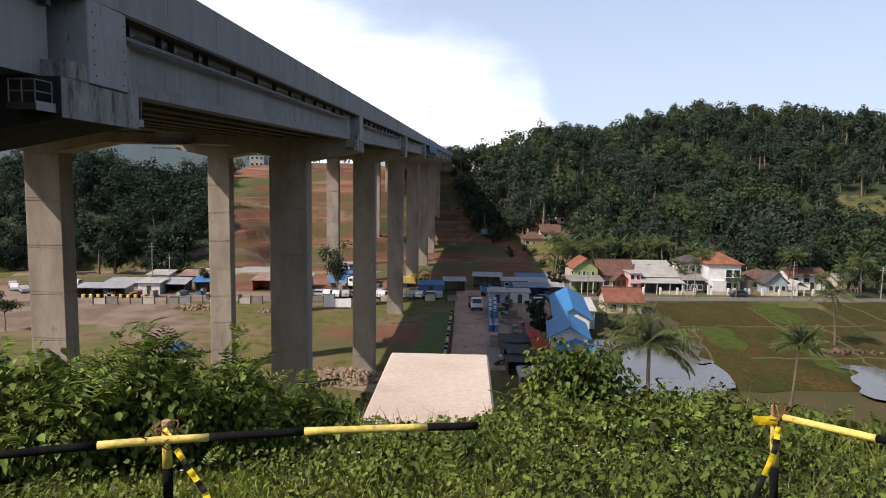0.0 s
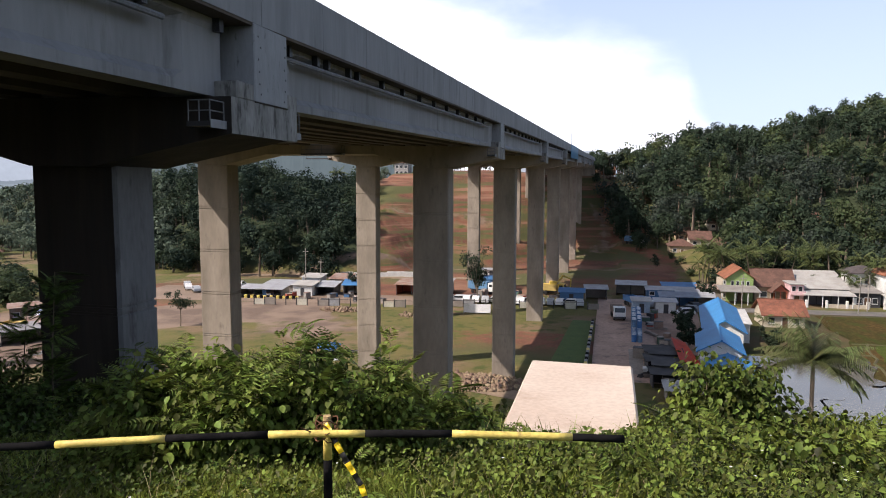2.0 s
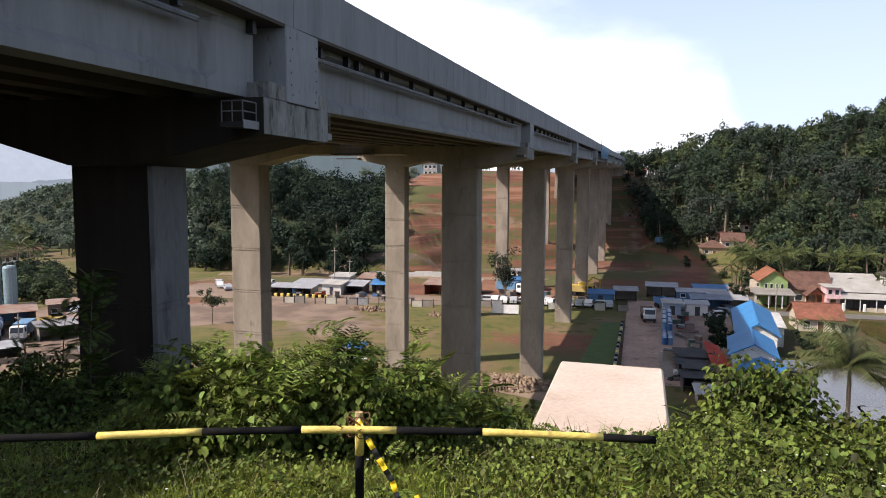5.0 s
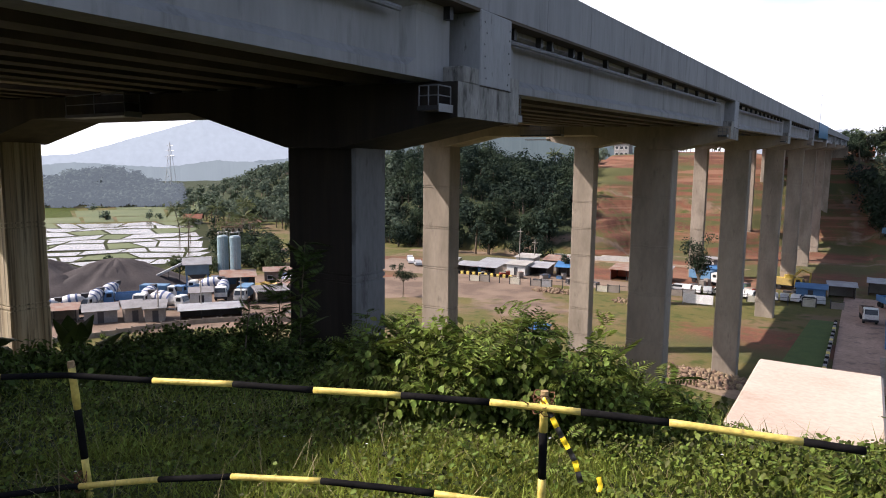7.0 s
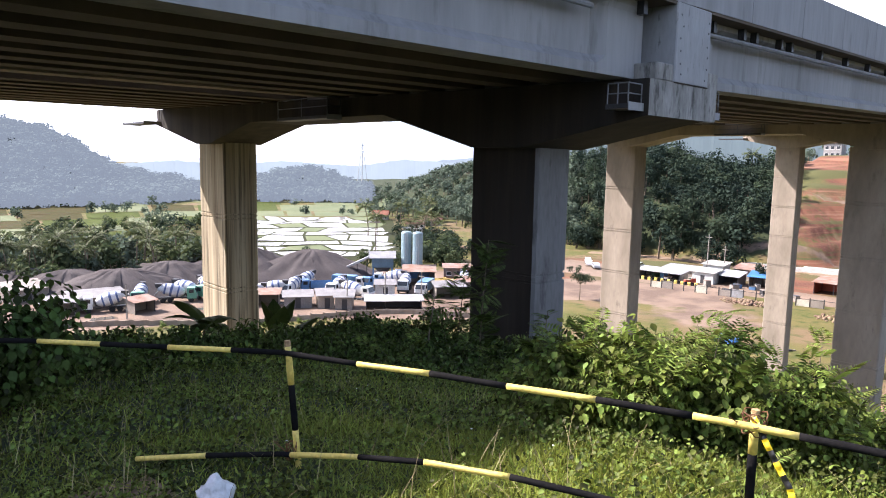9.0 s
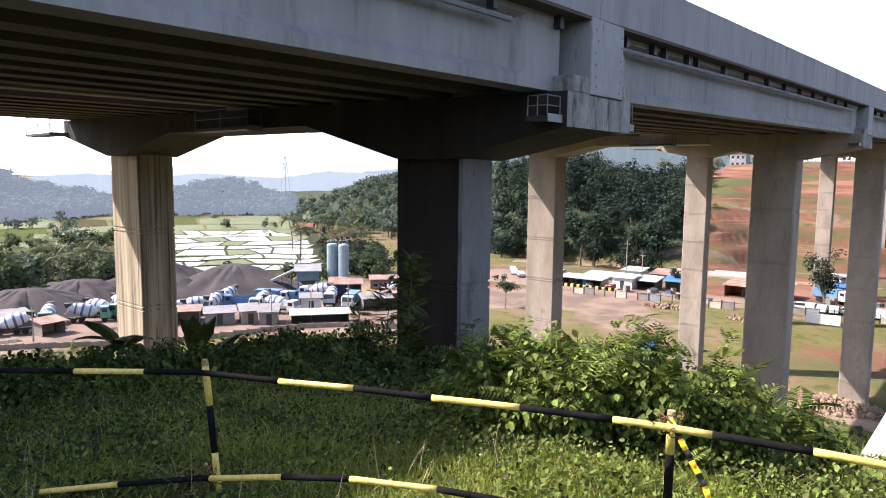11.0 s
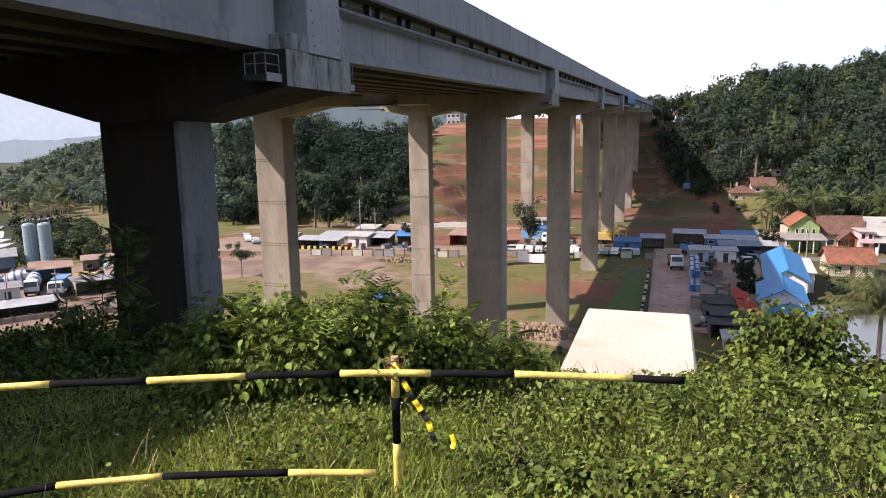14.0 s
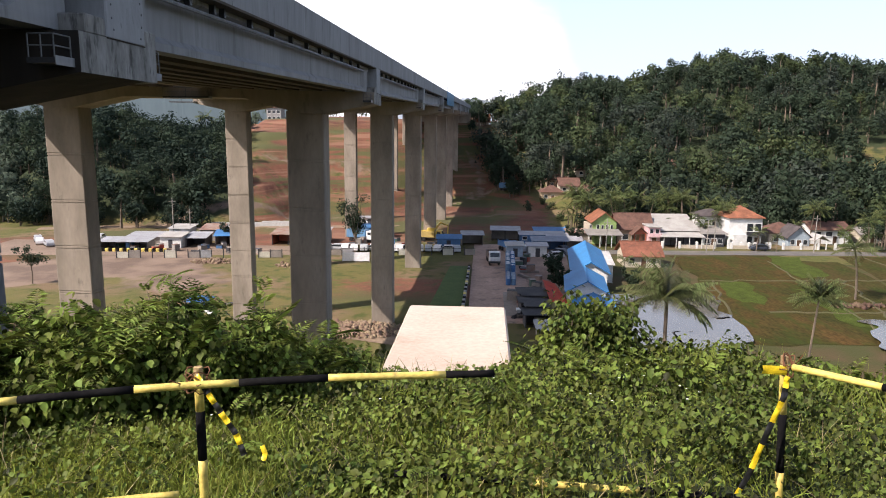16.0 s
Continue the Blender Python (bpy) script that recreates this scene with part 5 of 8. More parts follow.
def right_hill(x, y, az, r, rng):
    foot = np.interp(az, AZ, FOOT)
    glade = (az < -28.6 - 1.2 * smooth_noise(x, y, 12.0, 13)) & (r > 256 + 20 * smooth_noise(x, y, 15.0, 12)) & (r < 302) & (rng.random(len(x)) < 0.93)
    bare = (az > -10.5) & (r < np.interp(az, [-10.5, -6, -4.6, -3, -1.3, 0], [262, 257, 258, 276, 312, 330]))
    return (r > foot + 6) & (r < np.interp(az, AZ, RIDGE) + 14) & ~glade & ~bare


x, y = jitter_fill(-36, -0.4, 200, 470, 4.6, 61, right_hill)
hrng = np.random.default_rng(62)
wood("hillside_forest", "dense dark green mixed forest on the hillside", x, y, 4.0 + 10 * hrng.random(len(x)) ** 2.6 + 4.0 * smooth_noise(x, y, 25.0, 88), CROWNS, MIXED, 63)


x, y = jitter_fill(-11, -2.5, 214, 268, 4.0, 43, lambda x, y, az, r, rng: (smooth_noise(x, y, 9.0, 42) > np.interp(az, [-11, -6, -4], [0.25, 0.45, 0.66])) & ~((np.abs(x - 34) < 18) & (np.abs(y - 252) < 20) & (rng.random(len(x)) < 0.6)))
wood("slope_scrub", "green scrub on the bare earth slope", x, y, np.random.default_rng(41).uniform(1.5, 4.0, len(x)), CROWNS[:6], (CROWN, CROWN_LIGHT, BARK), 40, 1.0, 0.2)


def left_wood(x, y, az, r, rng):
    return r > np.interp(az, [17, 19, 21, 30, 36], [300, 226, 203, 212, 246])


x, y = jitter_fill(17.2, 38, 200, 320, 4.5, 64, left_wood)
wood("valley_forest", "dark green dense wood on the steep slope", x, y, 5 + 8 * np.random.default_rng(65).random(len(x)) ** 1.4, LEAFY, (CROWN_DARK, CROWN_DARK, CROWN, BARK), 66, 0.85, 0.2)


def near_slope(x, y, az, r, rng):
    return (r > np.interp(az, [33, 38, 44, 51], [240, 255, 300, 350])) & (smooth_noise(x, y, 22.0, 71) > np.interp(az, [36, 46, 51], [0.1, 0.28, 0.5]))


x, y = jitter_fill(-37, -28, 228, 306, 7.0, 47, lambda x, y, az, r, rng: (smooth_noise(x, y, 10.0, 46) > 0.5))
wood("glade_shrubs", "low green shrubs on the terraced clearing", x, y, np.random.default_rng(45).uniform(1.2, 3.0, len(x)), SPARSE, (CROWN, CROWN_LIGHT, BARK), 44, 1.0, 0.2)
x, y = jitter_fill(33, 51, 235, 520, 6.6, 67, near_slope)
wood("slope_woods", "green woods on the slope beside the valley", x, y, np.random.default_rng(68).uniform(5, 10, len(x)), FINE, (CROWN, CROWN_HAZE, CROWN_HAZE, BARK), 69, 0.9)


def far_hills(x, y, az, r, rng):
    foot = np.interp(az, AZ, FOOT)
    return (r > foot - 14) & (r < np.interp(az, AZ, RIDGE) + 18) & (smooth_noise(x, y, 26.0, 70) > np.where((az > 61.5) & (az < 66.5), 0.45, -1.0))


# The far hill woods glow faintly to carry the haze.
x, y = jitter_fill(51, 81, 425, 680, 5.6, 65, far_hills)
backdrop_haze_woods = wood("backdrop_haze_woods", "blue-green woods on the far low hills, haze put in as glow", x, y, np.random.default_rng(58).uniform(7, 13, len(x)), FINE, (HAZE_GLOW_LEAF, HAZE_GLOW_LEAF), 59, 1.15, 0.22)
x, y = jitter_fill(60.5, 82, 174, 216, 4.6, 55, lambda x, y, az, r, rng: (smooth_noise(x, y, 12.0, 54) > 0.22))
wood("palm_grove_trees", "green fruit trees between the palms", x, y, np.random.default_rng(53).uniform(4, 10, len(x)), SPARSE, (CROWN_LIGHT, CROWN_HAZE, CROWN_HAZE, BARK), 52, 0.9, 0.24)
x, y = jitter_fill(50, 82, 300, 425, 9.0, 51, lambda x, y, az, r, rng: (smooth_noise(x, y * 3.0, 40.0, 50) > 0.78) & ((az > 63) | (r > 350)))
wood("field_trees", "scattered trees between the far fields", x, y, np.random.default_rng(49).uniform(4, 8, len(x)), FINE, (CROWN_HAZE, BARK), 48, 0.9, 0.24)


def scrub(x, y, az, r, rng):
    return (smooth_noise(x, y, 14.0, 72) > 0.55) & ~((az > 48.6) & (az < 62.3) & (r > 194)) & ((az > 59) & (r > 160) | (az < 59) & (r > 178))


x, y = jitter_fill(36, 82, 160, 300, 5.5, 73, scrub)
wood("valley_scrub", "green shrubs and small trees behind the yard", x, y, np.random.default_rng(74).uniform(3, 7, len(x)), SPARSE, (CROWN, CROWN_LIGHT, BARK), 75, 0.9, 0.24)


x, y = jitter_fill(43.5, 50, 170, 235, 4.6, 39, lambda x, y, az, r, rng: (smooth_noise(x, y, 12.0, 38) > 0.42))
wood("yard_edge_trees", "green trees behind the silos", x, y, np.random.default_rng(37).uniform(4, 9, len(x)), CROWNS[:6], (CROWN, CROWN_LIGHT, BARK), 36, 1.0, 0.22)
x, y = jitter_fill(52, 82, 97, 119, 1.7, 57, lambda x, y, az, r, rng: rng.random(len(x)) < 0.75)
wood("bank_scrub", "low bright green scrub in front of the yard wall", x, y, np.random.default_rng(56).uniform(0.6, 1.5, len(x)), SPARSE, (CROWN_LIGHT, SUNNY_SCRUB, SUNNY_SCRUB, BARK), 60, 1.1, 0.3)
x, y = jitter_fill(-37, -19, 62, 82, 1.9, 91, lambda x, y, az, r, rng: smooth_noise(x, y, 5.0, 92) > 0.3)
wood("foot_scrub", "low green scrub and reeds at the foot of the bank", x, y, np.random.default_rng(93).uniform(0.6, 1.6, len(x)), SPARSE, (CROWN, CROWN_LIGHT, SUNNY_SCRUB, BARK), 94, 1.1, 0.3)
x, y = jitter_fill(54.2, 56.6, 184, 196, 4.0, 35)
wood("paddy_bushes", "green bushes at the near edge of the paddies", x, y, np.random.default_rng(34).uniform(2.5, 5, len(x)), CROWNS[:6], (CROWN, CROWN_LIGHT, BARK), 33, 1.0, 0.22)


def behind_ridge(x, y, az, r, rng):
    return (az > -1) & (az < 17.5) & (r > 338) & ((az < 2.5) | (rng.random(len(x)) < 0.25))


x, y = jitter_fill(-1, 17.5, 338, 420, 7.0, 76, behind_ridge)
wood("ridge_trees", "trees along the top of the red cutting", x, y, np.random.default_rng(77).uniform(5, 10, len(x)), SPARSE, (CROWN_HAZE, BARK), 78)
x, y = jitter_fill(-36, -10, 172, 204, 9.0, 79, lambda x, y, az, r, rng: (y > 182))
wood("garden_trees", "green garden trees behind the village houses", x, y, np.random.default_rng(80).uniform(4, 8, len(x)), CROWNS, (CROWN, BARK), 81)


def palm(height, seed, fronds=17, length=4.2, stiff=0.0, girth=0.8, label="coconut palm with arching green fronds"):
    """A ringed trunk that leans, and a crown of fronds with leaflets."""
    rng = np.random.default_rng(seed)
    p = thing("palm_tree", label, "palm", None, "coconut palms")
    bm = bmesh.new()
    lean = rng.normal(0, 0.06, 2) * height
    pts = [(lean[0] * t * t, lean[1] * t * t, height * t - 0.4 * (t == 0)) for t in np.linspace(0, 1, 9)]
    tube(bm, pts, [(0.24 - 0.11 * t + 0.02 * (i % 2)) * girth for i, t in enumerate(np.linspace(0, 1, 9))], 8)
    part("trunk", bm, BARK, p)
    top = np.array(pts[-1])
    for k in range(fronds):
        a = 2 * math.pi * (k * 0.382) + rng.normal(0, 0.1)
        up = rng.uniform(-0.25, 1.5) + stiff
        sag = rng.uniform(0.9, 1.6) - stiff
        v, f = [], []
        n = 34
        px, pz, ang = 0.0, 0.0, up
        for i in range(n):
            t = i / (n - 1)
            step = length * rng.uniform(0.92, 1.0) / n
            px, pz, ang = px + step * math.cos(ang), pz + step * math.sin(ang), ang - sag / n
            w = length * 0.19 * math.sin(math.pi * (0.10 + 0.86 * t)) * rng.uniform(0.85, 1.1)
            for side in (-1, 1):
                b = len(v)
                droop = w * rng.uniform(0.45, 0.9)
                v += [(px, 0, pz), (px + step * 0.62, 0, pz - 0.01), (px + w * 0.45 + step * 0.28, side * w, pz - droop), (px + w * 0.42, side * w * 0.95, pz - droop)]
                f.append((b, b + 1, b + 2, b + 3))
        v = np.array(v)
        c, s = math.cos(a), math.sin(a)
        v = np.stack([v[:, 0] * c - v[:, 1] * s, v[:, 0] * s + v[:, 1] * c, v[:, 2]], -1) + top
        mesh_np("frond", v, np.array(f), PALM_LEAF, p)
    return p


PALMS = [palm(10.3, 91, 32, 3.9, 0.12), palm(9.0, 92, 22, 4.1, 0.08), palm(6.5, 93, 15, 3.6)]
ARECA = palm(11.4, 94, 40, 2.1, 0.2, 0.42, "areca palm with a short upright crown")


def place_palm(ob, x, y, first=False, scale=1.0, turn=0.0):
    m = pose(x, y, ground_z(x, y), 0, 0, turn) @ Matrix.Scale(scale, 4)
    if first:
        ob.matrix_basis = m
        return ob
    return copy_thing(ob, m)


x, y = polar(-17.3, 48)
place_palm(PALMS[0], x, y, True)
x, y = polar(-30.4, 134)
place_palm(PALMS[1], x, y, True)
x, y = polar(-27.6, 50)
place_palm(ARECA, x, y, True)
place_palm(PALMS[2], 71.0, 163.0, True, 0.75)
prng = random.Random(5)
place_palm(PALMS[2], 75.5, 162.5, scale=0.75, turn=100)
place_palm(PALMS[2], 31.0, 128, scale=0.8, turn=40)
for k in range(46):
    az, r = prng.uniform(-21.5, -9.0), prng.uniform(184, 203)
    x, y = polar(az, r)
    place_palm(PALMS[1 + k % 2], x, y, scale=prng.uniform(0.85, 1.25), turn=prng.uniform(0, 360))
for k in range(10):
    x, y = polar(prng.uniform(-34, -24), prng.uniform(186, 205))
    place_palm(PALMS[1 + k % 2], x, y, scale=prng.uniform(0.8, 1.1), turn=prng.uniform(0, 360))
for k in range(48):
    x, y = polar(prng.uniform(60.5, 80), prng.uniform(172, 206))
    place_palm(PALMS[1 + k % 2], x, y, scale=prng.uniform(0.8, 1.1), turn=prng.uniform(0, 360))
for k in range(16):
    x, y = polar(prng.uniform(43, 52), prng.uniform(205, 330))
    place_palm(PALMS[1 + k % 2], x, y, scale=prng.uniform(0.9, 1.2), turn=prng.uniform(0, 360))
for az, r in ((-1.9, 350), (-2.6, 352), (-3.3, 346), (20.6, 300), (-5.4, 372)):
    x, y = polar(az, r)
    place_palm(PALMS[1], x, y, scale=1.2, turn=az * 40)

# ---- village, road and fields ----
def lay(name, corners, mat, lift=0.06, label="", category="", n=8, flat=None, kind="structure", wob=0.0):
    """A sheet over the ground between four corners (anticlockwise)."""
    c = np.array(corners, float)
    u, v = np.meshgrid(np.linspace(0, 1, n + 1), np.linspace(0, 1, n + 1), indexing="ij")
    x = (1 - u) * (1 - v) * c[0, 0] + u * (1 - v) * c[1, 0] + u * v * c[2, 0] + (1 - u) * v * c[3, 0]
    y = (1 - u) * (1 - v) * c[0, 1] + u * (1 - v) * c[1, 1] + u * v * c[2, 1] + (1 - u) * v * c[3, 1]
    if wob:
        x, y = x + wob * (smooth_noise(x, y, 4.0, 101) - 0.5) * 2, y + wob * (smooth_noise(x, y, 4.0, 102) - 0.5) * 2
    z = hill_height(x, y) + lift if flat is None else np.full_like(x, flat)
    k = n + 1
    verts = np.stack([x, y, z], -1).reshape(-1, 3)
    i, j = np.meshgrid(np.arange(n), np.arange(n), indexing="ij")
    quads = np.stack([i * k + j, (i + 1) * k + j, (i + 1) * k + j + 1, i * k + j + 1], -1).reshape(-1, 4)
    ob = mesh_np(name, verts, quads, mat, smooth=True)
    return tagged(ob, label, category, kind=kind)


def bund(points, width=0.5, height=0.24):
    """A low mud bank along points."""
    bm = bmesh.new()
    rows = []
    for i, p in enumerate(points):
        a, b = Vector(points[max(i - 1, 0)]), Vector(points[min(i + 1, len(points) - 1)])
        d = (b - a).normalized()
        s = Vector((-d.y, d.x)) * width / 2
        z = ground_z(*p)
        rows.append([bm.verts.new((p[0] + s.x * 1.5, p[1] + s.y * 1.5, z - 0.1)), bm.verts.new((p[0] + s.x * 0.5, p[1] + s.y * 0.5, z + height)),
                     bm.verts.new((p[0] - s.x * 0.5, p[1] - s.y * 0.5, z + height)), bm.verts.new((p[0] - s.x * 1.5, p[1] - s.y * 1.5, z - 0.1))])
    for r0, r1 in zip(rows, rows[1:]):
        for k in range(3):
            bm.faces.new((r0[k], r0[k + 1], r1[k + 1], r1[k]))
    ob = part("field_bank", bm, surface("grassy_mud", (0.058, 0.064, 0.022), (0.072, 0.058, 0.028), 0.4, 0.95, 0.3, 3.0), smooth=True)
    return tagged(ob, "low grassy mud bank between fields", "field bank", "field banks")


def line(a, b, n=10, wob=0.4, seed=0):
    r = random.Random(seed)
    return [(a[0] + (b[0] - a[0]) * i / n + r.uniform(-wob, wob), a[1] + (b[1] - a[1]) * i / n + r.uniform(-wob, wob)) for i in range(n + 1)]


lay("earth_patch", [(-3.95, 0.25), (-2.8, 0.25), (-2.8, 1.2), (-3.95, 1.2)], surface("bare_soil", (0.19, 0.13, 0.085), (0.12, 0.085, 0.055), 3.0, 0.95, 0.4, 30.0), 0.012, "bare trodden brown earth in the grass", "earth", 14, wob=0.25)
lay("road", [(27, 155.5), (175, 161), (175, 167), (27, 161)], ASPHALT, 0.10, "narrow worn asphalt village road", "road", 24)
YOUNG_RICE = surface("young_rice", (0.058, 0.078, 0.014), (0.040, 0.054, 0.010), 0.5, 0.95, 0.4, 6.0, spec=0.1, grain=0.35)
STUBBLE = surface("rice_stubble", (0.068, 0.041, 0.013), (0.034, 0.033, 0.008), 0.16, 0.95, 0.6, 2.4, dirt=(0.032, 0.046, 0.008), dirt_at=0.52, stretch=(1, 0.45, 1), spec=0.1, grain=0.4)
FALLOW = surface("fallow_green", (0.031, 0.040, 0.008), (0.050, 0.038, 0.012), 0.16, 0.95, 0.6, 2.4, dirt=(0.064, 0.042, 0.016), dirt_at=0.54, stretch=(1, 0.5, 1), spec=0.1, grain=0.4)
for k, (c, m, lab) in enumerate((
        ([(39, 90), (60, 90), (68, 150), (50, 150)], STUBBLE, "brown stubble rice field"),
        ([(60, 92), (72, 92), (84, 150), (68, 150)], FALLOW, "fallow field with patchy grass"),
        ([(66, 133), (72, 133), (78, 156), (69, 156)], YOUNG_RICE, "bright green young rice plot"),
        ([(47, 112), (51.5, 112), (55, 128), (49.5, 128)], YOUNG_RICE, "bright green young rice plot"),
        ([(58, 100), (62, 98), (66, 122), (61, 123)], YOUNG_RICE, "bright green young rice plot"),
        ([(80, 128), (120, 128), (132, 157), (88, 157)], FALLOW, "fallow field with patchy grass"),
        ([(46, 128), (66, 130), (70, 156), (48, 154)], STUBBLE, "brown stubble rice field"),
        ([(74, 92), (110, 92), (118, 124), (82, 124)], STUBBLE, "brown stubble rice field"))):
    ob = lay("rice_field", c, m, 0.05 + 0.012 * k, lab, "field", 20, kind="", wob=1.3)
    ob["group"] = "rice fields"
lay("pond", [(24, 84), (36.3, 82), (45.5, 119.5), (27, 119.5)], WATER, 0, "still grey pond reflecting the sky", "pond", 20, flat=-0.30, kind="", wob=2.2)
lay("pond", [(57.0, 86), (66, 84), (71, 97), (60.8, 103.5)], WATER, 0, "still grey flooded plot reflecting the sky", "pond", 20, flat=-0.30, kind="", wob=2.4)
for k, (a, b) in enumerate((((37.0, 82), (47.8, 128)), ((26, 120.5), (46.5, 120.5)), ((60, 92), (68, 150)), ((46, 128), (84, 131)), ((84, 92), (92, 156)), ((49, 106), (80, 108)), ((66, 100), (74, 132)),
                            ((23.5, 84), (25.5, 120)), ((26, 104), (42, 103)))):
    bund(line(a, b, 14, 0.75, k), 0.45, 0.2)


def gable_roof(x0, x1, y0, y1, ze, zr, axis="x", over=0.6, t=0.16):
    """Two sloping slabs over a rectangle; the ridge runs along axis."""
    bm = bmesh.new()
    if axis == "x":
        m, h = (y0 + y1) / 2, (y1 - y0) / 2
        k = (zr - ze) / h
        lo = ze - k * over
        prism(bm, [(y0 - over, lo), (m, zr), (y1 + over, lo), (y1 + over, lo + t), (m, zr + t), (y0 - over, lo + t)], "x", x0 - over, x1 + over)
    else:
        m, h = (x0 + x1) / 2, (x1 - x0) / 2
        k = (zr - ze) / h
        lo = ze - k * over
        prism(bm, [(x0 - over, lo), (m, zr), (x1 + over, lo), (x1 + over, lo + t), (m, zr + t), (x0 - over, lo + t)], "y", y0 - over, y1 + over)
    return bm


def hip_roof(x0, x1, y0, y1, ze, zr, over=0.6, t=0.14):
    bm = bmesh.new()
    X0, X1, Y0, Y1 = x0 - over, x1 + over, y0 - over, y1 + over
    w, d = X1 - X0, Y1 - Y0
    i = min(w, d) / 2
    if w >= d:
        r = [(X0 + i, (Y0 + Y1) / 2, zr), (X1 - i + 0.01, (Y0 + Y1) / 2, zr)]
    else:
        r = [((X0 + X1) / 2, Y0 + i, zr), ((X0 + X1) / 2, Y1 - i + 0.01, zr)]
    base = [bm.verts.new((px, py, ze - t)) for px, py in ((X0, Y0), (X1, Y0), (X1, Y1), (X0, Y1))]
    eave = [bm.verts.new((px, py, ze)) for px, py in ((X0, Y0), (X1, Y0), (X1, Y1), (X0, Y1))]
    a, b = (bm.verts.new(p) for p in r)
    bm.faces.new(base[::-1])
    for k in range(4):
        bm.faces.new((base[k], base[(k + 1) % 4], eave[(k + 1) % 4], eave[k]))
    if w >= d:
        bm.faces.new((eave[0], eave[1], b, a)), bm.faces.new((eave[1], eave[2], b)), bm.faces.new((eave[2], eave[3], a, b)), bm.faces.new((eave[3], eave[0], a))
    else:
        bm.faces.new((eave[0], eave[1], a)), bm.faces.new((eave[1], eave[2], b, a)), bm.faces.new((eave[2], eave[3], b)), bm.faces.new((eave[3], eave[0], a, b))
    return bm


def window(p, x, z, w, h, y=0.0, frame_mat=None):
    """A framed pane with a sill on a wall that faces -y."""
    f = part("window", boxes((x, x + w, y - 0.05, y + 0.02, z, z + h)), frame_mat or WHITE, p)
    part("pane", boxes((x + 0.08, x + w - 0.08, y - 0.075, y - 0.03, z + 0.08, z + h - 0.08)), GLASS, f)
    part("sill", boxes((x - 0.08, x + w + 0.08, y - 0.16, y, z - 0.08, z)), frame_mat or WHITE, f)


def house(x, y, w, d, wall_h, ridge_h, style, wall, roof, label, windows=(), doors=(), yaw=0.0, over=0.6, name="house"):
    """Walls with openings on the front, which faces -y, and a roof; origin at the front left corner."""
    z = min(ground_z(x, y), ground_z(x + w, y + d), ground_z(x, y + d))
    p = thing(name, label, name, pose(x, y, z, 0, 0, yaw), "village houses")
    bm = bmesh.new()
    if style == "gy":
        prism(bm, [(0, -0.8), (w, -0.8), (w, wall_h), (w / 2, ridge_h), (0, wall_h)], "y", 0, d)
    elif style == "gx":
        prism(bm, [(0, -0.8), (d, -0.8), (d, wall_h), (d / 2, ridge_h), (0, wall_h)], "x", 0, w)
    else:
        box(bm, 0, w, 0, d, -0.8, wall_h)
    part("wall", bm, wall, p)
    if style in ("gx", "gy"):
        part("roof", gable_roof(0, w, 0, d, wall_h + 0.02, ridge_h + 0.02, style[1], over), roof, p)
        bm = bmesh.new()
        if style == "gx":
            box(bm, -over, w + over, d / 2 - 0.14, d / 2 + 0.14, ridge_h + 0.12, ridge_h + 0.27)
        else:
            box(bm, w / 2 - 0.14, w / 2 + 0.14, -over, d + over, ridge_h + 0.12, ridge_h + 0.27)
        part("ridge_cap", bm, roof, p)
    elif style == "hip":
        part("roof", hip_roof(0, w, 0, d, wall_h + 0.15, ridge_h, over), roof, p)
    elif style == "flat":
        part("roof", boxes((-0.3, w + 0.3, -0.6, d + 0.2, wall_h, wall_h + 0.22), bevel=0.03), roof, p)
    elif style == "shed":
        part("roof", prism(bmesh.new(), [(-over, wall_h), (d + over, ridge_h), (d + over, ridge_h + 0.14), (-over, wall_h + 0.14)], "x", -over, w + over), roof, p)
    for q in windows:
        window(p, *q)
    for dx, dw, dh in doors:
        dr = part("door", boxes((dx, dx + dw, -0.06, 0.02, 0, dh)), paint("brown_door", (0.10, 0.055, 0.03)), p)
        part("frame", boxes((dx - 0.1, dx, -0.09, 0.03, 0, dh + 0.1), (dx + dw, dx + dw + 0.1, -0.09, 0.03, 0, dh + 0.1), (dx, dx + dw, -0.09, 0.03, dh, dh + 0.1)), WHITE, dr)
    return p


def posts(p, xs, y, h, mat, t=0.18, z0=-0.5):
    for px in xs:
        part("post", boxes((px - t / 2, px + t / 2, y - t / 2, y + t / 2, z0, h)), mat, p)


TILE_ORANGE = tiles("orange_roof_tiles", (0.27, 0.105, 0.055))
TILE_BROWN = tiles("brown_roof_tiles", (0.135, 0.070, 0.050))
TILE_RED = tiles("red_roof_tiles", (0.23, 0.088, 0.052))
TILE_DARK = tiles("dark_roof_tiles", (0.085, 0.07, 0.068))
GREEN_WALL = paint("lime_wall", (0.24, 0.34, 0.12))
CREAM_WALL = paint("cream_wall", (0.48, 0.42, 0.33))
PLANK_WALL = paint("weathered_board_wall", (0.30, 0.27, 0.23))
PINK_WALL = paint("pink_wall", (0.68, 0.45, 0.46))
GREY_ROOF = surface("grey_sheet_roof", (0.25, 0.235, 0.21), (0.18, 0.165, 0.15), 0.5, 0.7, 0.1, 6.0, dirt=(0.12, 0.08, 0.06), dirt_at=0.62)
WHITE_ROOF = surface("white_sheet_roof", (0.36, 0.35, 0.32), (0.28, 0.265, 0.24), 0.5, 0.6, 0.1, 6.0, dirt=(0.33, 0.27, 0.20), dirt_at=0.62)
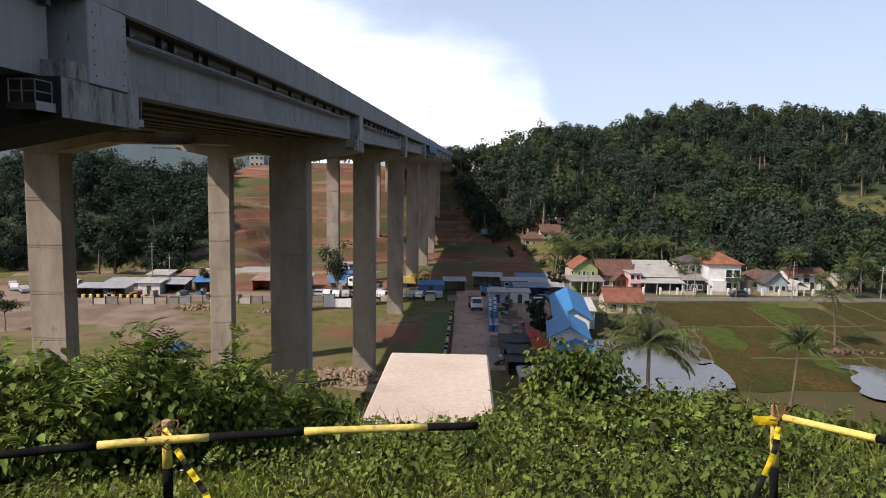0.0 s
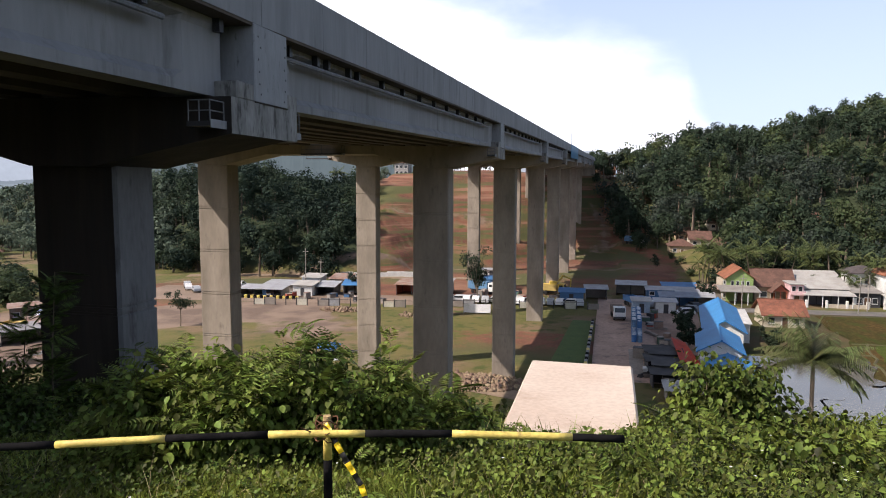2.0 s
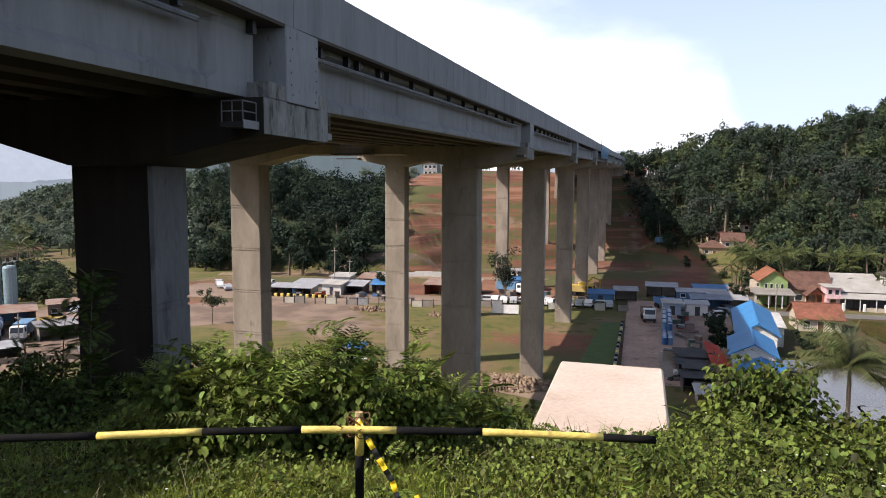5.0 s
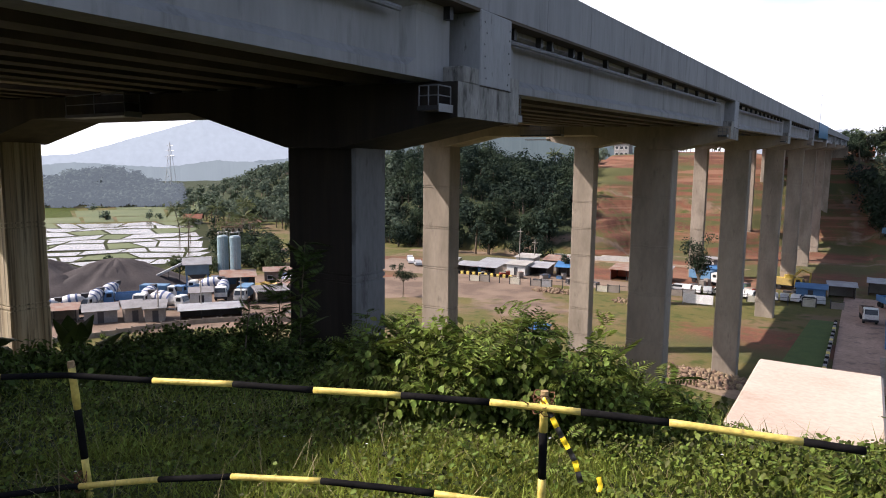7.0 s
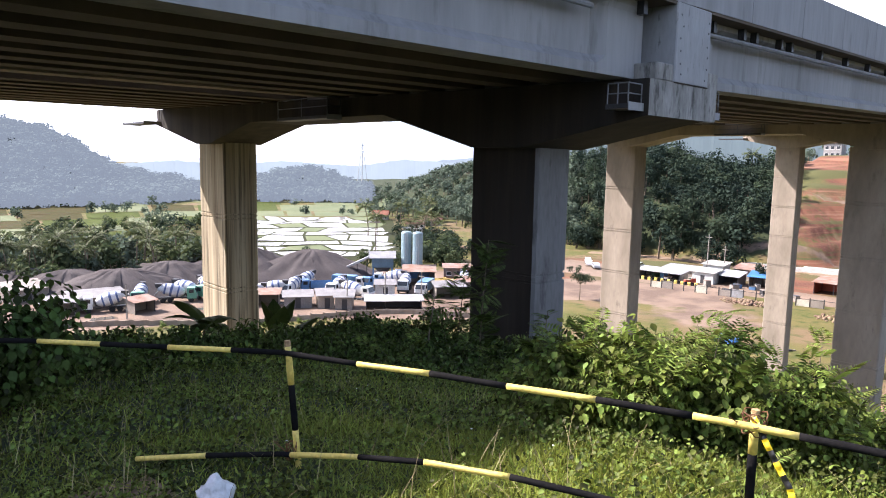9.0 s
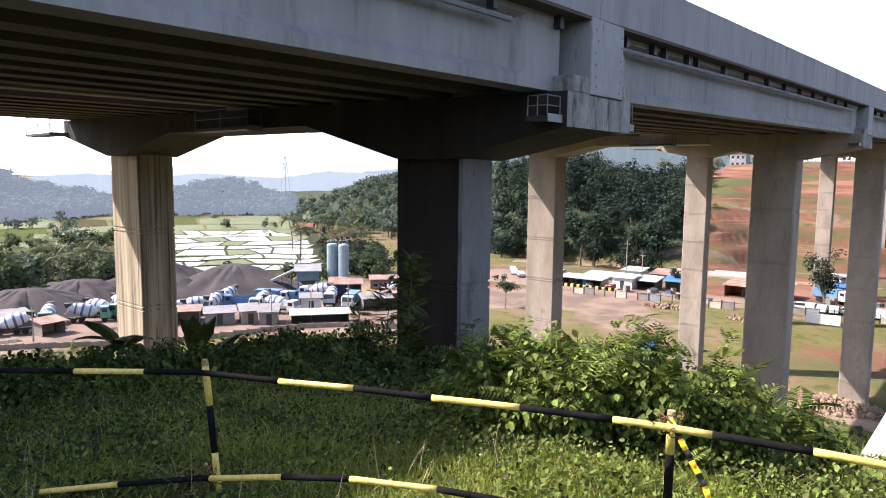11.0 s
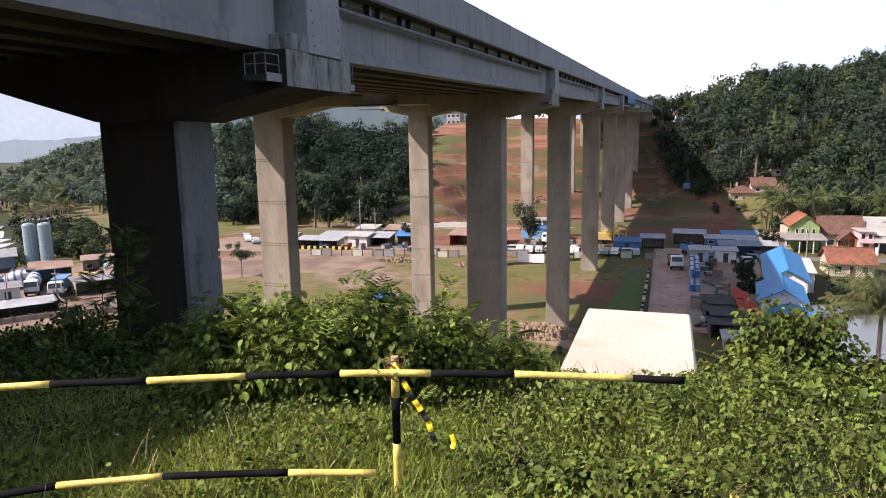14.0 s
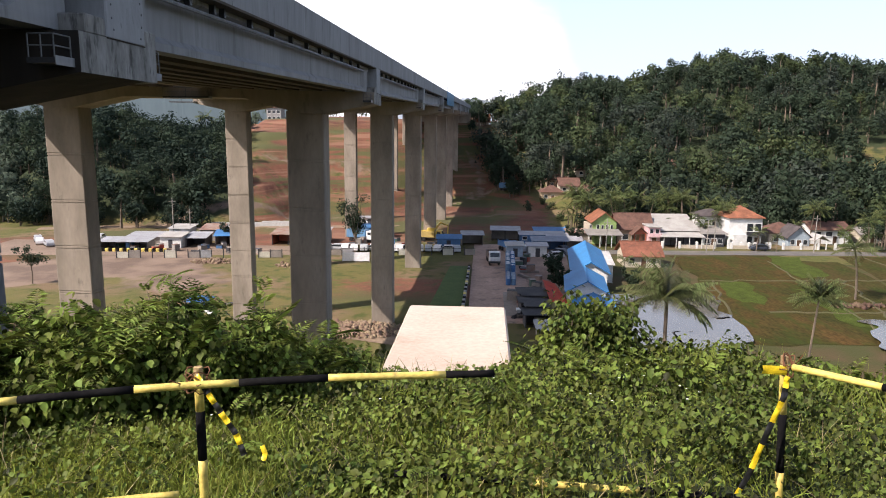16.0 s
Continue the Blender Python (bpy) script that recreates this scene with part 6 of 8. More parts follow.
DARK_FRONT = paint("dark_front_paint", (0.045, 0.045, 0.05))
BLUEGREY_WALL = paint("blue_grey_wall", (0.30, 0.36, 0.40))


def village():
    h = house(33.4, 171.5, 5.9, 9, 5.7, 7.9, "gy", GREEN_WALL, TILE_ORANGE, "two-storey lime green house with orange tiled gable roof",
              [(0.9 + 1.15 * k, 3.6, 0.7, 1.3) for k in range(4)], [(2.4, 1.0, 2.1)])
    part("side_bay", boxes((-0.9, -0.02, 0.4, 8.0, -0.6, 4.8)), CREAM_WALL, h)
    for k in range(3):
        window(h, -0.7, 0.8 + 1.6 * k, 0.5, 0.9, 0.4)
    part("carport_roof", prism(bmesh.new(), [(-6.0, 3.0), (-0.05, 3.7), (-0.05, 3.86), (-6.0, 3.16)], "x", -2.4, 6.4), GREY_ROOF, h)
    posts(h, (-2.1, 0.8, 3.6, 6.1), -5.7, 3.05, WHITE)
    h = house(40.0, 173, 8.6, 8, 3.9, 7.2, "gx", paint("tan_wall", (0.40, 0.30, 0.2)), TILE_BROWN, "brown house with a steep dark tiled hip roof", [(1.2, 1.0, 1.6, 1.4)], [(3.6, 1.0, 2.1)])
    part("porch_roof", gable_roof(3.2, 6.6, -3.6, 0.4, 3.0, 4.6, "y", 0.5), TILE_BROWN, h)
    part("porch_gable", prism(bmesh.new(), [(3.4, 2.9), (6.4, 2.9), (4.9, 4.4)], "y", -3.3, -3.1), paint("red_trim", (0.40, 0.12, 0.07)), h)
    posts(h, (3.5, 4.9, 6.3), -3.2, 2.9, paint("red_trim", (0.40, 0.12, 0.07)))
    h = house(46.6, 168.5, 2.9, 7, 4.8, 5.0, "flat", PINK_WALL, WHITE_ROOF, "narrow pink two-storey house with a balcony", [(0.3, 3.2, 0.9, 1.2), (1.7, 3.2, 0.9, 1.2)], [(0.9, 1.1, 2.2)])
    part("balcony", boxes((-0.1, 3.0, -1.3, -0.02, 2.5, 2.7), (-0.1, 3.0, -1.3, -1.2, 2.7, 3.4)), PINK_WALL, h)
    # Dark walls and grey panels stand for the shaded inside of the shop.
    h = house(49.6, 170.5, 9.6, 10, 3.7, 6.7, "shed", DARK_FRONT, WHITE_ROOF, "wide open-fronted shop under a large pale sheet roof", (), ())
    part("awning", prism(bmesh.new(), [(-4.6, 2.75), (-0.65, 3.45), (-0.65, 3.53), (-4.6, 2.83)], "x", -0.6, 10.2), WHITE_ROOF, h)
    posts(h, (0.2, 3.2, 6.4, 9.4), -4.4, 2.75, WHITE, 0.14)
    for k in range(3):
        part("shutter", boxes((0.3 + 3.1 * k, 3.1 + 3.1 * k, -0.05, 0.0, 0.1, 2.7)), paint("grey_front_panel", (0.10, 0.10, 0.11)), h)
    h = house(60.0, 168.5, 5.4, 7, 3.3, 4.1, "shed", DARK_FRONT, GREY_ROOF, "low dark-fronted shop with a grey lean-to roof", [(0.5, 0.9, 1.2, 1.3), (3.7, 0.9, 1.2, 1.3)], [(2.1, 1.2, 2.2)])
    posts(h, (-0.4, 5.8), -1.6, 2.4, WHITE, 0.5)
    house(62.5, 177.5, 6.6, 7, 6.6, 8.4, "hip", WHITE, TILE_DARK, "white upper house with a dark hip roof", [(0.8, 4.2, 1.3, 1.5), (2.7, 4.2, 1.3, 1.5), (4.6, 4.2, 1.3, 1.5)])
    h = house(67.2, 171, 8.2, 9, 7.0, 9.8, "hip", WHITE, TILE_ORANGE, "white two-storey house with an orange tiled hip roof",
              [(4.4, 3.7, 1.6, 2.0), (6.4, 3.7, 1.6, 2.0), (4.4, 0.7, 1.6, 1.7)], [(6.5, 1.2, 2.2)])
    part("balcony", boxes((4.0, 8.8, -1.2, -0.02, 2.9, 3.05), (4.0, 8.8, -1.2, -1.1, 3.05, 3.8)), DARK_FRONT, h)
    part("front_wing", boxes((0.3, 3.6, -2.6, -0.01, -0.5, 3.2)), WHITE, h)
    posts(h, (-0.8, 1.6, 5.0, 8.6), -4.2, 1.6, WHITE, 0.5)
    house(78.6, 174, 8.0, 7.5, 3.1, 5.6, "hip", CREAM_WALL, TILE_BROWN, "single-storey house with a brown tiled hip roof", [(1.2, 1.0, 1.4, 1.3), (6.4, 1.0, 1.4, 1.3)], [(4.2, 1.0, 2.1)])
    h = house(81.0, 168.6, 5.2, 6, 3.0, 5.3, "gy", BLUEGREY_WALL, TILE_DARK, "small blue-grey house with a dark gable roof", [(0.5, 0.9, 1.1, 1.3), (3.6, 0.9, 1.1, 1.3)], [(2.1, 1.0, 2.1)])
    part("porch_roof", gable_roof(5.4, 8.4, -2.4, 2.0, 2.5, 3.6, "y", 0.4), WHITE_ROOF, h)
    posts(h, (5.6, 8.2), -2.2, 2.5, WHITE)
    house(91.0, 177.5, 9.6, 7, 3.9, 5.4, "gx", WHITE, TILE_BROWN, "long white house with a low brown tiled roof", [(0.8 + 2.9 * k, 2.0, 1.7, 1.3) for k in range(3)], [(5.6, 1.0, 2.1)])
    house(104.0, 178, 6, 6, 2.6, 3.8, "gx", CREAM_WALL, GREY_ROOF, "low cream house with a grey sheet roof", [(0.6, 1, 1.2, 1.1), (4.2, 1, 1.2, 1.1)], [(2.5, 1.0, 2.1)])
    house(137.0, 204, 10, 8, 3.4, 5.6, "gx", BLUEGREY_WALL, TILE_DARK, "grey-blue house at the foot of the slope", [(1, 1, 1.4, 1.2), (6.6, 1, 1.4, 1.2)], [(4.2, 1.0, 2.1)])
    house(34.4, 140.5, 7.4, 7.5, 2.6, 4.8, "gx", CREAM_WALL, TILE_RED, "house with a weathered red tile roof by the pond", [(0.8, 0.8, 1.2, 1.2), (5.2, 0.8, 1.2, 1.2)], [(3.3, 1.0, 2.0)])
    for k, (x, y, w, r) in enumerate(((29, 247, 8, TILE_BROWN), (36, 250, 7, TILE_BROWN), (33, 262, 9, TILE_BROWN), (45, 268, 8, TILE_BROWN), (24, 282, 8, TILE_BROWN), (30, 300, 7, WHITE_ROOF), (76, 262, 8, TILE_BROWN), (42, 236, 7, TILE_BROWN))):
        house(x, y, w, 7, 3.0, 5.4, "gx" if k % 2 else "hip", CREAM_WALL if k % 2 else paint("tan_wall", (0.40, 0.30, 0.2)), r, "small tiled hamlet house among the trees", [(1.0, 1.0, 1.3, 1.2)], [(3.6, 1.0, 2.0)])
    far = ((-205, 186, TILE_BROWN), (-196, 190, TILE_RED), (-214, 205, TILE_BROWN), (-188, 200, WHITE_ROOF), (-238, 228, TILE_BROWN), (-172, 190, TILE_BROWN), (-250, 205, TILE_RED), (-282, 262, TILE_BROWN), (-225, 262, WHITE_ROOF), (-205, 232, TILE_BROWN),
           (-330, 120, WHITE_ROOF), (-345, 150, TILE_BROWN), (-322, 176, WHITE_ROOF), (-360, 100, WHITE_ROOF))
    for k, (x, y, r) in enumerate(q for q in far[::2] if q[0] > -300):
        house(x, y, 7, 5.5, 2.7, 4.3, "gx", PLANK_WALL if k % 2 else CREAM_WALL, r, "pale farmhouse with a tiled roof in the far fields", [(1.0, 1.0, 1.3, 1.2), (5.6, 1.0, 1.3, 1.2)], [(3.6, 1.0, 2.1)], yaw=40)
    # on top of the red cutting
    h = house(-94, 331, 7, 7, 6.6, 8.4, "hip", paint("grey_plaster", (0.27, 0.26, 0.25)), TILE_BROWN, "grey two-storey building with a brown roof on the hilltop",
              [(0.6 + 2.2 * i, 0.9 + 3.0 * j, 1.5, 1.5) for i in range(3) for j in range(2)])
    house(-120, 330, 9, 8, 4.0, 6.0, "gx", WHITE, TILE_BROWN, "white house on the hilltop beside the cutting", [(1.2, 1.0, 1.5, 1.3)], [(5.0, 1.0, 2.1)])
    house(-20, 352, 12, 8, 4.0, 7.0, "gx", CREAM_WALL, TILE_ORANGE, "orange-roofed house above the viaduct's end", [(1.2, 1.0, 1.5, 1.3)], [(5.0, 1.0, 2.1)])
    house(2, 356, 12, 8, 4.0, 7.5, "gx", CREAM_WALL, TILE_ORANGE, "orange-roofed house above the viaduct's end", [(1.2, 1.0, 1.5, 1.3)], [(5.0, 1.0, 2.1)])
    # garden pillars and low walls along the road
    for k in range(12):
        x = 49.5 + k * 4.2
        pw = thing("garden_wall", "low white garden wall with pillars by the road", "garden wall", pose(x, 166.2 + 0.03 * k, 0.0), "garden walls")
        part("pillar", boxes((-0.25, 0.25, -0.25, 0.25, -0.4, 1.7), bevel=0.04), WHITE, pw)
        if k % 3:
            part("panel", boxes((0.25, 4.6, -0.09, 0.09, -0.4, 0.9)), CREAM_WALL, pw)


village()


def blue_sheds():
    BLUE_ROOF = surface("blue_sheet_roof", (0.032, 0.195, 0.43), (0.025, 0.155, 0.36), 0.4, 0.45, 0.08, 5.0, dirt=(0.10, 0.20, 0.30), dirt_at=0.66)
    for x, y, w, d, e, r in ((19.9, 117.5, 5.8, 24, 3.9, 5.5), (16.9, 103.5, 5.6, 11.5, 3.9, 5.4), (17.3, 98.0, 5.2, 5.0, 2.8, 3.6)):
        house(x, y, w, d, e, r, "gy", WHITE, BLUE_ROOF, "white site barrack with a bright blue sheet gable roof", [(0.5, 1.0, 1.2, 1.2), (w - 1.7, 1.0, 1.2, 1.2)], [(w / 2 - 0.5, 1.0, 2.1)], yaw=-7.5, name="barrack", over=0.6)
    h = house(19.4, 95.0, 3.2, 2.4, 2.2, 3.0, "gy", WHITE, BLUE_ROOF, "small white guard hut with a blue gable roof", [(0.3, 1.0, 0.8, 0.8)], [(1.3, 0.8, 1.9)], yaw=-7.5, name="barrack", over=0.5)
    part("sign", boxes((2.3, 3.1, -0.2, -0.1, 0.3, 1.7)), paint("red_board", (0.5, 0.03, 0.02)), h)
    house(25.6, 126.0, 3.0, 14, 3.4, 3.7, "flat", WHITE, surface("pale_flat_roof", (0.50, 0.49, 0.47), None, 0.5, 0.8), "narrow white shed with a pale flat roof", (), [(0.8, 1.0, 2.1)], yaw=-7.5, name="barrack")


blue_sheds()


def pylon(x, y, height, label):
    """A lattice transmission tower."""
    z = ground_z(x, y)
    p = thing("pylon", label, "pylon", pose(x, y, z), "transmission towers")
    b = height * 0.09
    for sx in (-1, 1):
        for sy in (-1, 1):
            part("leg", tube(bmesh.new(), [(sx * b, sy * b, -1), (sx * b * 0.35, sy * b * 0.35, height * 0.7), (0, 0, height)], 0.22, 4), STEEL, p)
    for h, w in ((0.68, 0.16), (0.80, 0.13), (0.92, 0.10)):
        part("arm", tube(bmesh.new(), [(-w * height, 0, h * height), (0, 0, (h + 0.02) * height), (w * height, 0, h * height)], 0.2, 4), STEEL, p)
    for k in range(5):
        f, g = k / 7, (k + 1) / 7
        w0, w1 = b * (1 - 0.93 * f), b * (1 - 0.93 * g)
        part("brace", tube(bmesh.new(), [(-w0, -w0, f * height), (w1, -w1, g * height)], 0.12, 4), STEEL, p)
        part("brace", tube(bmesh.new(), [(w0, -w0, f * height), (-w1, -w1, g * height)], 0.12, 4), STEEL, p)


x, y = polar(-13.2, 640)
pylon(x, y, 30, "grey lattice power pylon behind the hill")
x, y = polar(51.5, 700)
pylon(x, y, 42, "grey lattice power pylon on the far hill")


def wooden_pole(x, y, h, label="leaning wooden utility pole"):
    bm = tube(bmesh.new(), [(0, 0, -0.5), (0.05, 0, h * 0.5), (0.12, 0, h)], [0.14, 0.12, 0.09], 7)
    box(bm, -0.7, 0.9, -0.05, 0.05, h - 0.9, h - 0.78)
    ob = part("utility_pole", bm, surface("grey_pole", (0.28, 0.26, 0.23), None, 1.0, 0.8), smooth=False)
    ob.matrix_basis = pose(x, y, ground_z(x, y))
    tagged(ob, label, "utility pole", "utility poles")


for x, y, h in ((58, 160, 8), (84, 162, 9), (106, 163, 8), (88, 196, 10), (61, 163.5, 8), (34, 158, 8), (-68, 168, 8), (-71, 165, 11), (130, 166, 8)):
    wooden_pole(x, y, h)

# ---- the construction yard under the viaduct ----
lay("yard_road", [(1.2, 98), (12.5, 98), (12.5, 168), (3.5, 168)], YARD, 0.06, "packed earth site road with muddy wheel tracks", "site road", 20)
lay("parking_yard", [(12.5, 112), (20, 116), (26, 170), (12.5, 170)], surface("parking_dirt", (0.31, 0.215, 0.160), (0.21, 0.146, 0.110), 0.15, 0.9, 0.2, 2.0), 0.05, "dusty parking yard of packed earth", "yard", 16)
lay("haul_road", [(-110, 143), (-24, 150.5), (-24, 160), (-112, 166)], surface("haul_dust", (0.215, 0.155, 0.112), (0.150, 0.108, 0.078), 0.12, 0.95, 0.2, 2.0), 0.05, "wide dusty haul road across the site", "dirt road", 20)
lay("far_track", [(-118, 184), (-20, 196), (-18, 201), (-120, 190)], surface("pale_track", (0.25, 0.18, 0.12), None, 0.2, 0.95, 0.2, 2.0), 0.07, "pale dirt track along the slope's foot", "dirt road", 20)
lay("slope_track", [(-22, 92), (-1, 84), (-1, 88), (-22, 96)], surface("pale_track", (0.25, 0.18, 0.12)), 0.07, "pale dirt track beside the pier", "dirt road", 10)
lay("concrete_slab", [(7.0, 102), (9.2, 102), (9.6, 117), (7.6, 117)], surface("dusty_slab", (0.30, 0.26, 0.22), None, 0.4, 0.9, 0.2, 3.0), 0.075, "dusty concrete slab along the site road", "slab", 8)
# The verge's green is darkened to hold the viaduct's shade.
SHADY_GRASS = surface("shaded_verge_grass", (0.045, 0.085, 0.018), (0.06, 0.10, 0.022), 0.5, 0.9, 0.5, 5.0)
lay("grass_verge", [(-5.5, 100), (0.4, 100), (2.2, 139), (-2.0, 139)], SHADY_GRASS, 0.10, "green grass verge beside the site road, viaduct shade in its colour", "grass verge", 10)

TYRE = surface("tyre_rubber", (0.018, 0.018, 0.018), None, 3.0, 0.85)
CAB_WHITE = paint("truck_white", (0.70, 0.70, 0.68), 0.4)
CAB_YELLOW = paint("truck_yellow", (0.60, 0.42, 0.08), 0.4)
CAB_BLUE = paint("truck_blue", (0.07, 0.18, 0.36), 0.4)
CAB_GREEN = paint("truck_green", (0.10, 0.28, 0.20), 0.4)


def wheel(p, x, y, r, w):
    m = pose(x, y, r, 0, 90, 0)
    bm = lathe(bmesh.new(), [(r * 0.55, -w / 2), (r * 0.95, -w / 2), (r, -w * 0.3), (r, w * 0.3), (r * 0.95, w / 2), (r * 0.55, w / 2)], 14, m)
    t = part("wheel", bm, TYRE, p)
    part("rim", lathe(bmesh.new(), [(r * 0.5, -w * 0.35), (r * 0.5, w * 0.35)], 10, m), STEEL, t)


def truck(cab_mat, load="tipper", load_mat=None, label=""):
    """A lorry at the origin, its cab towards -y."""
    p = thing("truck", label, "truck", None, "trucks")
    part("chassis", boxes((-0.45, 0.45, -3.4, 3.6, 0.75, 1.0)), DARK_STEEL, p)
    bm = prism(bmesh.new(), [(-3.7, 0.7), (-1.9, 0.7), (-1.9, 2.85), (-3.3, 2.85), (-3.7, 1.75)], "x", -1.15, 1.15)
    bmesh.ops.bevel(bm, geom=bm.edges[:], offset=0.07, segments=1, affect="EDGES")
    c = part("cab", bm, cab_mat, p)
    part("windscreen", prism(bmesh.new(), [(-3.66, 1.8), (-3.35, 2.65), (-3.39, 2.68), (-3.72, 1.8)], "x", -1.0, 1.0), GLASS, c)
    for s in (-1, 1):
        part("side_window", boxes((s * 1.14 - 0.03, s * 1.14 + 0.03, -3.15, -2.25, 1.85, 2.55)), GLASS, c)
    part("bumper", boxes((-1.18, 1.18, -3.85, -3.68, 0.55, 0.95), bevel=0.03), DARK_STEEL, p)
    for s in (-0.8, 0.8):
        part("headlight", boxes((s - 0.18, s + 0.18, -3.76, -3.68, 1.0, 1.25)), WHITE, c)
    for y in (-2.6, 1.2, 2.5):
        for s in (-1, 1):
            wheel(p, s * 0.98, y, 0.5, 0.32)
    if load == "tipper":
        bm = bmesh.new()
        for d in ((-1.15, 1.15, -1.6, 3.6, 1.1, 1.25), (-1.15, -1.07, -1.6, 3.6, 1.25, 2.35), (1.07, 1.15, -1.6, 3.6, 1.25, 2.35), (-1.15, 1.15, -1.6, -1.5, 1.25, 2.6), (-1.15, 1.15, 3.5, 3.6, 1.25, 2.2)):
            box(bm, *d)
        part("tipping_bed", bm, load_mat or cab_mat, p)
    elif load == "box":
        part("cargo_box", boxes((-1.18, 1.18, -1.7, 3.7, 1.1, 3.1), bevel=0.04), load_mat, p)
    elif load == "mixer":
        m = pose(0, 1.0, 2.35, 0, 0, 0) @ pose(0, 0, 0, -76, 0, 0)
        bm = lathe(bmesh.new(), [(0.5, -2.45), (0.95, -1.9), (1.22, -0.9), (1.25, 0.1), (1.05, 1.2), (0.6, 2.3), (0.5, 2.55)], 20, m)
        d = part("drum", bm, load_mat, p, smooth=True)
        for z in (-1.2, 0.0, 1.1):
            r = float(np.interp(z, [-1.9, -0.9, 0.1, 1.2], [0.95, 1.22, 1.25, 1.05])) + 0.015
            part("drum_band", lathe(bmesh.new(), [(r, z - 0.22), (r + 0.012, z), (r, z + 0.22)], 20, m), paint("band_blue", (0.08, 0.12, 0.25)), d)
        part("chute", prism(bmesh.new(), [(3.0, 2.6), (4.2, 1.4), (4.2, 1.55), (3.0, 2.8)], "x", -0.3, 0.3), load_mat, p)
        part("hopper", prism(bmesh.new(), [(2.9, 2.9), (3.8, 2.9), (4.0, 3.7), (2.7, 3.7)], "x", -0.55, 0.55), DARK_STEEL, p)
    return p


def car(mat, label):
    p = thing("car", label, "car", None, "parked cars")
    bm = prism(bmesh.new(), [(-2.1, 0.35), (2.1, 0.35), (2.15, 0.85), (1.3, 0.95), (0.7, 1.55), (-1.3, 1.6), (-2.0, 1.0)], "x", -0.85, 0.85)
    bmesh.ops.bevel(bm, geom=bm.edges[:], offset=0.08, segments=1, affect="EDGES")
    b = part("body", bm, mat, p)
    for s in (-1, 1):
        part("side_window", prism(bmesh.new(), [(-1.6, 1.02), (1.15, 1.0), (0.65, 1.47), (-1.25, 1.5)], "x", s * 0.845 - 0.02, s * 0.845 + 0.02), GLASS, b)
    part("windscreen", prism(bmesh.new(), [(1.22, 1.0), (0.72, 1.52), (0.78, 1.54), (1.3, 1.0)], "x", -0.72, 0.72), GLASS, b)
    for y in (-1.3, 1.35):
        for s in (-1, 1):
            wheel(p, s * 0.76, y, 0.32, 0.2)
    return p


TRUCKS = {"tip": truck(CAB_YELLOW, "tipper", paint("bed_yellow", (0.42, 0.31, 0.10)), "dusty yellow tipper truck parked on the site"),
          "blue": truck(CAB_BLUE, "tipper", None, "blue tipper truck parked on the site"),
          "sand": truck(CAB_WHITE, "tipper", paint("bed_brown", (0.16, 0.11, 0.08)), "white tipper truck with a brown bed on the site road"),
          "box": truck(CAB_WHITE, "box", paint("canvas_blue", (0.09, 0.20, 0.33)), "white truck with a blue cargo box"),
          "mix": truck(CAB_WHITE, "mixer", paint("drum_white", (0.66, 0.66, 0.66), 0.5), "white concrete mixer truck with a banded drum"),
          "mixb": truck(CAB_GREEN, "mixer", paint("drum_grey", (0.50, 0.52, 0.55), 0.5), "green concrete mixer truck with a grey drum")}
CARS = [car(paint("car_white", (0.72, 0.72, 0.72), 0.3), "white car parked on packed earth"), car(paint("car_dark", (0.05, 0.06, 0.08), 0.3), "dark car parked on packed earth"), car(paint("car_silver", (0.40, 0.42, 0.44), 0.3), "silver car parked on packed earth")]
used = set()


def put(store, key, x, y, yaw, lift=0.06):
    m = pose(x, y, ground_z(x, y) + lift, 0, 0, yaw)
    ob = store[key]
    if id(ob) in used:
        return copy_thing(ob, m)
    used.add(id(ob))
    ob.matrix_basis = m
    return ob


put(TRUCKS, "sand", 7.0, 143.5, 4)
put(TRUCKS, "tip", -8.0, 172, 80)
put(TRUCKS, "blue", 11.2, 158, 20)
put(TRUCKS, "box", -25, 170, 70)
crng = random.Random(3)
for k in range(15):
    put(CARS, crng.choice((0, 0, 1, 2)), -31 + k * 2.15, 156.2 + crng.uniform(-0.4, 0.4), crng.uniform(-8, 8) + 90 * (k % 4 == 1))
for x, y, a in ((17.5, 158, 80), (21, 149.5, 100), (22.5, 153.5, 60), (15, 158, 10), (24, 158, 20), (19, 162, 90), (14.5, 163, 0), (-92, 158, 30), (-97, 156, 40), (-101, 159, 30), (-95, 163, 20), (-104, 163, 35), (-90, 166, 10), (72, 164.2, 90), (11, 103, 90)):
    put(CARS, crng.choice((0, 1, 2)), x, y, a)


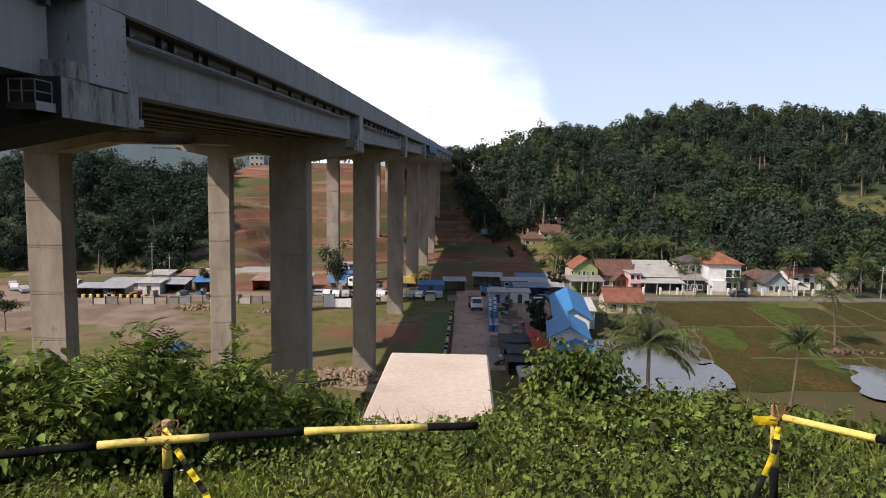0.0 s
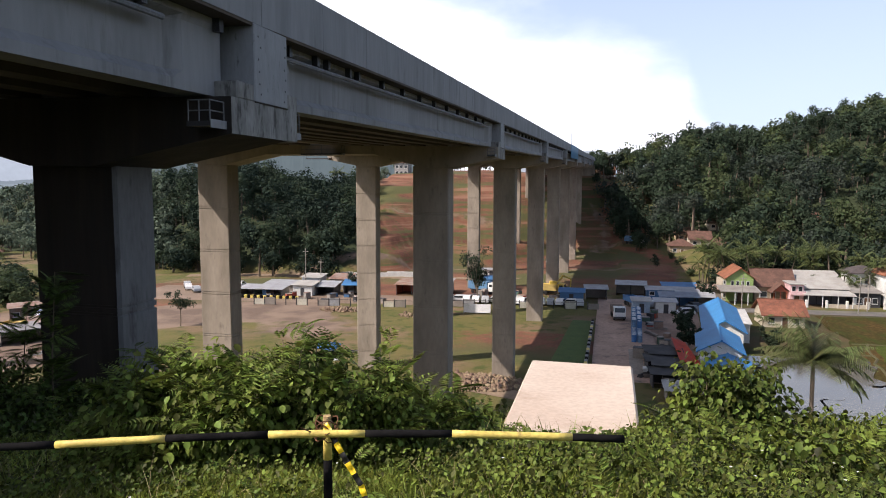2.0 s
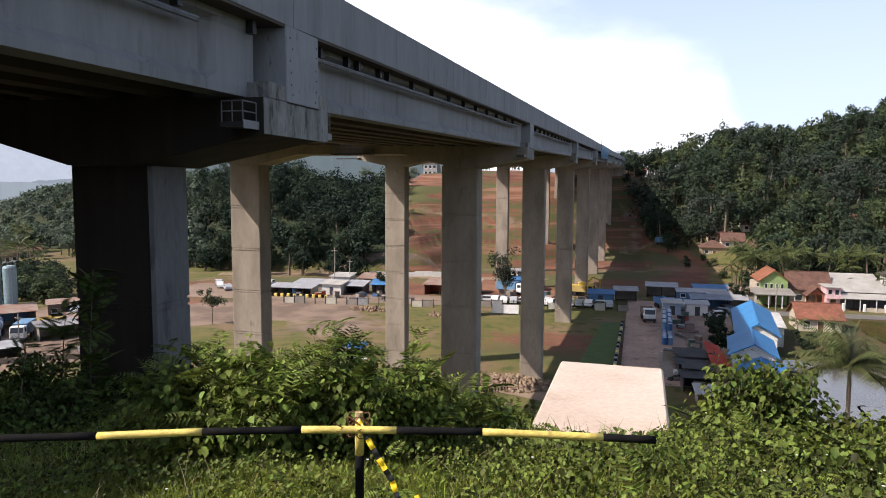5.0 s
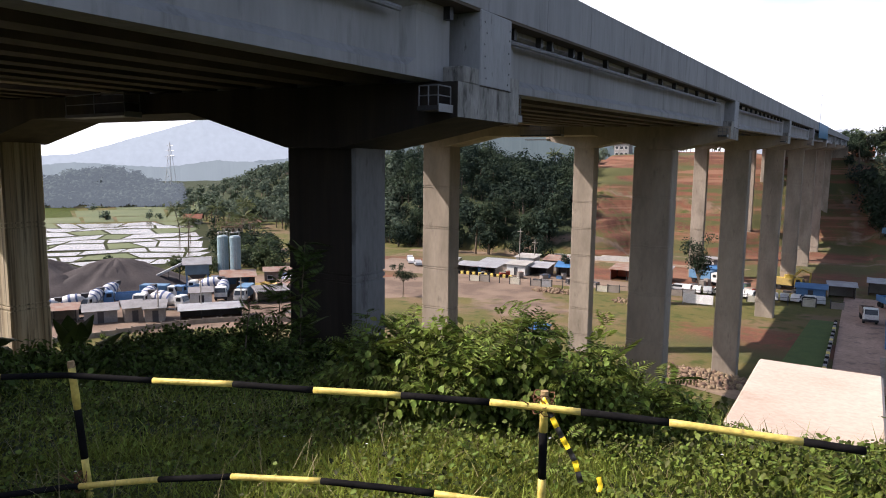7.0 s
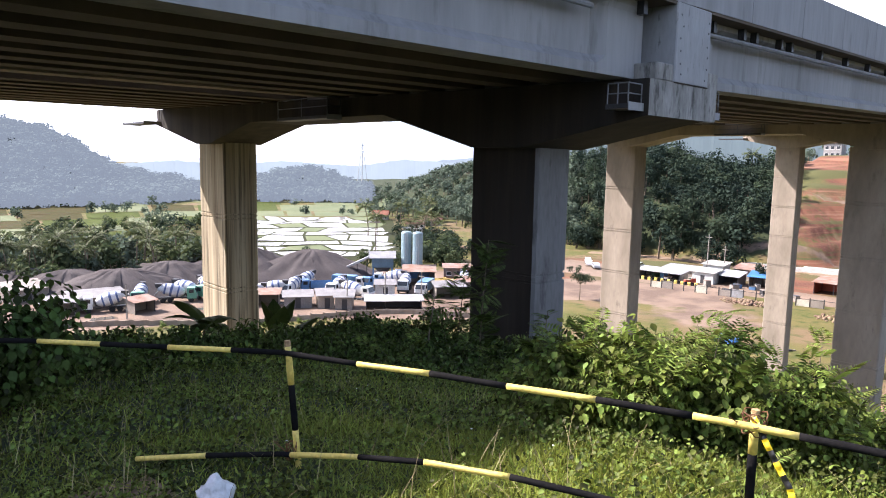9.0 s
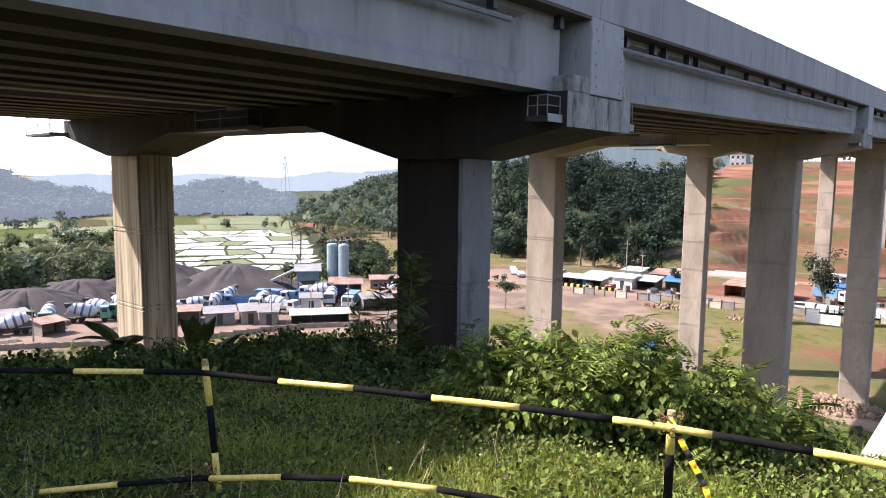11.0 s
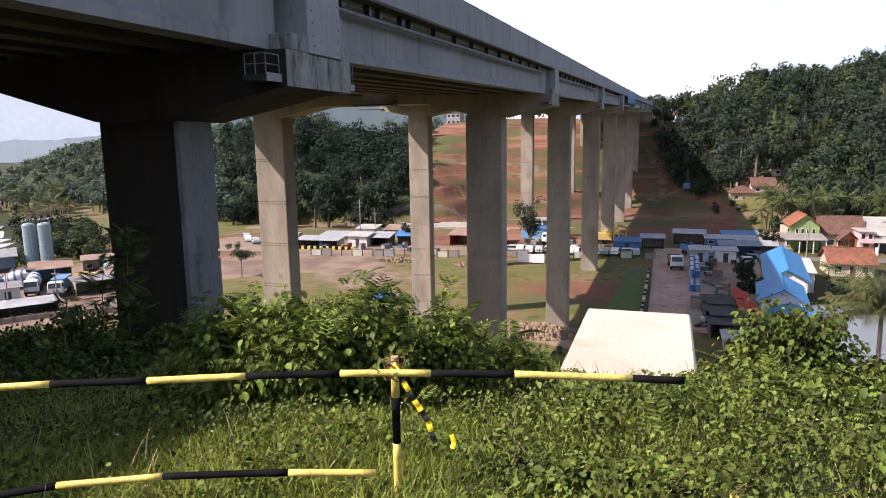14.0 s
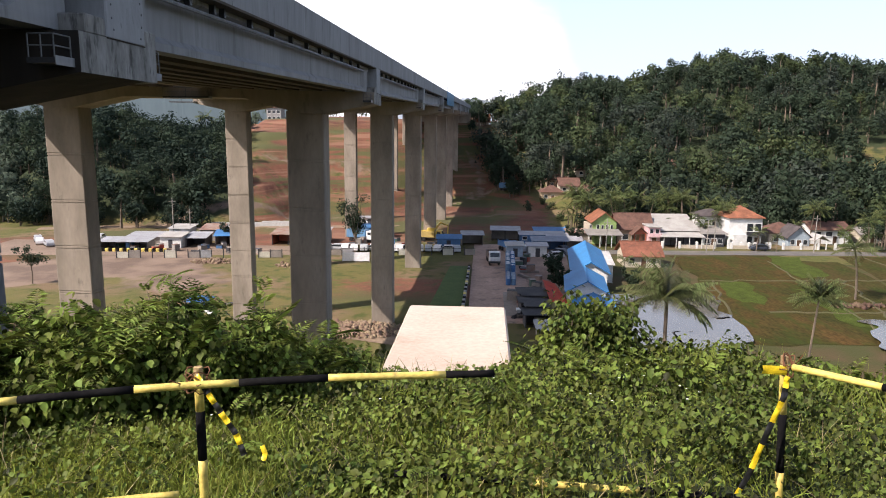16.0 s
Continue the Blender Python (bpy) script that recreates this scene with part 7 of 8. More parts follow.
def shed(x, y, w, d, h, rise_h, roof, wall, label, yaw=0.0, open_front=False):
    """A light site shed: posts, back and side panels, lean-to roof."""
    p = thing("site_shed", label, "shed", pose(x, y, ground_z(x + w / 2, y + d / 2), 0, 0, yaw), "site sheds")
    for px in np.linspace(0.1, w - 0.1, max(2, int(w / 3.5) + 1)):
        for py in (0.1, d - 0.1):
            part("post", boxes((px - 0.07, px + 0.07, py - 0.07, py + 0.07, -0.4, h + (rise_h if py > 1 else 0))), DARK_STEEL, p)
    if not open_front:
        part("front_panel", boxes((0, w, 0, 0.06, -0.3, h - 0.05)), wall, p)
        part("door", boxes((w * 0.4, w * 0.4 + 1.0, -0.05, 0.0, 0, 2.0)), DARK_FRONT, p)
        for q in range(max(1, int(w / 4))):
            if abs(0.6 + 3.6 * q - w * 0.4) > 1.6:
                window(p, 0.6 + 3.6 * q, 1.0, 1.2, 0.9)
    part("back_panel", boxes((0, w, d - 0.06, d, -0.3, h + rise_h - 0.05)), wall, p)
    part("side_panel", prism(bmesh.new(), [(0.06, -0.3), (d - 0.06, -0.3), (d - 0.06, h + rise_h - 0.06), (0.06, h - 0.06)], "x", 0, 0.06), wall, p)
    part("side_panel", prism(bmesh.new(), [(0.06, -0.3), (d - 0.06, -0.3), (d - 0.06, h + rise_h - 0.06), (0.06, h - 0.06)], "x", w - 0.06, w), wall, p)
    n = max(2, int(w / 1.6))
    for k in range(n):
        x0, x1 = -0.4 + (w + 0.8) * k / n, -0.4 + (w + 0.8) * (k + 1) / n
        z = 0.012 * (k % 2)
        part("roof_sheet", prism(bmesh.new(), [(-0.5, h - 0.02 + z), (d + 0.4, h + rise_h + 0.04 + z), (d + 0.4, h + rise_h + 0.10 + z), (-0.5, h + 0.04 + z)], "x", x0, x1 + 0.05), roof, p)
    return p


PALE_SHEET = surface("pale_zinc", (0.30, 0.31, 0.325), (0.22, 0.22, 0.225), 0.6, 0.5, 0.08, 6.0, dirt=(0.30, 0.22, 0.17), dirt_at=0.64)
RUST_SHEET = surface("rusty_sheet", (0.20, 0.105, 0.07), (0.24, 0.19, 0.16), 0.6, 0.8, 0.1, 6.0)
BLUE_SHEET = surface("blue_canvas", (0.05, 0.17, 0.36), (0.035, 0.12, 0.27), 0.5, 0.55, 0.15, 5.0)
PLANK = paint("grey_boards", (0.26, 0.23, 0.20))
BLUE_WALL = paint("site_blue", (0.07, 0.17, 0.33))
shed(-83, 152, 11, 5, 2.0, 0.35, PALE_SHEET, PLANK, "long open shed with pale zinc roof sheets", 3, True)
shed(-80, 160, 8, 5, 2.1, 0.4, PALE_SHEET, PLANK, "long shed with pale zinc roof sheets", 3)
shed(-70.5, 156, 5, 4.5, 2.7, 0.5, WHITE_ROOF, WHITE, "white site office with a pale roof")
shed(-72, 165, 5, 4.5, 3.4, 0.5, WHITE_ROOF, WHITE, "tall white site office with a pale roof")
shed(-65, 158, 4.5, 4.5, 2.2, 0.8, PALE_SHEET, DARK_FRONT, "dark open workshop with a pale roof", 0, True)
shed(-65.5, 168, 5, 5, 2.8, 0.8, RUST_SHEET, PLANK, "workshop with a rusty sheet roof")
shed(-58.5, 159, 4.2, 4, 2.6, 0.9, BLUE_SHEET, PLANK, "small shed with a blue tarpaulin roof", 8, True)
shed(-46, 163, 8, 6, 2.6, 0.6, RUST_SHEET, paint("orange_red", (0.45, 0.10, 0.05)), "reddish shed with a rusty roof", 0, True)
shed(-40, 166, 7, 6, 2.6, 0.6, PALE_SHEET, PLANK, "grey shed with pale roof sheets", 0, True)
shed(-5.5, 161, 5.5, 4, 2.4, 0.4, BLUE_SHEET, BLUE_WALL, "blue container shed with a blue roof")
shed(-28, 176, 9, 4, 2.8, 0.4, BLUE_SHEET, BLUE_WALL, "blue container shed with a blue roof")
shed(10.4, 150.5, 3.6, 3.4, 2.6, 0.3, WHITE_ROOF, paint("site_pale_blue", (0.30, 0.38, 0.46)), "pale blue site office with a whitish roof")
shed(15, 170, 11, 4, 2.3, 0.3, PALE_SHEET, BLUE_WALL, "row of low blue site offices with zinc roofs")
shed(15.2, 151, 4.2, 3.4, 2.5, 0.3, PALE_SHEET, WHITE, "small white gatehouse by the yard")
shed(17, 158, 8, 4, 2.6, 0.5, surface("grey_blue_sheet", (0.17, 0.20, 0.25), None, 0.6, 0.6), BLUE_WALL, "open carport with a grey-blue roof", 0, True)
BLACK_SHEET = surface("black_sheet", (0.030, 0.030, 0.033), (0.055, 0.053, 0.05), 0.6, 0.8, 0.2)
for k, (dx, dy, w, d, h, turn) in enumerate(((0.0, 0.0, 3.6, 2.6, 2.0, 3), (0.4, 3.0, 4.2, 2.8, 2.5, -4), (-0.1, 6.1, 3.8, 2.6, 2.2, 5), (0.5, 9.0, 4.4, 2.6, 2.6, -2), (0.2, 12.0, 3.6, 2.8, 2.1, 4), (2.6, 1.4, 1.8, 4.2, 1.8, 8), (3.0, 8.0, 1.6, 3.6, 2.2, -6))):
    shed(9.6 + dx, 96 + dy, w, d, h, 0.25, BLACK_SHEET, DARK_FRONT, "black sheeted storage bay along the site road", turn, k % 2 == 0)
shed(10.8, 89.5, 4, 3.6, 1.8, 0.2, WHITE_ROOF, PLANK, "low shed with a whitish flat roof", 0, True)
shed(-30, 200, 6, 2.6, 2.3, 0.2, PALE_SHEET, WHITE, "white container hut on the cutting")


def clutter():
    """Pallets, crates and pipes stacked about the black bays and the parking yard."""
    rng = random.Random(27)
    mats = (PLANK, DARK_FRONT, RUST_SHEET, BLUE_WALL, WHITE, DARK_STEEL, PLANK, paint("crate_green", (0.07, 0.12, 0.09)), paint("crate_red", (0.40, 0.07, 0.04)), GREY_ROOF)
    spots = [(rng.uniform(8.6, 14.5), rng.uniform(93, 116)) for _ in range(26)] + [(rng.uniform(11.5, 16.5), rng.uniform(118, 148)) for _ in range(16)]
    spots += [(rng.uniform(-80, -46), rng.uniform(150.5, 157)) for _ in range(26)] + [(rng.uniform(-30, -4), rng.uniform(158, 168)) for _ in range(14)]
    for k, (x, y) in enumerate(spots):
        m = pose(x, y, ground_z(x, y) + 0.04, 0, 0, rng.uniform(0, 180))
        if k % 4 == 3:
            p = thing("pipe_stack", "stack of steel pipes lying on the yard", "pipes", m, "pipe stacks")
            for q in range(5):
                dx, dz = (-0.26 + 0.26 * q, 0.13) if q < 3 else (-0.13 + 0.26 * (q - 3), 0.355)
                part("pipe", tube(bmesh.new(), [(dx, -1.9, dz), (dx, 1.9, dz)], 0.125, 7), mats[(k // 4) % 2 * 5], p)
        else:
            p = thing("crate", "weathered site crate standing on packed earth", "crate", m, "site crates")
            w, d, h = rng.uniform(0.5, 1.1), rng.uniform(0.4, 0.8), rng.uniform(0.6, 1.7)
            part("box", boxes((-w, w, -d, d, 0.12, h), bevel=0.03), mats[rng.randrange(len(mats))], p)
            part("skid", boxes((-w, w, -d, -d + 0.12, 0, 0.12)), PLANK, p)
            part("skid", boxes((-w, w, d - 0.12, d, 0, 0.12)), PLANK, p)
            part("lid", boxes((-w - 0.04, w + 0.04, -d - 0.04, d + 0.04, h, h + 0.06)), mats[rng.randrange(3)], p)


clutter()


def tarp(corners, sag, mat, label):
    bm = bmesh.new()
    n = 8
    g = [[None] * (n + 1) for _ in range(n + 1)]
    for i in range(n + 1):
        for j in range(n + 1):
            u, v = i / n, j / n
            p = sum((Vector(c) * w for c, w in zip(corners, ((1 - u) * (1 - v), u * (1 - v), u * v, (1 - u) * v))), Vector())
            p.z += -sag * math.sin(math.pi * u) * math.sin(math.pi * v) + 0.12 * noise.noise(p * 1.3)
            g[i][j] = bm.verts.new(p)
    for i in range(n):
        for j in range(n):
            bm.faces.new((g[i][j], g[i + 1][j], g[i + 1][j + 1], g[i][j + 1]))
    r = bmesh.ops.solidify(bm, geom=bm.faces[:], thickness=0.03)
    ob = part("tarpaulin", bm, mat, smooth=True)
    return tagged(ob, label, "tarpaulin")


RED_SHEET = surface("red_canvas", (0.72, 0.075, 0.03), (0.58, 0.055, 0.025), 0.8, 0.6, 0.15, 5.0)
tarp([(13.6, 99.5, 2.5), (16.6, 99.0, 1.9), (15.9, 112, 2.6), (13.9, 112.5, 3.1)], 0.2, RED_SHEET, "bright red tarpaulin spread over stacked goods")
for x, y, w, d, h in ((14.5, 101.5, 1.4, 5.0, 1.9), (14.4, 107.5, 1.0, 4.5, 2.2)):
    ob = part("stacked_crates", boxes((x, x + w, y, y + d, ground_z(x, y) - 0.2, h - 0.2), bevel=0.05), PLANK)
    tagged(ob, "stack of wooden crates under a tarpaulin", "crates")


tarp([(-43.6, 103.4, 0.5), (-39.4, 102.0, 0.45), (-38.6, 104.8, 1.25), (-43.0, 106.2, 1.1)], -0.35, BLUE_SHEET, "bright blue tarpaulin thrown over a heap of sacks")
for k in range(7):
    x, y = -44.2 + 1.0 * k, 101.6 + 0.4 * (k % 3) - 0.2 * k
    ob = part("cement_sack", boxes((-0.45, 0.45, -0.28, 0.28, 0, 0.3), bevel=0.11), WHITE, smooth=True)
    ob.matrix_basis = pose(x, y, ground_z(x, y) - 0.02, 0, 0, 35 * k)
    tagged(ob, "white filled sack lying in the grass", "sack", "sacks")
for k in range(5):
    x, y = -36.5 + 0.55 * k, 106.0 + 0.5 * k
    ob = part("timber_beam", boxes((-2.6, 2.6, -0.14, 0.14, 0, 0.26), bevel=0.02), DARK_FRONT if k % 2 else PLANK)
    ob.matrix_basis = pose(x, y, ground_z(x, y) + 0.02 + 0.12 * (k % 2), 0, 2, 28 + 7 * k)
    tagged(ob, "dark weathered timber beam lying on bare earth", "beam", "timber beams")


def drum_row():
    mats = (paint("drum_blue", (0.04, 0.13, 0.30), 0.4), paint("drum_pale", (0.12, 0.22, 0.34), 0.4))
    first = []
    for m in mats:
        p = thing("oil_drum", "blue steel drum standing in a row by the road", "drum", None, "blue drums")
        part("shell", lathe(bmesh.new(), [(0.42, 0), (0.45, 0.02), (0.45, 0.36), (0.47, 0.4), (0.45, 0.44), (0.45, 0.76), (0.47, 0.8), (0.45, 0.84), (0.45, 1.25), (0.42, 1.27)], 12), m, p)
        part("lid", lathe(bmesh.new(), [(0.38, 1.272), (0.38, 1.285)], 12), STEEL, p)
        first.append(p)
    for k in range(44):
        x, y = 9.2 + 0.06 * (k // 2) * 0.95 + (k % 2) * 0.95 - 0.3, 122.5 + (k // 2) * 0.98
        for level in range(2 if k % 5 and k > 12 else 1):
            m = pose(x, y, ground_z(x, y) + 0.06 + 1.28 * level)
            if k < 2 and level == 0:
                first[k].matrix_basis = m
            else:
                copy_thing(first[(k + level) % 2], m)


drum_row()


def kerb_blocks():
    p = None
    for k in range(26):
        x, y = 0.35 + k * 0.062, 101 + k * 1.45
        m = pose(x, y, ground_z(x, y) + 0.05, 0, 0, -2.5)
        q = thing("kerb_block", "concrete road block painted black and yellow" if k % 2 else "pale concrete road block beside the site road", "road block", m, "road blocks")
        part("block", boxes((-0.25, 0.25, -0.62, 0.62, -0.1, 0.55), bevel=0.06), (BLACK if k % 3 else YELLOW) if k % 2 else CONCRETE_PALE, q)
    for k in range(24):
        x, y = -86 + k * 0.82, 150.2 + 0.03 * k
        q = thing("kerb_block", "concrete road block painted yellow" if k % 2 else "black painted concrete road block", "road block", pose(x, y, ground_z(x, y) + 0.05), "road blocks")
        part("block", boxes((-0.36, 0.36, -0.25, 0.25, -0.1, 0.75), bevel=0.06), YELLOW if k % 2 else BLACK, q)


kerb_blocks()


def site_fence():
    """Posts with pale panels between them."""
    for k in range(31):
        x = -74 + k * 2.5
        y = 142.5 + 0.012 * (x + 74) * 8 + (2.6 if x > -36 else 0)
        z = ground_z(x, y)
        q = thing("fence_bay", "bay of a low site fence with pale panels", "fence", pose(x, y, z, 0, 0, 5), "fence bays")
        part("post", boxes((-0.09, 0.09, -0.09, 0.09, -0.4, 1.9)), DARK_STEEL, q)
        m = (paint("fence_cream", (0.48, 0.46, 0.38)), PALE_SHEET, PLANK, PLANK)[(k * 7) % 4]
        if k % 6 in (0, 1, 4):
            part("panel", boxes((0.12, 2.38, -0.03, 0.03, 0.05, 1.35 + 0.2 * ((k * 5) % 3))), m, q)
        part("rail", boxes((0.09, 2.41, -0.05, -0.03, 1.5, 1.58)), DARK_STEEL, q)


site_fence()


def banner():
    p = thing("banner", "long blank white banner on posts in the grass", "banner", pose(-24.9, 141.2, ground_z(-22, 141), 0, 0, 3), "")
    for x in (0, 2.8, 5.7):
        part("post", boxes((x - 0.06, x + 0.06, 0.03, 0.15, -0.4, 2.3)), PLANK, p)
    bm = bmesh.new()
    n = 24
    a = [bm.verts.new((5.7 * i / n, 0.05 * math.sin(i * 1.1), 0.35 + 0.03 * math.sin(i * 0.7))) for i in range(n + 1)]
    b = [bm.verts.new((5.7 * i / n, 0.04 * math.sin(i * 0.9 + 1), 2.25 - 0.05 * math.sin(math.pi * i / n))) for i in range(n + 1)]
    for i in range(n):
        bm.faces.new((a[i], a[i + 1], b[i + 1], b[i]))
    part("cloth", bm, surface("white_cloth", (0.78, 0.78, 0.80), (0.70, 0.70, 0.72), 0.9, 0.8), p, smooth=True)


banner()


def rocks(name, label, cx, cy, rx, ry, count, s0, s1, mat, seed, pile=0.0):
    """Broken stones as one heap."""
    rng = np.random.default_rng(seed)
    base = bmesh.new()
    bmesh.ops.create_icosphere(base, subdivisions=1, radius=1)
    tv = np.array([v.co[:] for v in base.verts])
    tf = np.array([[v.index for v in f.verts] for f in base.faces])
    base.free()
    vs, fs, off = [], [], 0
    a, u = rng.uniform(0, 2 * math.pi, count), np.sqrt(rng.random(count))
    x, y = cx + rx * u * np.cos(a), cy + ry * u * np.sin(a)
    z = hill_height(x, y) + pile * np.clip(1 - u, 0, 1) * rng.uniform(0.5, 1, count)
    for i in range(count):
        s = rng.uniform(s0, s1)
        v = tv * (s * rng.uniform(0.5, 1.3, 3)) * (1 + rng.normal(0, 0.27, (len(tv), 1)))
        vs.append(v + [x[i], y[i], z[i] + s * 0.25]), fs.append(tf + off)
        off += len(tv)
    ob = mesh_np(name, np.vstack(vs), np.vstack(fs), mat)
    tagged(ob, label, "stones", kind="stuff")


STONE = surface("tan_stone", (0.194, 0.140, 0.094), (0.19, 0.13, 0.085), 0.7, 0.9, 0.3, 5.0, vary=0.3)
rocks("rubble", "heap of broken tan stones at the pier's foot", -14.2, 93.5, 6.5, 4.0, 900, 0.12, 0.42, STONE, 5, 0.8)
rocks("rubble", "scattered pale stones by the fence", -52, 140, 5, 3, 240, 0.12, 0.4, STONE, 6, 0.5)
rocks("rubble", "scattered pale stones near the pier", -34, 137, 4, 3, 70, 0.2, 0.5, STONE, 7, 0.2)
rocks("rubble", "row of brown stones by the flooded plot", 67, 110.5, 6, 1.4, 90, 0.22, 0.5, surface("brown_stone", (0.11, 0.07, 0.045), None, 0.8, 0.9, 0.3, vary=0.3), 8, 0.4)
rocks("rubble", "broken concrete pieces on the slope", -48, 88, 9, 2, 70, 0.3, 0.8, CONCRETE_PALE, 9, 0.2)


def leafy_tree(x, y, height, label, seed, spread=0.42, leaves=900, trunk_share=0.45, leaf=0.34):
    """A trunk that forks into limbs, with leaves in uneven clumps at their ends."""
    rng = np.random.default_rng(seed)
    z = ground_z(x, y)
    p = thing("tree", label, "tree", pose(x, y, z), "single trees")
    fork = Vector((rng.normal(0, 0.1), rng.normal(0, 0.1), height * trunk_share))
    bm = tube(bmesh.new(), [(0, 0, -0.4), fork * 0.5 + Vector((0.1, 0, 0)), fork], [height * 0.018, height * 0.014, height * 0.011], 7)
    part("trunk", bm, BARK, p)
    ends = []
    for k in range(9):
        a = 2 * math.pi * k / 9 + rng.normal(0, 0.3)
        reach = height * spread * rng.uniform(0.35, 1.0)
        end = fork + Vector((reach * math.cos(a), reach * math.sin(a), height * (1 - trunk_share) * rng.uniform(0.25, 0.95)))
        mid = fork.lerp(end, 0.5) + Vector((0, 0, height * 0.05))
        part("limb", tube(bmesh.new(), [fork, mid, end], [height * 0.008, height * 0.005, height * 0.002], 5), BARK, p)
        ends += [end, mid]
    c = np.array([e[:] for e in ends])[rng.integers(0, len(ends), leaves)]
    d = rng.normal(0, 1, (leaves, 3))
    d /= np.linalg.norm(d, axis=1)[:, None]
    pos = c + d * (rng.random((leaves, 1)) ** 0.5) * height * 0.11
    v, f = scatter(LEAF_V, LEAF_F, pos, turned(rng.uniform(0, 6.3, leaves), rng.normal(-0.3, 0.6, leaves), rng.normal(0, 0.5, leaves)), leaf * rng.uniform(0.6, 1.3, leaves))
    mesh_np("crown", v, f, CROWN, p)


leafy_tree(-24.4, 156.0, 14.0, "slender roadside tree with sparse dark leaves", 11, 0.25, 2000, 0.18, 0.45)
leafy_tree(-77, 118, 7.0, "small tree with thin grey-green leaves", 12, 0.4, 900)
leafy_tree(-57, 163, 6.0, "small dark green tree between the sheds", 13, 0.4, 1400, 0.25)
leafy_tree(17.4, 118.5, 4.8, "dense dark green tree beside the blue barracks", 14, 0.4, 1800, 0.2)
leafy_tree(17.6, 124, 5.0, "dense dark green tree beside the blue barracks", 15, 0.4, 1600, 0.2)
leafy_tree(18.4, 131, 4.8, "dense dark green tree beside the blue barracks", 16, 0.4, 1600, 0.2)
leafy_tree(30.5, 119, 4.5, "dark bush-like tree at the pond's edge", 17, 0.45, 1500, 0.2)
leafy_tree(28, 165, 5.5, "green tree at the yard's edge", 18, 0.45, 1500, 0.25)
leafy_tree(112, 150, 5.5, "round green tree by the fields", 19, 0.5, 1500, 0.25)
leafy_tree(98, 124, 5.0, "green tree among the fields", 20, 0.5, 1500, 0.25)


def excavator(x, y, yaw):
    p = thing("excavator", "yellow crawler excavator with its arm folded", "excavator", pose(x, y, ground_z(x, y), 0, 0, yaw))
    for s in (-1, 1):
        part("track", prism(bmesh.new(), [(-2, 0.1), (2, 0.1), (2.3, 0.5), (2, 0.9), (-2, 0.9), (-2.3, 0.5)], "x", s * 1.1 - 0.3, s * 1.1 + 0.3), DARK_STEEL, p)
    part("body", boxes((-1.3, 1.3, -1.2, 2.0, 1.0, 2.2), bevel=0.1), CAB_YELLOW, p)
    c = part("cab", boxes((-1.3, -0.2, -1.6, 0.2, 1.1, 3.0), bevel=0.08), CAB_YELLOW, p)
    part("windscreen", boxes((-1.2, -0.3, -1.66, -1.58, 1.7, 2.8)), GLASS, c)
    part("boom", tube(bmesh.new(), [(0.3, -1.2, 1.8), (0.3, -3.4, 4.2), (0.3, -5.4, 3.4)], [0.3, 0.28, 0.2], 4), CAB_YELLOW, p)
    part("stick", tube(bmesh.new(), [(0.3, -5.4, 3.4), (0.3, -5.2, 1.0)], 0.18, 4), CAB_YELLOW, p)
    part("bucket", prism(bmesh.new(), [(-5.6, 1.0), (-4.7, 1.1), (-4.6, 0.4), (-5.3, 0.2)], "x", -0.3, 0.9), DARK_STEEL, p)


excavator(-8.5, 176, 100)


def white_boards():
    for az, r, w, h in ((-3.9, 352, 7.5, 1.6), (13.4, 300, 7, 1.5), (12.8, 270, 6, 1.3), (15.8, 204, 5, 1.6), (17.2, 204, 5, 1.6), (18.6, 206, 5, 1.6), (14.4, 203, 5, 1.6), (20, 207, 4.5, 1.6)):
        x, y = polar(az, r)
        ob = part("site_board", boxes((-w / 2, w / 2, -0.08, 0.08, -0.4, h), bevel=0.03), WHITE)
        ob.matrix_basis = pose(x, y, ground_z(x, y), 0, 0, az)
        tagged(ob, "blank white board standing on the red slope", "board", "white boards")


white_boards()
put(TRUCKS, "box", 18.8, 272.5, 60)
for x, y, w, d, h, roof, turn in ((21.5, 164, 5, 4, 2.4, PALE_SHEET, 4), (24.5, 160, 4, 3.5, 2.5, PALE_SHEET, -6), (19.5, 176, 8, 4, 2.4, BLUE_SHEET, 2), (8.0, 174, 7, 4, 2.8, PALE_SHEET, -3), (27.5, 172, 5, 4, 2.6, RUST_SHEET, 5), (0.5, 166, 5, 3.4, 2.6, PALE_SHEET, 3)):
    shed(x, y, w, d, h, 0.5, roof, BLUE_WALL if roof is BLUE_SHEET else PLANK, "weathered site hut among the parked vehicles", turn, roof is PALE_SHEET)

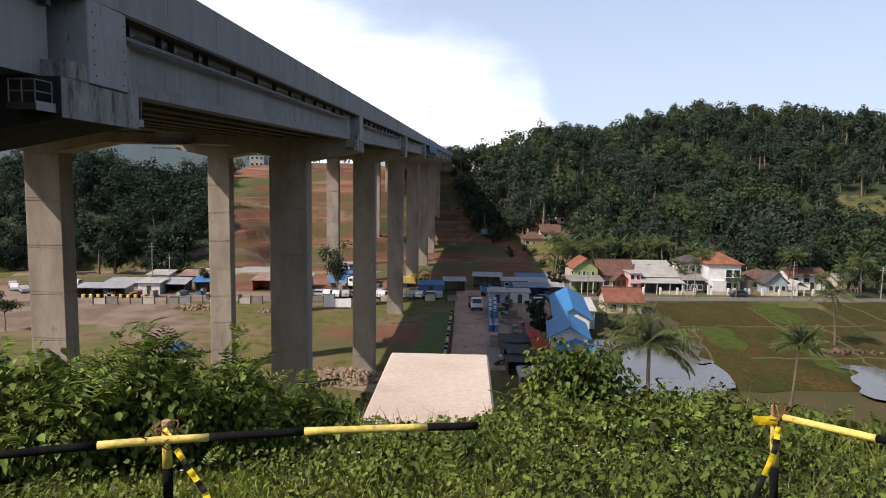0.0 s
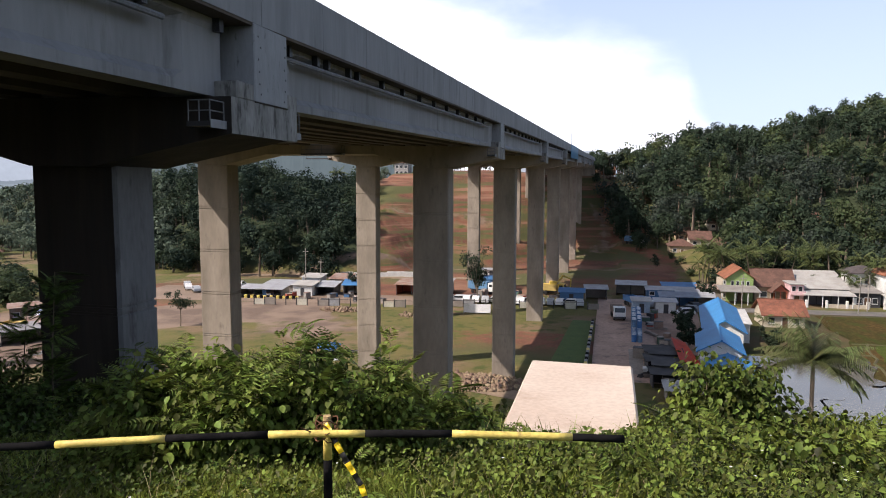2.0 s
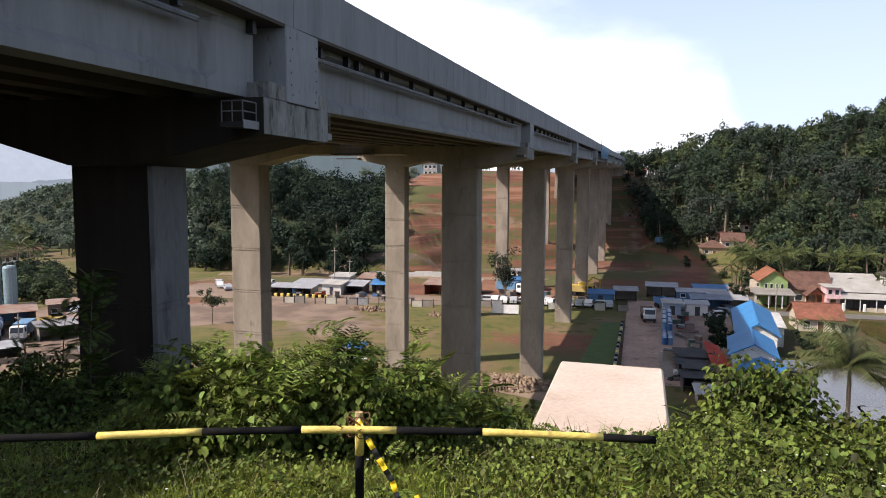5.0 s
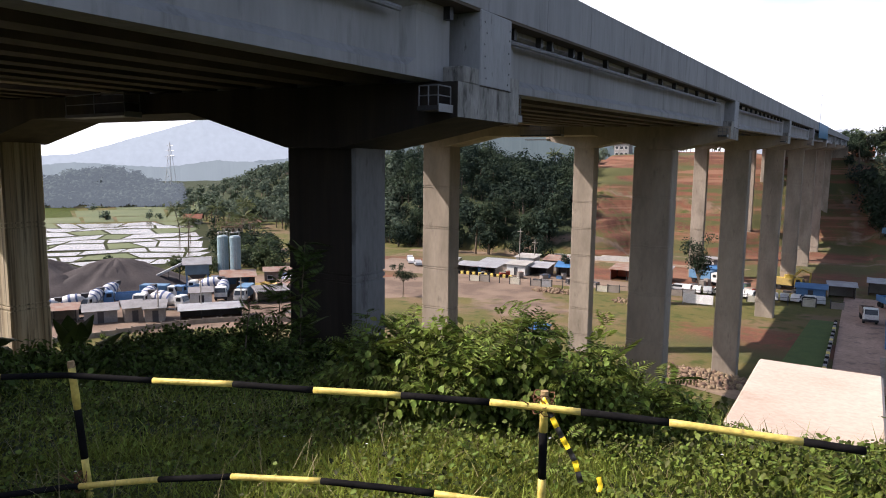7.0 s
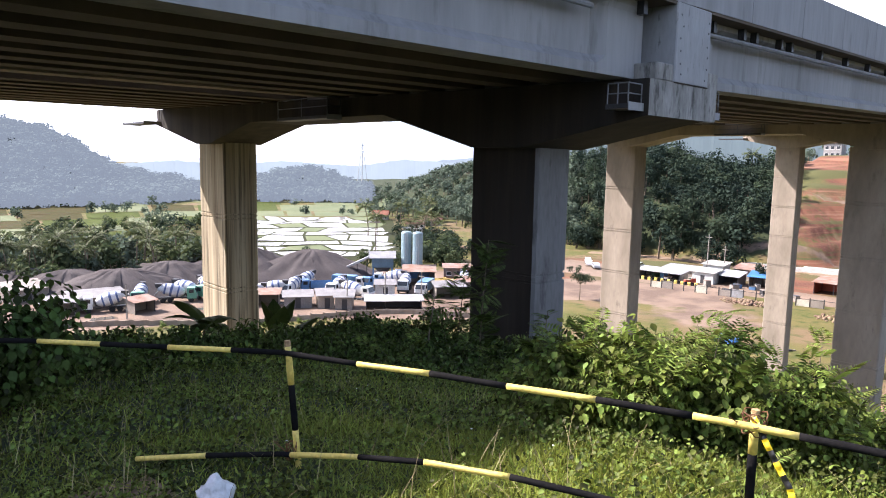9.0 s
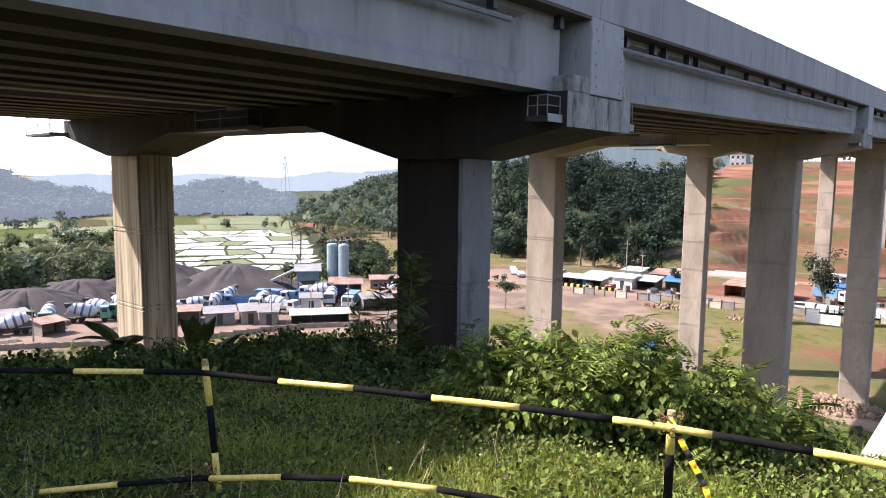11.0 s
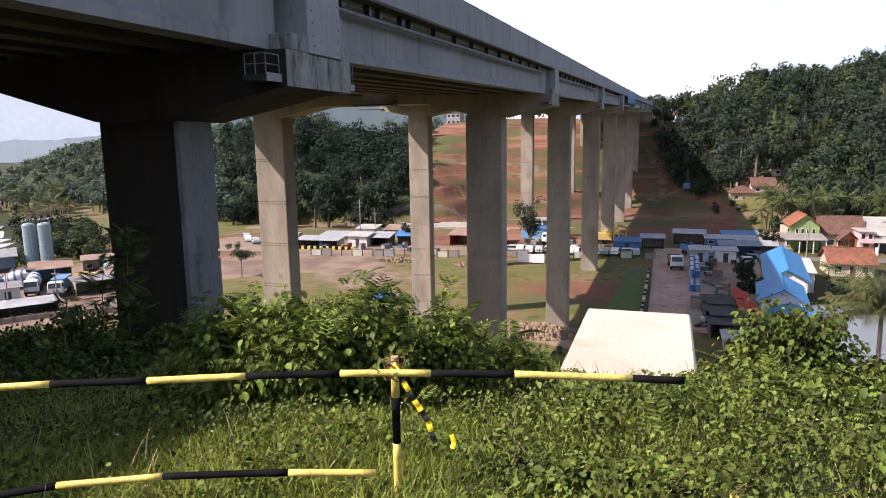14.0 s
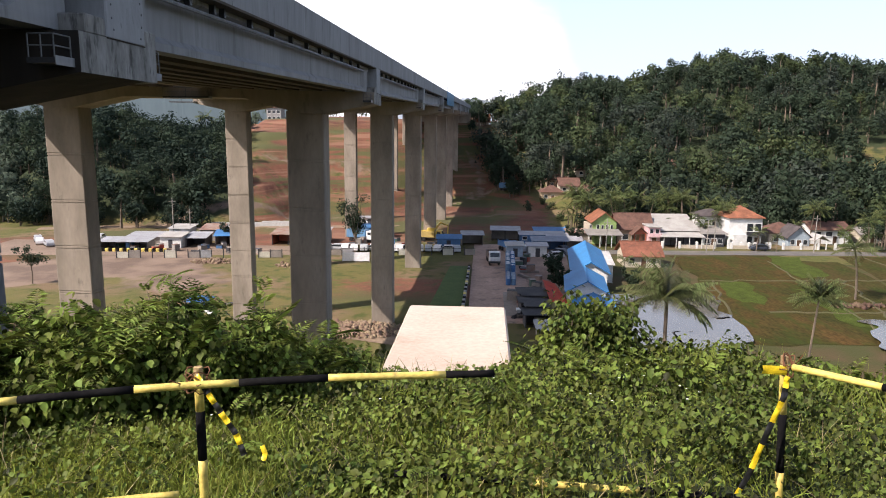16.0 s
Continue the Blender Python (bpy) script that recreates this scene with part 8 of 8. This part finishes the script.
# ---- the concrete batching yard and the paddies beyond ----
def heap(az, r, rx, ry, h, seed, label):
    """A pile of gravel with slumped sides and rills."""
    x, y = polar(az, r)
    rng = np.random.default_rng(seed)
    n, k = 56, 16
    a = np.linspace(0, 2 * math.pi, n, endpoint=False)
    t = np.linspace(0, 1, k)
    T, A = np.meshgrid(t, a, indexing="ij")
    wob = 1 + 0.10 * np.sin(A * 3 + seed) + 0.06 * np.sin(A * 7 + seed * 2)
    X, Y = T * rx * wob * np.cos(A), T * ry * wob * np.sin(A)
    peak = np.clip(1 - T, 0, 1)
    Z = h * (peak ** 1.05) * (1 - 0.12 * np.exp(-(T / 0.12) ** 2)) + (0.45 * np.sin(A * 14 + seed) + 0.5 * np.sin(A * 23 + 2 * seed + 3 * T) + 0.35 * rng.normal(0, 1, T.shape)) * T * (1 - T) * 2
    Z[-1] = -0.6
    v = np.stack([X, Y, Z], -1).reshape(-1, 3)
    i, j = np.meshgrid(np.arange(k - 1), np.arange(n), indexing="ij")
    f = np.stack([i * n + j, (i + 1) * n + j, (i + 1) * n + (j + 1) % n, i * n + (j + 1) % n], -1).reshape(-1, 4)
    ob = mesh_np("gravel_mound", v, f, GRAVEL, smooth=True)
    ob.matrix_basis = pose(x, y, ground_z(x, y), 0, 0, az)
    tagged(ob, label, "gravel heap", "gravel heaps")


heap(70.3, 152, 18, 10, 6.2, 1, "large dark grey gravel heap in the yard")
heap(66.8, 158, 17, 10, 6.6, 2, "dark grey gravel heap with rilled sides")
heap(73.8, 160, 15, 9, 5.2, 3, "grey gravel heap in the yard")
heap(55.6, 165, 19, 11, 7.8, 4, "broad grey gravel heap behind the trucks")
heap(61.0, 168, 18, 10, 8.4, 5, "grey gravel heap behind the pier")
heap(76.5, 172, 16, 10, 4.0, 6, "low grey gravel bank along the yard")
heap(66, 176, 18, 9, 3.6, 7, "low grey gravel bank along the yard")


def silo(az, r, seed):
    x, y = polar(az, r)
    p = thing("cement_silo", "tall pale blue cement silo on steel legs", "silo", pose(x, y, ground_z(x, y), 0, 0, az), "cement silos")
    prof = [(0.25, 1.6), (1.17, 3.4), (1.2, 3.5)]
    for k in range(4):
        z = 3.5 + 1.9 * k
        prof += [(1.2, z + 0.05), (1.2, z + 1.75), (1.23, z + 1.8), (1.23, z + 1.86), (1.2, z + 1.9)]
    prof += [(1.2, 11.2), (0.9, 11.5), (0.3, 11.6)]
    part("shell", lathe(bmesh.new(), prof, 24), surface("silo_paint", (0.22, 0.31, 0.34), (0.17, 0.25, 0.28), 0.5, 0.5, 0.05, 6.0, dirt=(0.22, 0.25, 0.26), dirt_at=0.6, stretch=(1, 1, 0.2)), p, smooth=False)
    for sx in (-1, 1):
        for sy in (-1, 1):
            part("leg", tube(bmesh.new(), [(sx * 0.84, sy * 0.84, -0.5), (sx * 0.84, sy * 0.84, 3.8)], 0.12, 6), STEEL, p)
    bm = bmesh.new()
    for s in (-0.22, 0.22):
        tube(bm, [(s, -1.35, 0), (s, -1.35, 11.4)], 0.03, 4)
    for k in range(26):
        tube(bm, [(-0.22, -1.35, 0.4 + k * 0.42), (0.22, -1.35, 0.4 + k * 0.42)], 0.02, 4)
    part("ladder", bm, STEEL, p)
    for k in range(10):
        a = 2 * math.pi * k / 10
        part("rail_post", tube(bmesh.new(), [(1.05 * math.cos(a), 1.05 * math.sin(a), 11.3), (1.05 * math.cos(a), 1.05 * math.sin(a), 12.3)], 0.025, 4), STEEL, p)
    part("top_rail", tube(bmesh.new(), [(1.05 * math.cos(a), 1.05 * math.sin(a), 12.3) for a in np.linspace(0, 2 * math.pi, 21)], 0.025, 4), STEEL, p)


silo(46.85, 158.5, 1)
silo(47.80, 160.0, 2)


def batching_tower():
    x, y = polar(49.8, 160)
    p = thing("batching_plant", "blue steel batching tower with a sloping conveyor", "batching plant", pose(x, y, ground_z(x, y), 0, 0, 50))
    for sx in (-2.2, 2.2):
        for sy in (-2, 2):
            part("leg", boxes((sx - 0.14, sx + 0.14, sy - 0.14, sy + 0.14, -0.5, 5.4)), CAB_BLUE, p)
    part("mixer_housing", boxes((-2.5, 2.5, -2.2, 2.2, 3.2, 5.4), bevel=0.06), paint("plant_blue", (0.10, 0.16, 0.21)), p)
    part("hopper", prism(bmesh.new(), [(-1.0, 2.2), (1.0, 2.2), (2.1, 3.2), (-2.1, 3.2)], "y", -1.6, 1.6), DARK_STEEL, p)
    part("roof", gable_roof(-2.6, 2.6, -2.3, 2.3, 5.6, 6.6, "x", 0.5), PALE_SHEET, p)
    for k in range(5):
        bm = prism(bmesh.new(), [(-2.6 - 2.2 * k, 5.5 - 1.05 * k), (-4.8 - 2.2 * k, 4.45 - 1.05 * k), (-4.8 - 2.2 * k, 4.95 - 1.05 * k), (-2.6 - 2.2 * k, 6.0 - 1.05 * k)], "y", -0.5, 0.5)
        part("conveyor_bay", bm, STEEL, p)
        part("trestle", boxes((-3.8 - 2.2 * k, -3.65 - 2.2 * k, -0.45, 0.45, -0.5, 4.9 - 1.05 * k)), DARK_STEEL, p)
    for k in range(3):
        part("aggregate_bin", prism(bmesh.new(), [(3.5 + 2.6 * k, 1.0), (5.3 + 2.6 * k, 1.0), (5.9 + 2.6 * k, 2.8), (2.9 + 2.6 * k, 2.8)], "y", -4.2, -1.8), CAB_BLUE, p)


batching_tower()
for key, az, r, yaw in (("mixb", 65.3, 144, 120), ("mixb", 66.3, 141, 150), ("mix", 71.5, 136, -20), ("mix", 59.2, 141, -40), ("mix", 57.4, 143, 30), ("mix", 53.6, 143, 30), ("mix", 47.9, 146, 40), ("blue", 55.2, 146, -30), ("mix", 61.0, 138, -30),
                        ("mix", 42.6, 150, 60), ("box", 52.6, 149, 120), ("blue", 50.6, 150, 20)):
    x, y = polar(az, r)
    put(TRUCKS, key, x, y, yaw, 0.0)


def yard_shed(az, r, w, d, h, rise_h, roof, wall, label, turn=0.0, open_front=False):
    x, y = polar(az, r)
    shed(x, y, w, d, h, rise_h, roof, wall, label, az + turn, open_front)


GREY_SHEET = surface("grey_tin", (0.21, 0.205, 0.205), (0.155, 0.15, 0.15), 0.6, 0.6, 0.1, 5.0, dirt=(0.2, 0.15, 0.12), dirt_at=0.63)
yard_shed(58.0, 130, 5.2, 4, 2.2, 0.5, GREY_SHEET, GREY_SHEET, "grey tin-roofed shed in the batching yard", 0)
yard_shed(55.2, 129, 3.0, 4, 2.5, 0.6, GREY_SHEET, PLANK, "small hut with a tin roof", 5)
yard_shed(53.8, 128, 3.2, 4, 2.4, 0.7, GREY_SHEET, PLANK, "small hut with a tin roof", -6)
yard_shed(51.2, 126, 10.5, 4, 2.0, 0.3, PALE_SHEET, DARK_FRONT, "long low shed with a whitish roof", 0, True)
yard_shed(73.6, 138, 9, 6, 2.2, 0.5, GREY_SHEET, PLANK, "grey tin-roofed shed by the heaps", 10)
yard_shed(48.0, 152, 7, 5, 3.2, 0.8, RUST_SHEET, PLANK, "open shed with a rusty roof below the silos", 0, True)
yard_shed(77.6, 150, 7, 6, 2.4, 0.9, PLANK, PLANK, "brown-roofed hut at the yard's edge", 20)
yard_shed(44.6, 160, 8, 4, 2.8, 0.4, RUST_SHEET, RUST_SHEET, "rusty container shed behind the yard", 0)


for az, r, w, d, h, roof, wall, turn in ((45.2, 138, 6, 4, 2.4, GREY_SHEET, PLANK, 12), (60.2, 133, 4, 3.5, 2.3, RUST_SHEET, PLANK, -8), (62.8, 131, 5, 4, 2.2, GREY_SHEET, GREY_SHEET, 20),
                                     (43.4, 143, 7, 4, 2.6, RUST_SHEET, PLANK, 5), (69.4, 131, 4, 3, 2.2, RUST_SHEET, PLANK, 30), (50.4, 140, 4, 3, 2.6, GREY_SHEET, WHITE, 0), (76.0, 136, 6, 4, 2.3, GREY_SHEET, PLANK, -15)):
    yard_shed(az, r, w, d, h, 0.5, roof, wall, "weathered tin-roofed hut in the batching yard", turn, wall is PLANK)
for key, az, r, yaw in (("mix", 63.8, 147, 100), ("mixb", 69.0, 141, 60), ("mix", 49.2, 152, -60), ("mix", 56.4, 150, 20), ("tip", 44.2, 147, 80), ("mix", 52.0, 138, 110), ("box", 46.2, 142, 30)):
    x, y = polar(az, r)
    put(TRUCKS, key, x, y, yaw, 0.0)
for k in range(16):
    az, r = 43 + 2.2 * k, 128 + 18 * ((k * 0.618) % 1.0)
    w = 0.6 + 0.5 * ((k * 0.37) % 1.0)
    c = [polar(az + w, r), polar(az - w, r + 0.5), polar(az - w * 0.6, r + 2.6), polar(az + w * 0.8, r + 2.1)]
    ob = lay("puddle", c, WATER, 0.05, "shallow muddy puddle on the yard's packed earth", "puddle", 4, kind="")
    ob["group"] = "yard puddles"


def yard_wall():
    for k in range(34):
        az = 41.5 + k * 1.06
        r = 121 + 3.0 * math.sin(k * 0.25)
        x, y = polar(az, r)
        q = thing("wall_bay", "bay of a low grey block wall round the yard", "yard wall", pose(x, y, ground_z(x, y), 0, 0, az), "yard wall bays")
        part("panel", boxes((-1.12, 1.12, -0.08, 0.08, -0.6, 0.85)), CONCRETE, q)
        part("pillar", boxes((-1.22, -1.02, -0.13, 0.13, -0.6, 1.05)), CONCRETE, q)


yard_wall()
for az, r, h in ((52.8, 128, 6), (49.6, 130, 7), (70, 128, 6), (46.5, 135, 6)):
    x, y = polar(az, r)
    wooden_pole(x, y, h, "thin wooden pole in the batching yard")


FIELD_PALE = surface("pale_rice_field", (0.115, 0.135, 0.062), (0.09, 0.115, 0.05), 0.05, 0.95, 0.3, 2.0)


def paddies():
    """Flooded plots between mud banks that step back over the valley; green fields beyond."""
    rng = random.Random(9)
    lines = [198.0]
    while lines[-1] < 322:
        lines.append(lines[-1] * rng.uniform(1.045, 1.085))

    def line_r(i, az):
        return lines[i] + (2.6 * math.sin(az * 0.8 + i * 1.1) + 1.8 * math.sin(az * 0.33 + i * 0.6)) * (0.5 + 0.12 * i)
    bank = surface("grassy_bank", (0.024, 0.034, 0.012), (0.036, 0.038, 0.016), 0.3, 0.95, 0.4, 3.0, spec=0.1)
    lay("paddy_banks", [polar(63.5, 193), polar(47.8, 193), polar(49.0, 330), polar(62.5, 330)], bank, 0.035, "grassy mud banks between the flooded paddies", "field banks", 40)
    for i in range(len(lines) - 1):
        lo, hi = 48.8 + 0.15 * i, 62.0 - 0.1 * i
        edges = [lo]
        while edges[-1] < hi:
            edges.append(edges[-1] + rng.uniform(1.2, 4.0))
        slant = [rng.uniform(-0.5, 0.5) for _ in edges]
        for k in range(len(edges) - 1):
            a0, a1, g = edges[k], edges[k + 1], rng.uniform(0.08, 0.15)
            green = rng.random() < 0.04 + 0.018 * i
            c = []
            for az, q in ((a1 - slant[k + 1] - g, 0), (a0 - slant[k] + g, 0), (a0 + slant[k] + g, 1), (a1 + slant[k + 1] - g, 1)):
                c.append(polar(az, line_r(i + q, az) + (1.5 if q == 0 else -1.2)))
            z = max(ground_z(*q) for q in c) + 0.06
            ob = lay("paddy_plot", c, FIELD_PALE if green else PADDY_WATER, 0, "paddy plot of pale young rice" if green else "flooded rice paddy plot reflecting the white sky", "paddy", 2, flat=z, kind="")
            ob["group"] = "flooded paddies"
    ra = 222.0
    while ra < 480:
        rb = ra * rng.uniform(1.07, 1.14)
        az = 49.0 if ra > 330 else 62.3
        while az < 82:
            step = rng.uniform(2.0, 6.5)
            if rng.random() < 0.96:
                c = [polar(az + step - 0.12, ra + 0.7), polar(az + 0.12, ra + rng.uniform(0.5, 2)), polar(az + 0.3, rb - 0.5), polar(az + step, rb - rng.uniform(0.5, 3))]
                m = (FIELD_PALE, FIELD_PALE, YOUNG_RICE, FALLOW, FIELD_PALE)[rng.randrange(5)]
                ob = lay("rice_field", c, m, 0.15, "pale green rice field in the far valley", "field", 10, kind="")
                ob["group"] = "rice fields"
            az += step
        ra = rb
    for a0, a1, ra, rb in ((74.5, 79, 186, 190), (70, 73, 188, 192), (61.5, 65, 196, 201)):
        c = [polar(a1, ra), polar(a0, ra), polar(a0, rb), polar(a1, rb)]
        lay("pond", c, WATER, 0, "still pool behind the gravel heaps", "pond", 2, flat=max(ground_z(*q) for q in c) + 0.1, kind="")


paddies()


def backdrop_ridge(r, az0, az1, heights, seed, colour, name, label, rough=0.05):
    """A wooded outline so far off that it does not shift; its haze is emitted colour."""
    rng = np.random.default_rng(seed)
    n = int((az1 - az0) * 14)
    az = np.linspace(az0, az1, n)
    bumps = np.convolve(rng.random(n + 8), np.ones(7) / 7, "same")[4:-4] + 0.25 * rng.random(n)
    el = np.interp(az, *zip(*heights)) + rough * (bumps - 0.8) * 6
    x, y = -r * np.sin(np.radians(az)), r * np.cos(np.radians(az))
    top = EYE_Z + r * np.tan(np.radians(el))
    v = np.vstack([np.stack([x, y, np.full(n, -60.0)], -1), np.stack([x * 1.04, y * 1.04, top * 1.04 - 1.0], -1), np.stack([x * 1.25, y * 1.25, np.full(n, -60.0)], -1)])
    i = np.arange(n - 1)
    f = np.vstack([np.stack([i, i + 1, n + i + 1, n + i], -1), np.stack([n + i, n + i + 1, 2 * n + i + 1, 2 * n + i], -1)])
    m = bpy.data.materials.new(name)
    m.use_nodes = True
    nt = m.node_tree
    b = nt.nodes["Principled BSDF"]
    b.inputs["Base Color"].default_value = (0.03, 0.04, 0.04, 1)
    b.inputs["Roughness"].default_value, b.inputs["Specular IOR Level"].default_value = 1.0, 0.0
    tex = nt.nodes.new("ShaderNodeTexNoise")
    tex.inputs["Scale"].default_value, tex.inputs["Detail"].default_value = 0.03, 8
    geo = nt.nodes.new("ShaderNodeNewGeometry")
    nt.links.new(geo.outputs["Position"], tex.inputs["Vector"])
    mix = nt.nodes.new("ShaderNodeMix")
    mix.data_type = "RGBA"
    # Blue-grey emission puts the haze into the hill's colour.
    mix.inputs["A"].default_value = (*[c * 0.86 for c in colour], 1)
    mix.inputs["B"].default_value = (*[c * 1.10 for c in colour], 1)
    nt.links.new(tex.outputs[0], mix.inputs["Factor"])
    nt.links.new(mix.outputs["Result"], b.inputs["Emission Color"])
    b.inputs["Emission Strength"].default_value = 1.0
    ob = mesh_np(name, v, f, m, smooth=True)
    tagged(ob, label, "hills", kind="structure")


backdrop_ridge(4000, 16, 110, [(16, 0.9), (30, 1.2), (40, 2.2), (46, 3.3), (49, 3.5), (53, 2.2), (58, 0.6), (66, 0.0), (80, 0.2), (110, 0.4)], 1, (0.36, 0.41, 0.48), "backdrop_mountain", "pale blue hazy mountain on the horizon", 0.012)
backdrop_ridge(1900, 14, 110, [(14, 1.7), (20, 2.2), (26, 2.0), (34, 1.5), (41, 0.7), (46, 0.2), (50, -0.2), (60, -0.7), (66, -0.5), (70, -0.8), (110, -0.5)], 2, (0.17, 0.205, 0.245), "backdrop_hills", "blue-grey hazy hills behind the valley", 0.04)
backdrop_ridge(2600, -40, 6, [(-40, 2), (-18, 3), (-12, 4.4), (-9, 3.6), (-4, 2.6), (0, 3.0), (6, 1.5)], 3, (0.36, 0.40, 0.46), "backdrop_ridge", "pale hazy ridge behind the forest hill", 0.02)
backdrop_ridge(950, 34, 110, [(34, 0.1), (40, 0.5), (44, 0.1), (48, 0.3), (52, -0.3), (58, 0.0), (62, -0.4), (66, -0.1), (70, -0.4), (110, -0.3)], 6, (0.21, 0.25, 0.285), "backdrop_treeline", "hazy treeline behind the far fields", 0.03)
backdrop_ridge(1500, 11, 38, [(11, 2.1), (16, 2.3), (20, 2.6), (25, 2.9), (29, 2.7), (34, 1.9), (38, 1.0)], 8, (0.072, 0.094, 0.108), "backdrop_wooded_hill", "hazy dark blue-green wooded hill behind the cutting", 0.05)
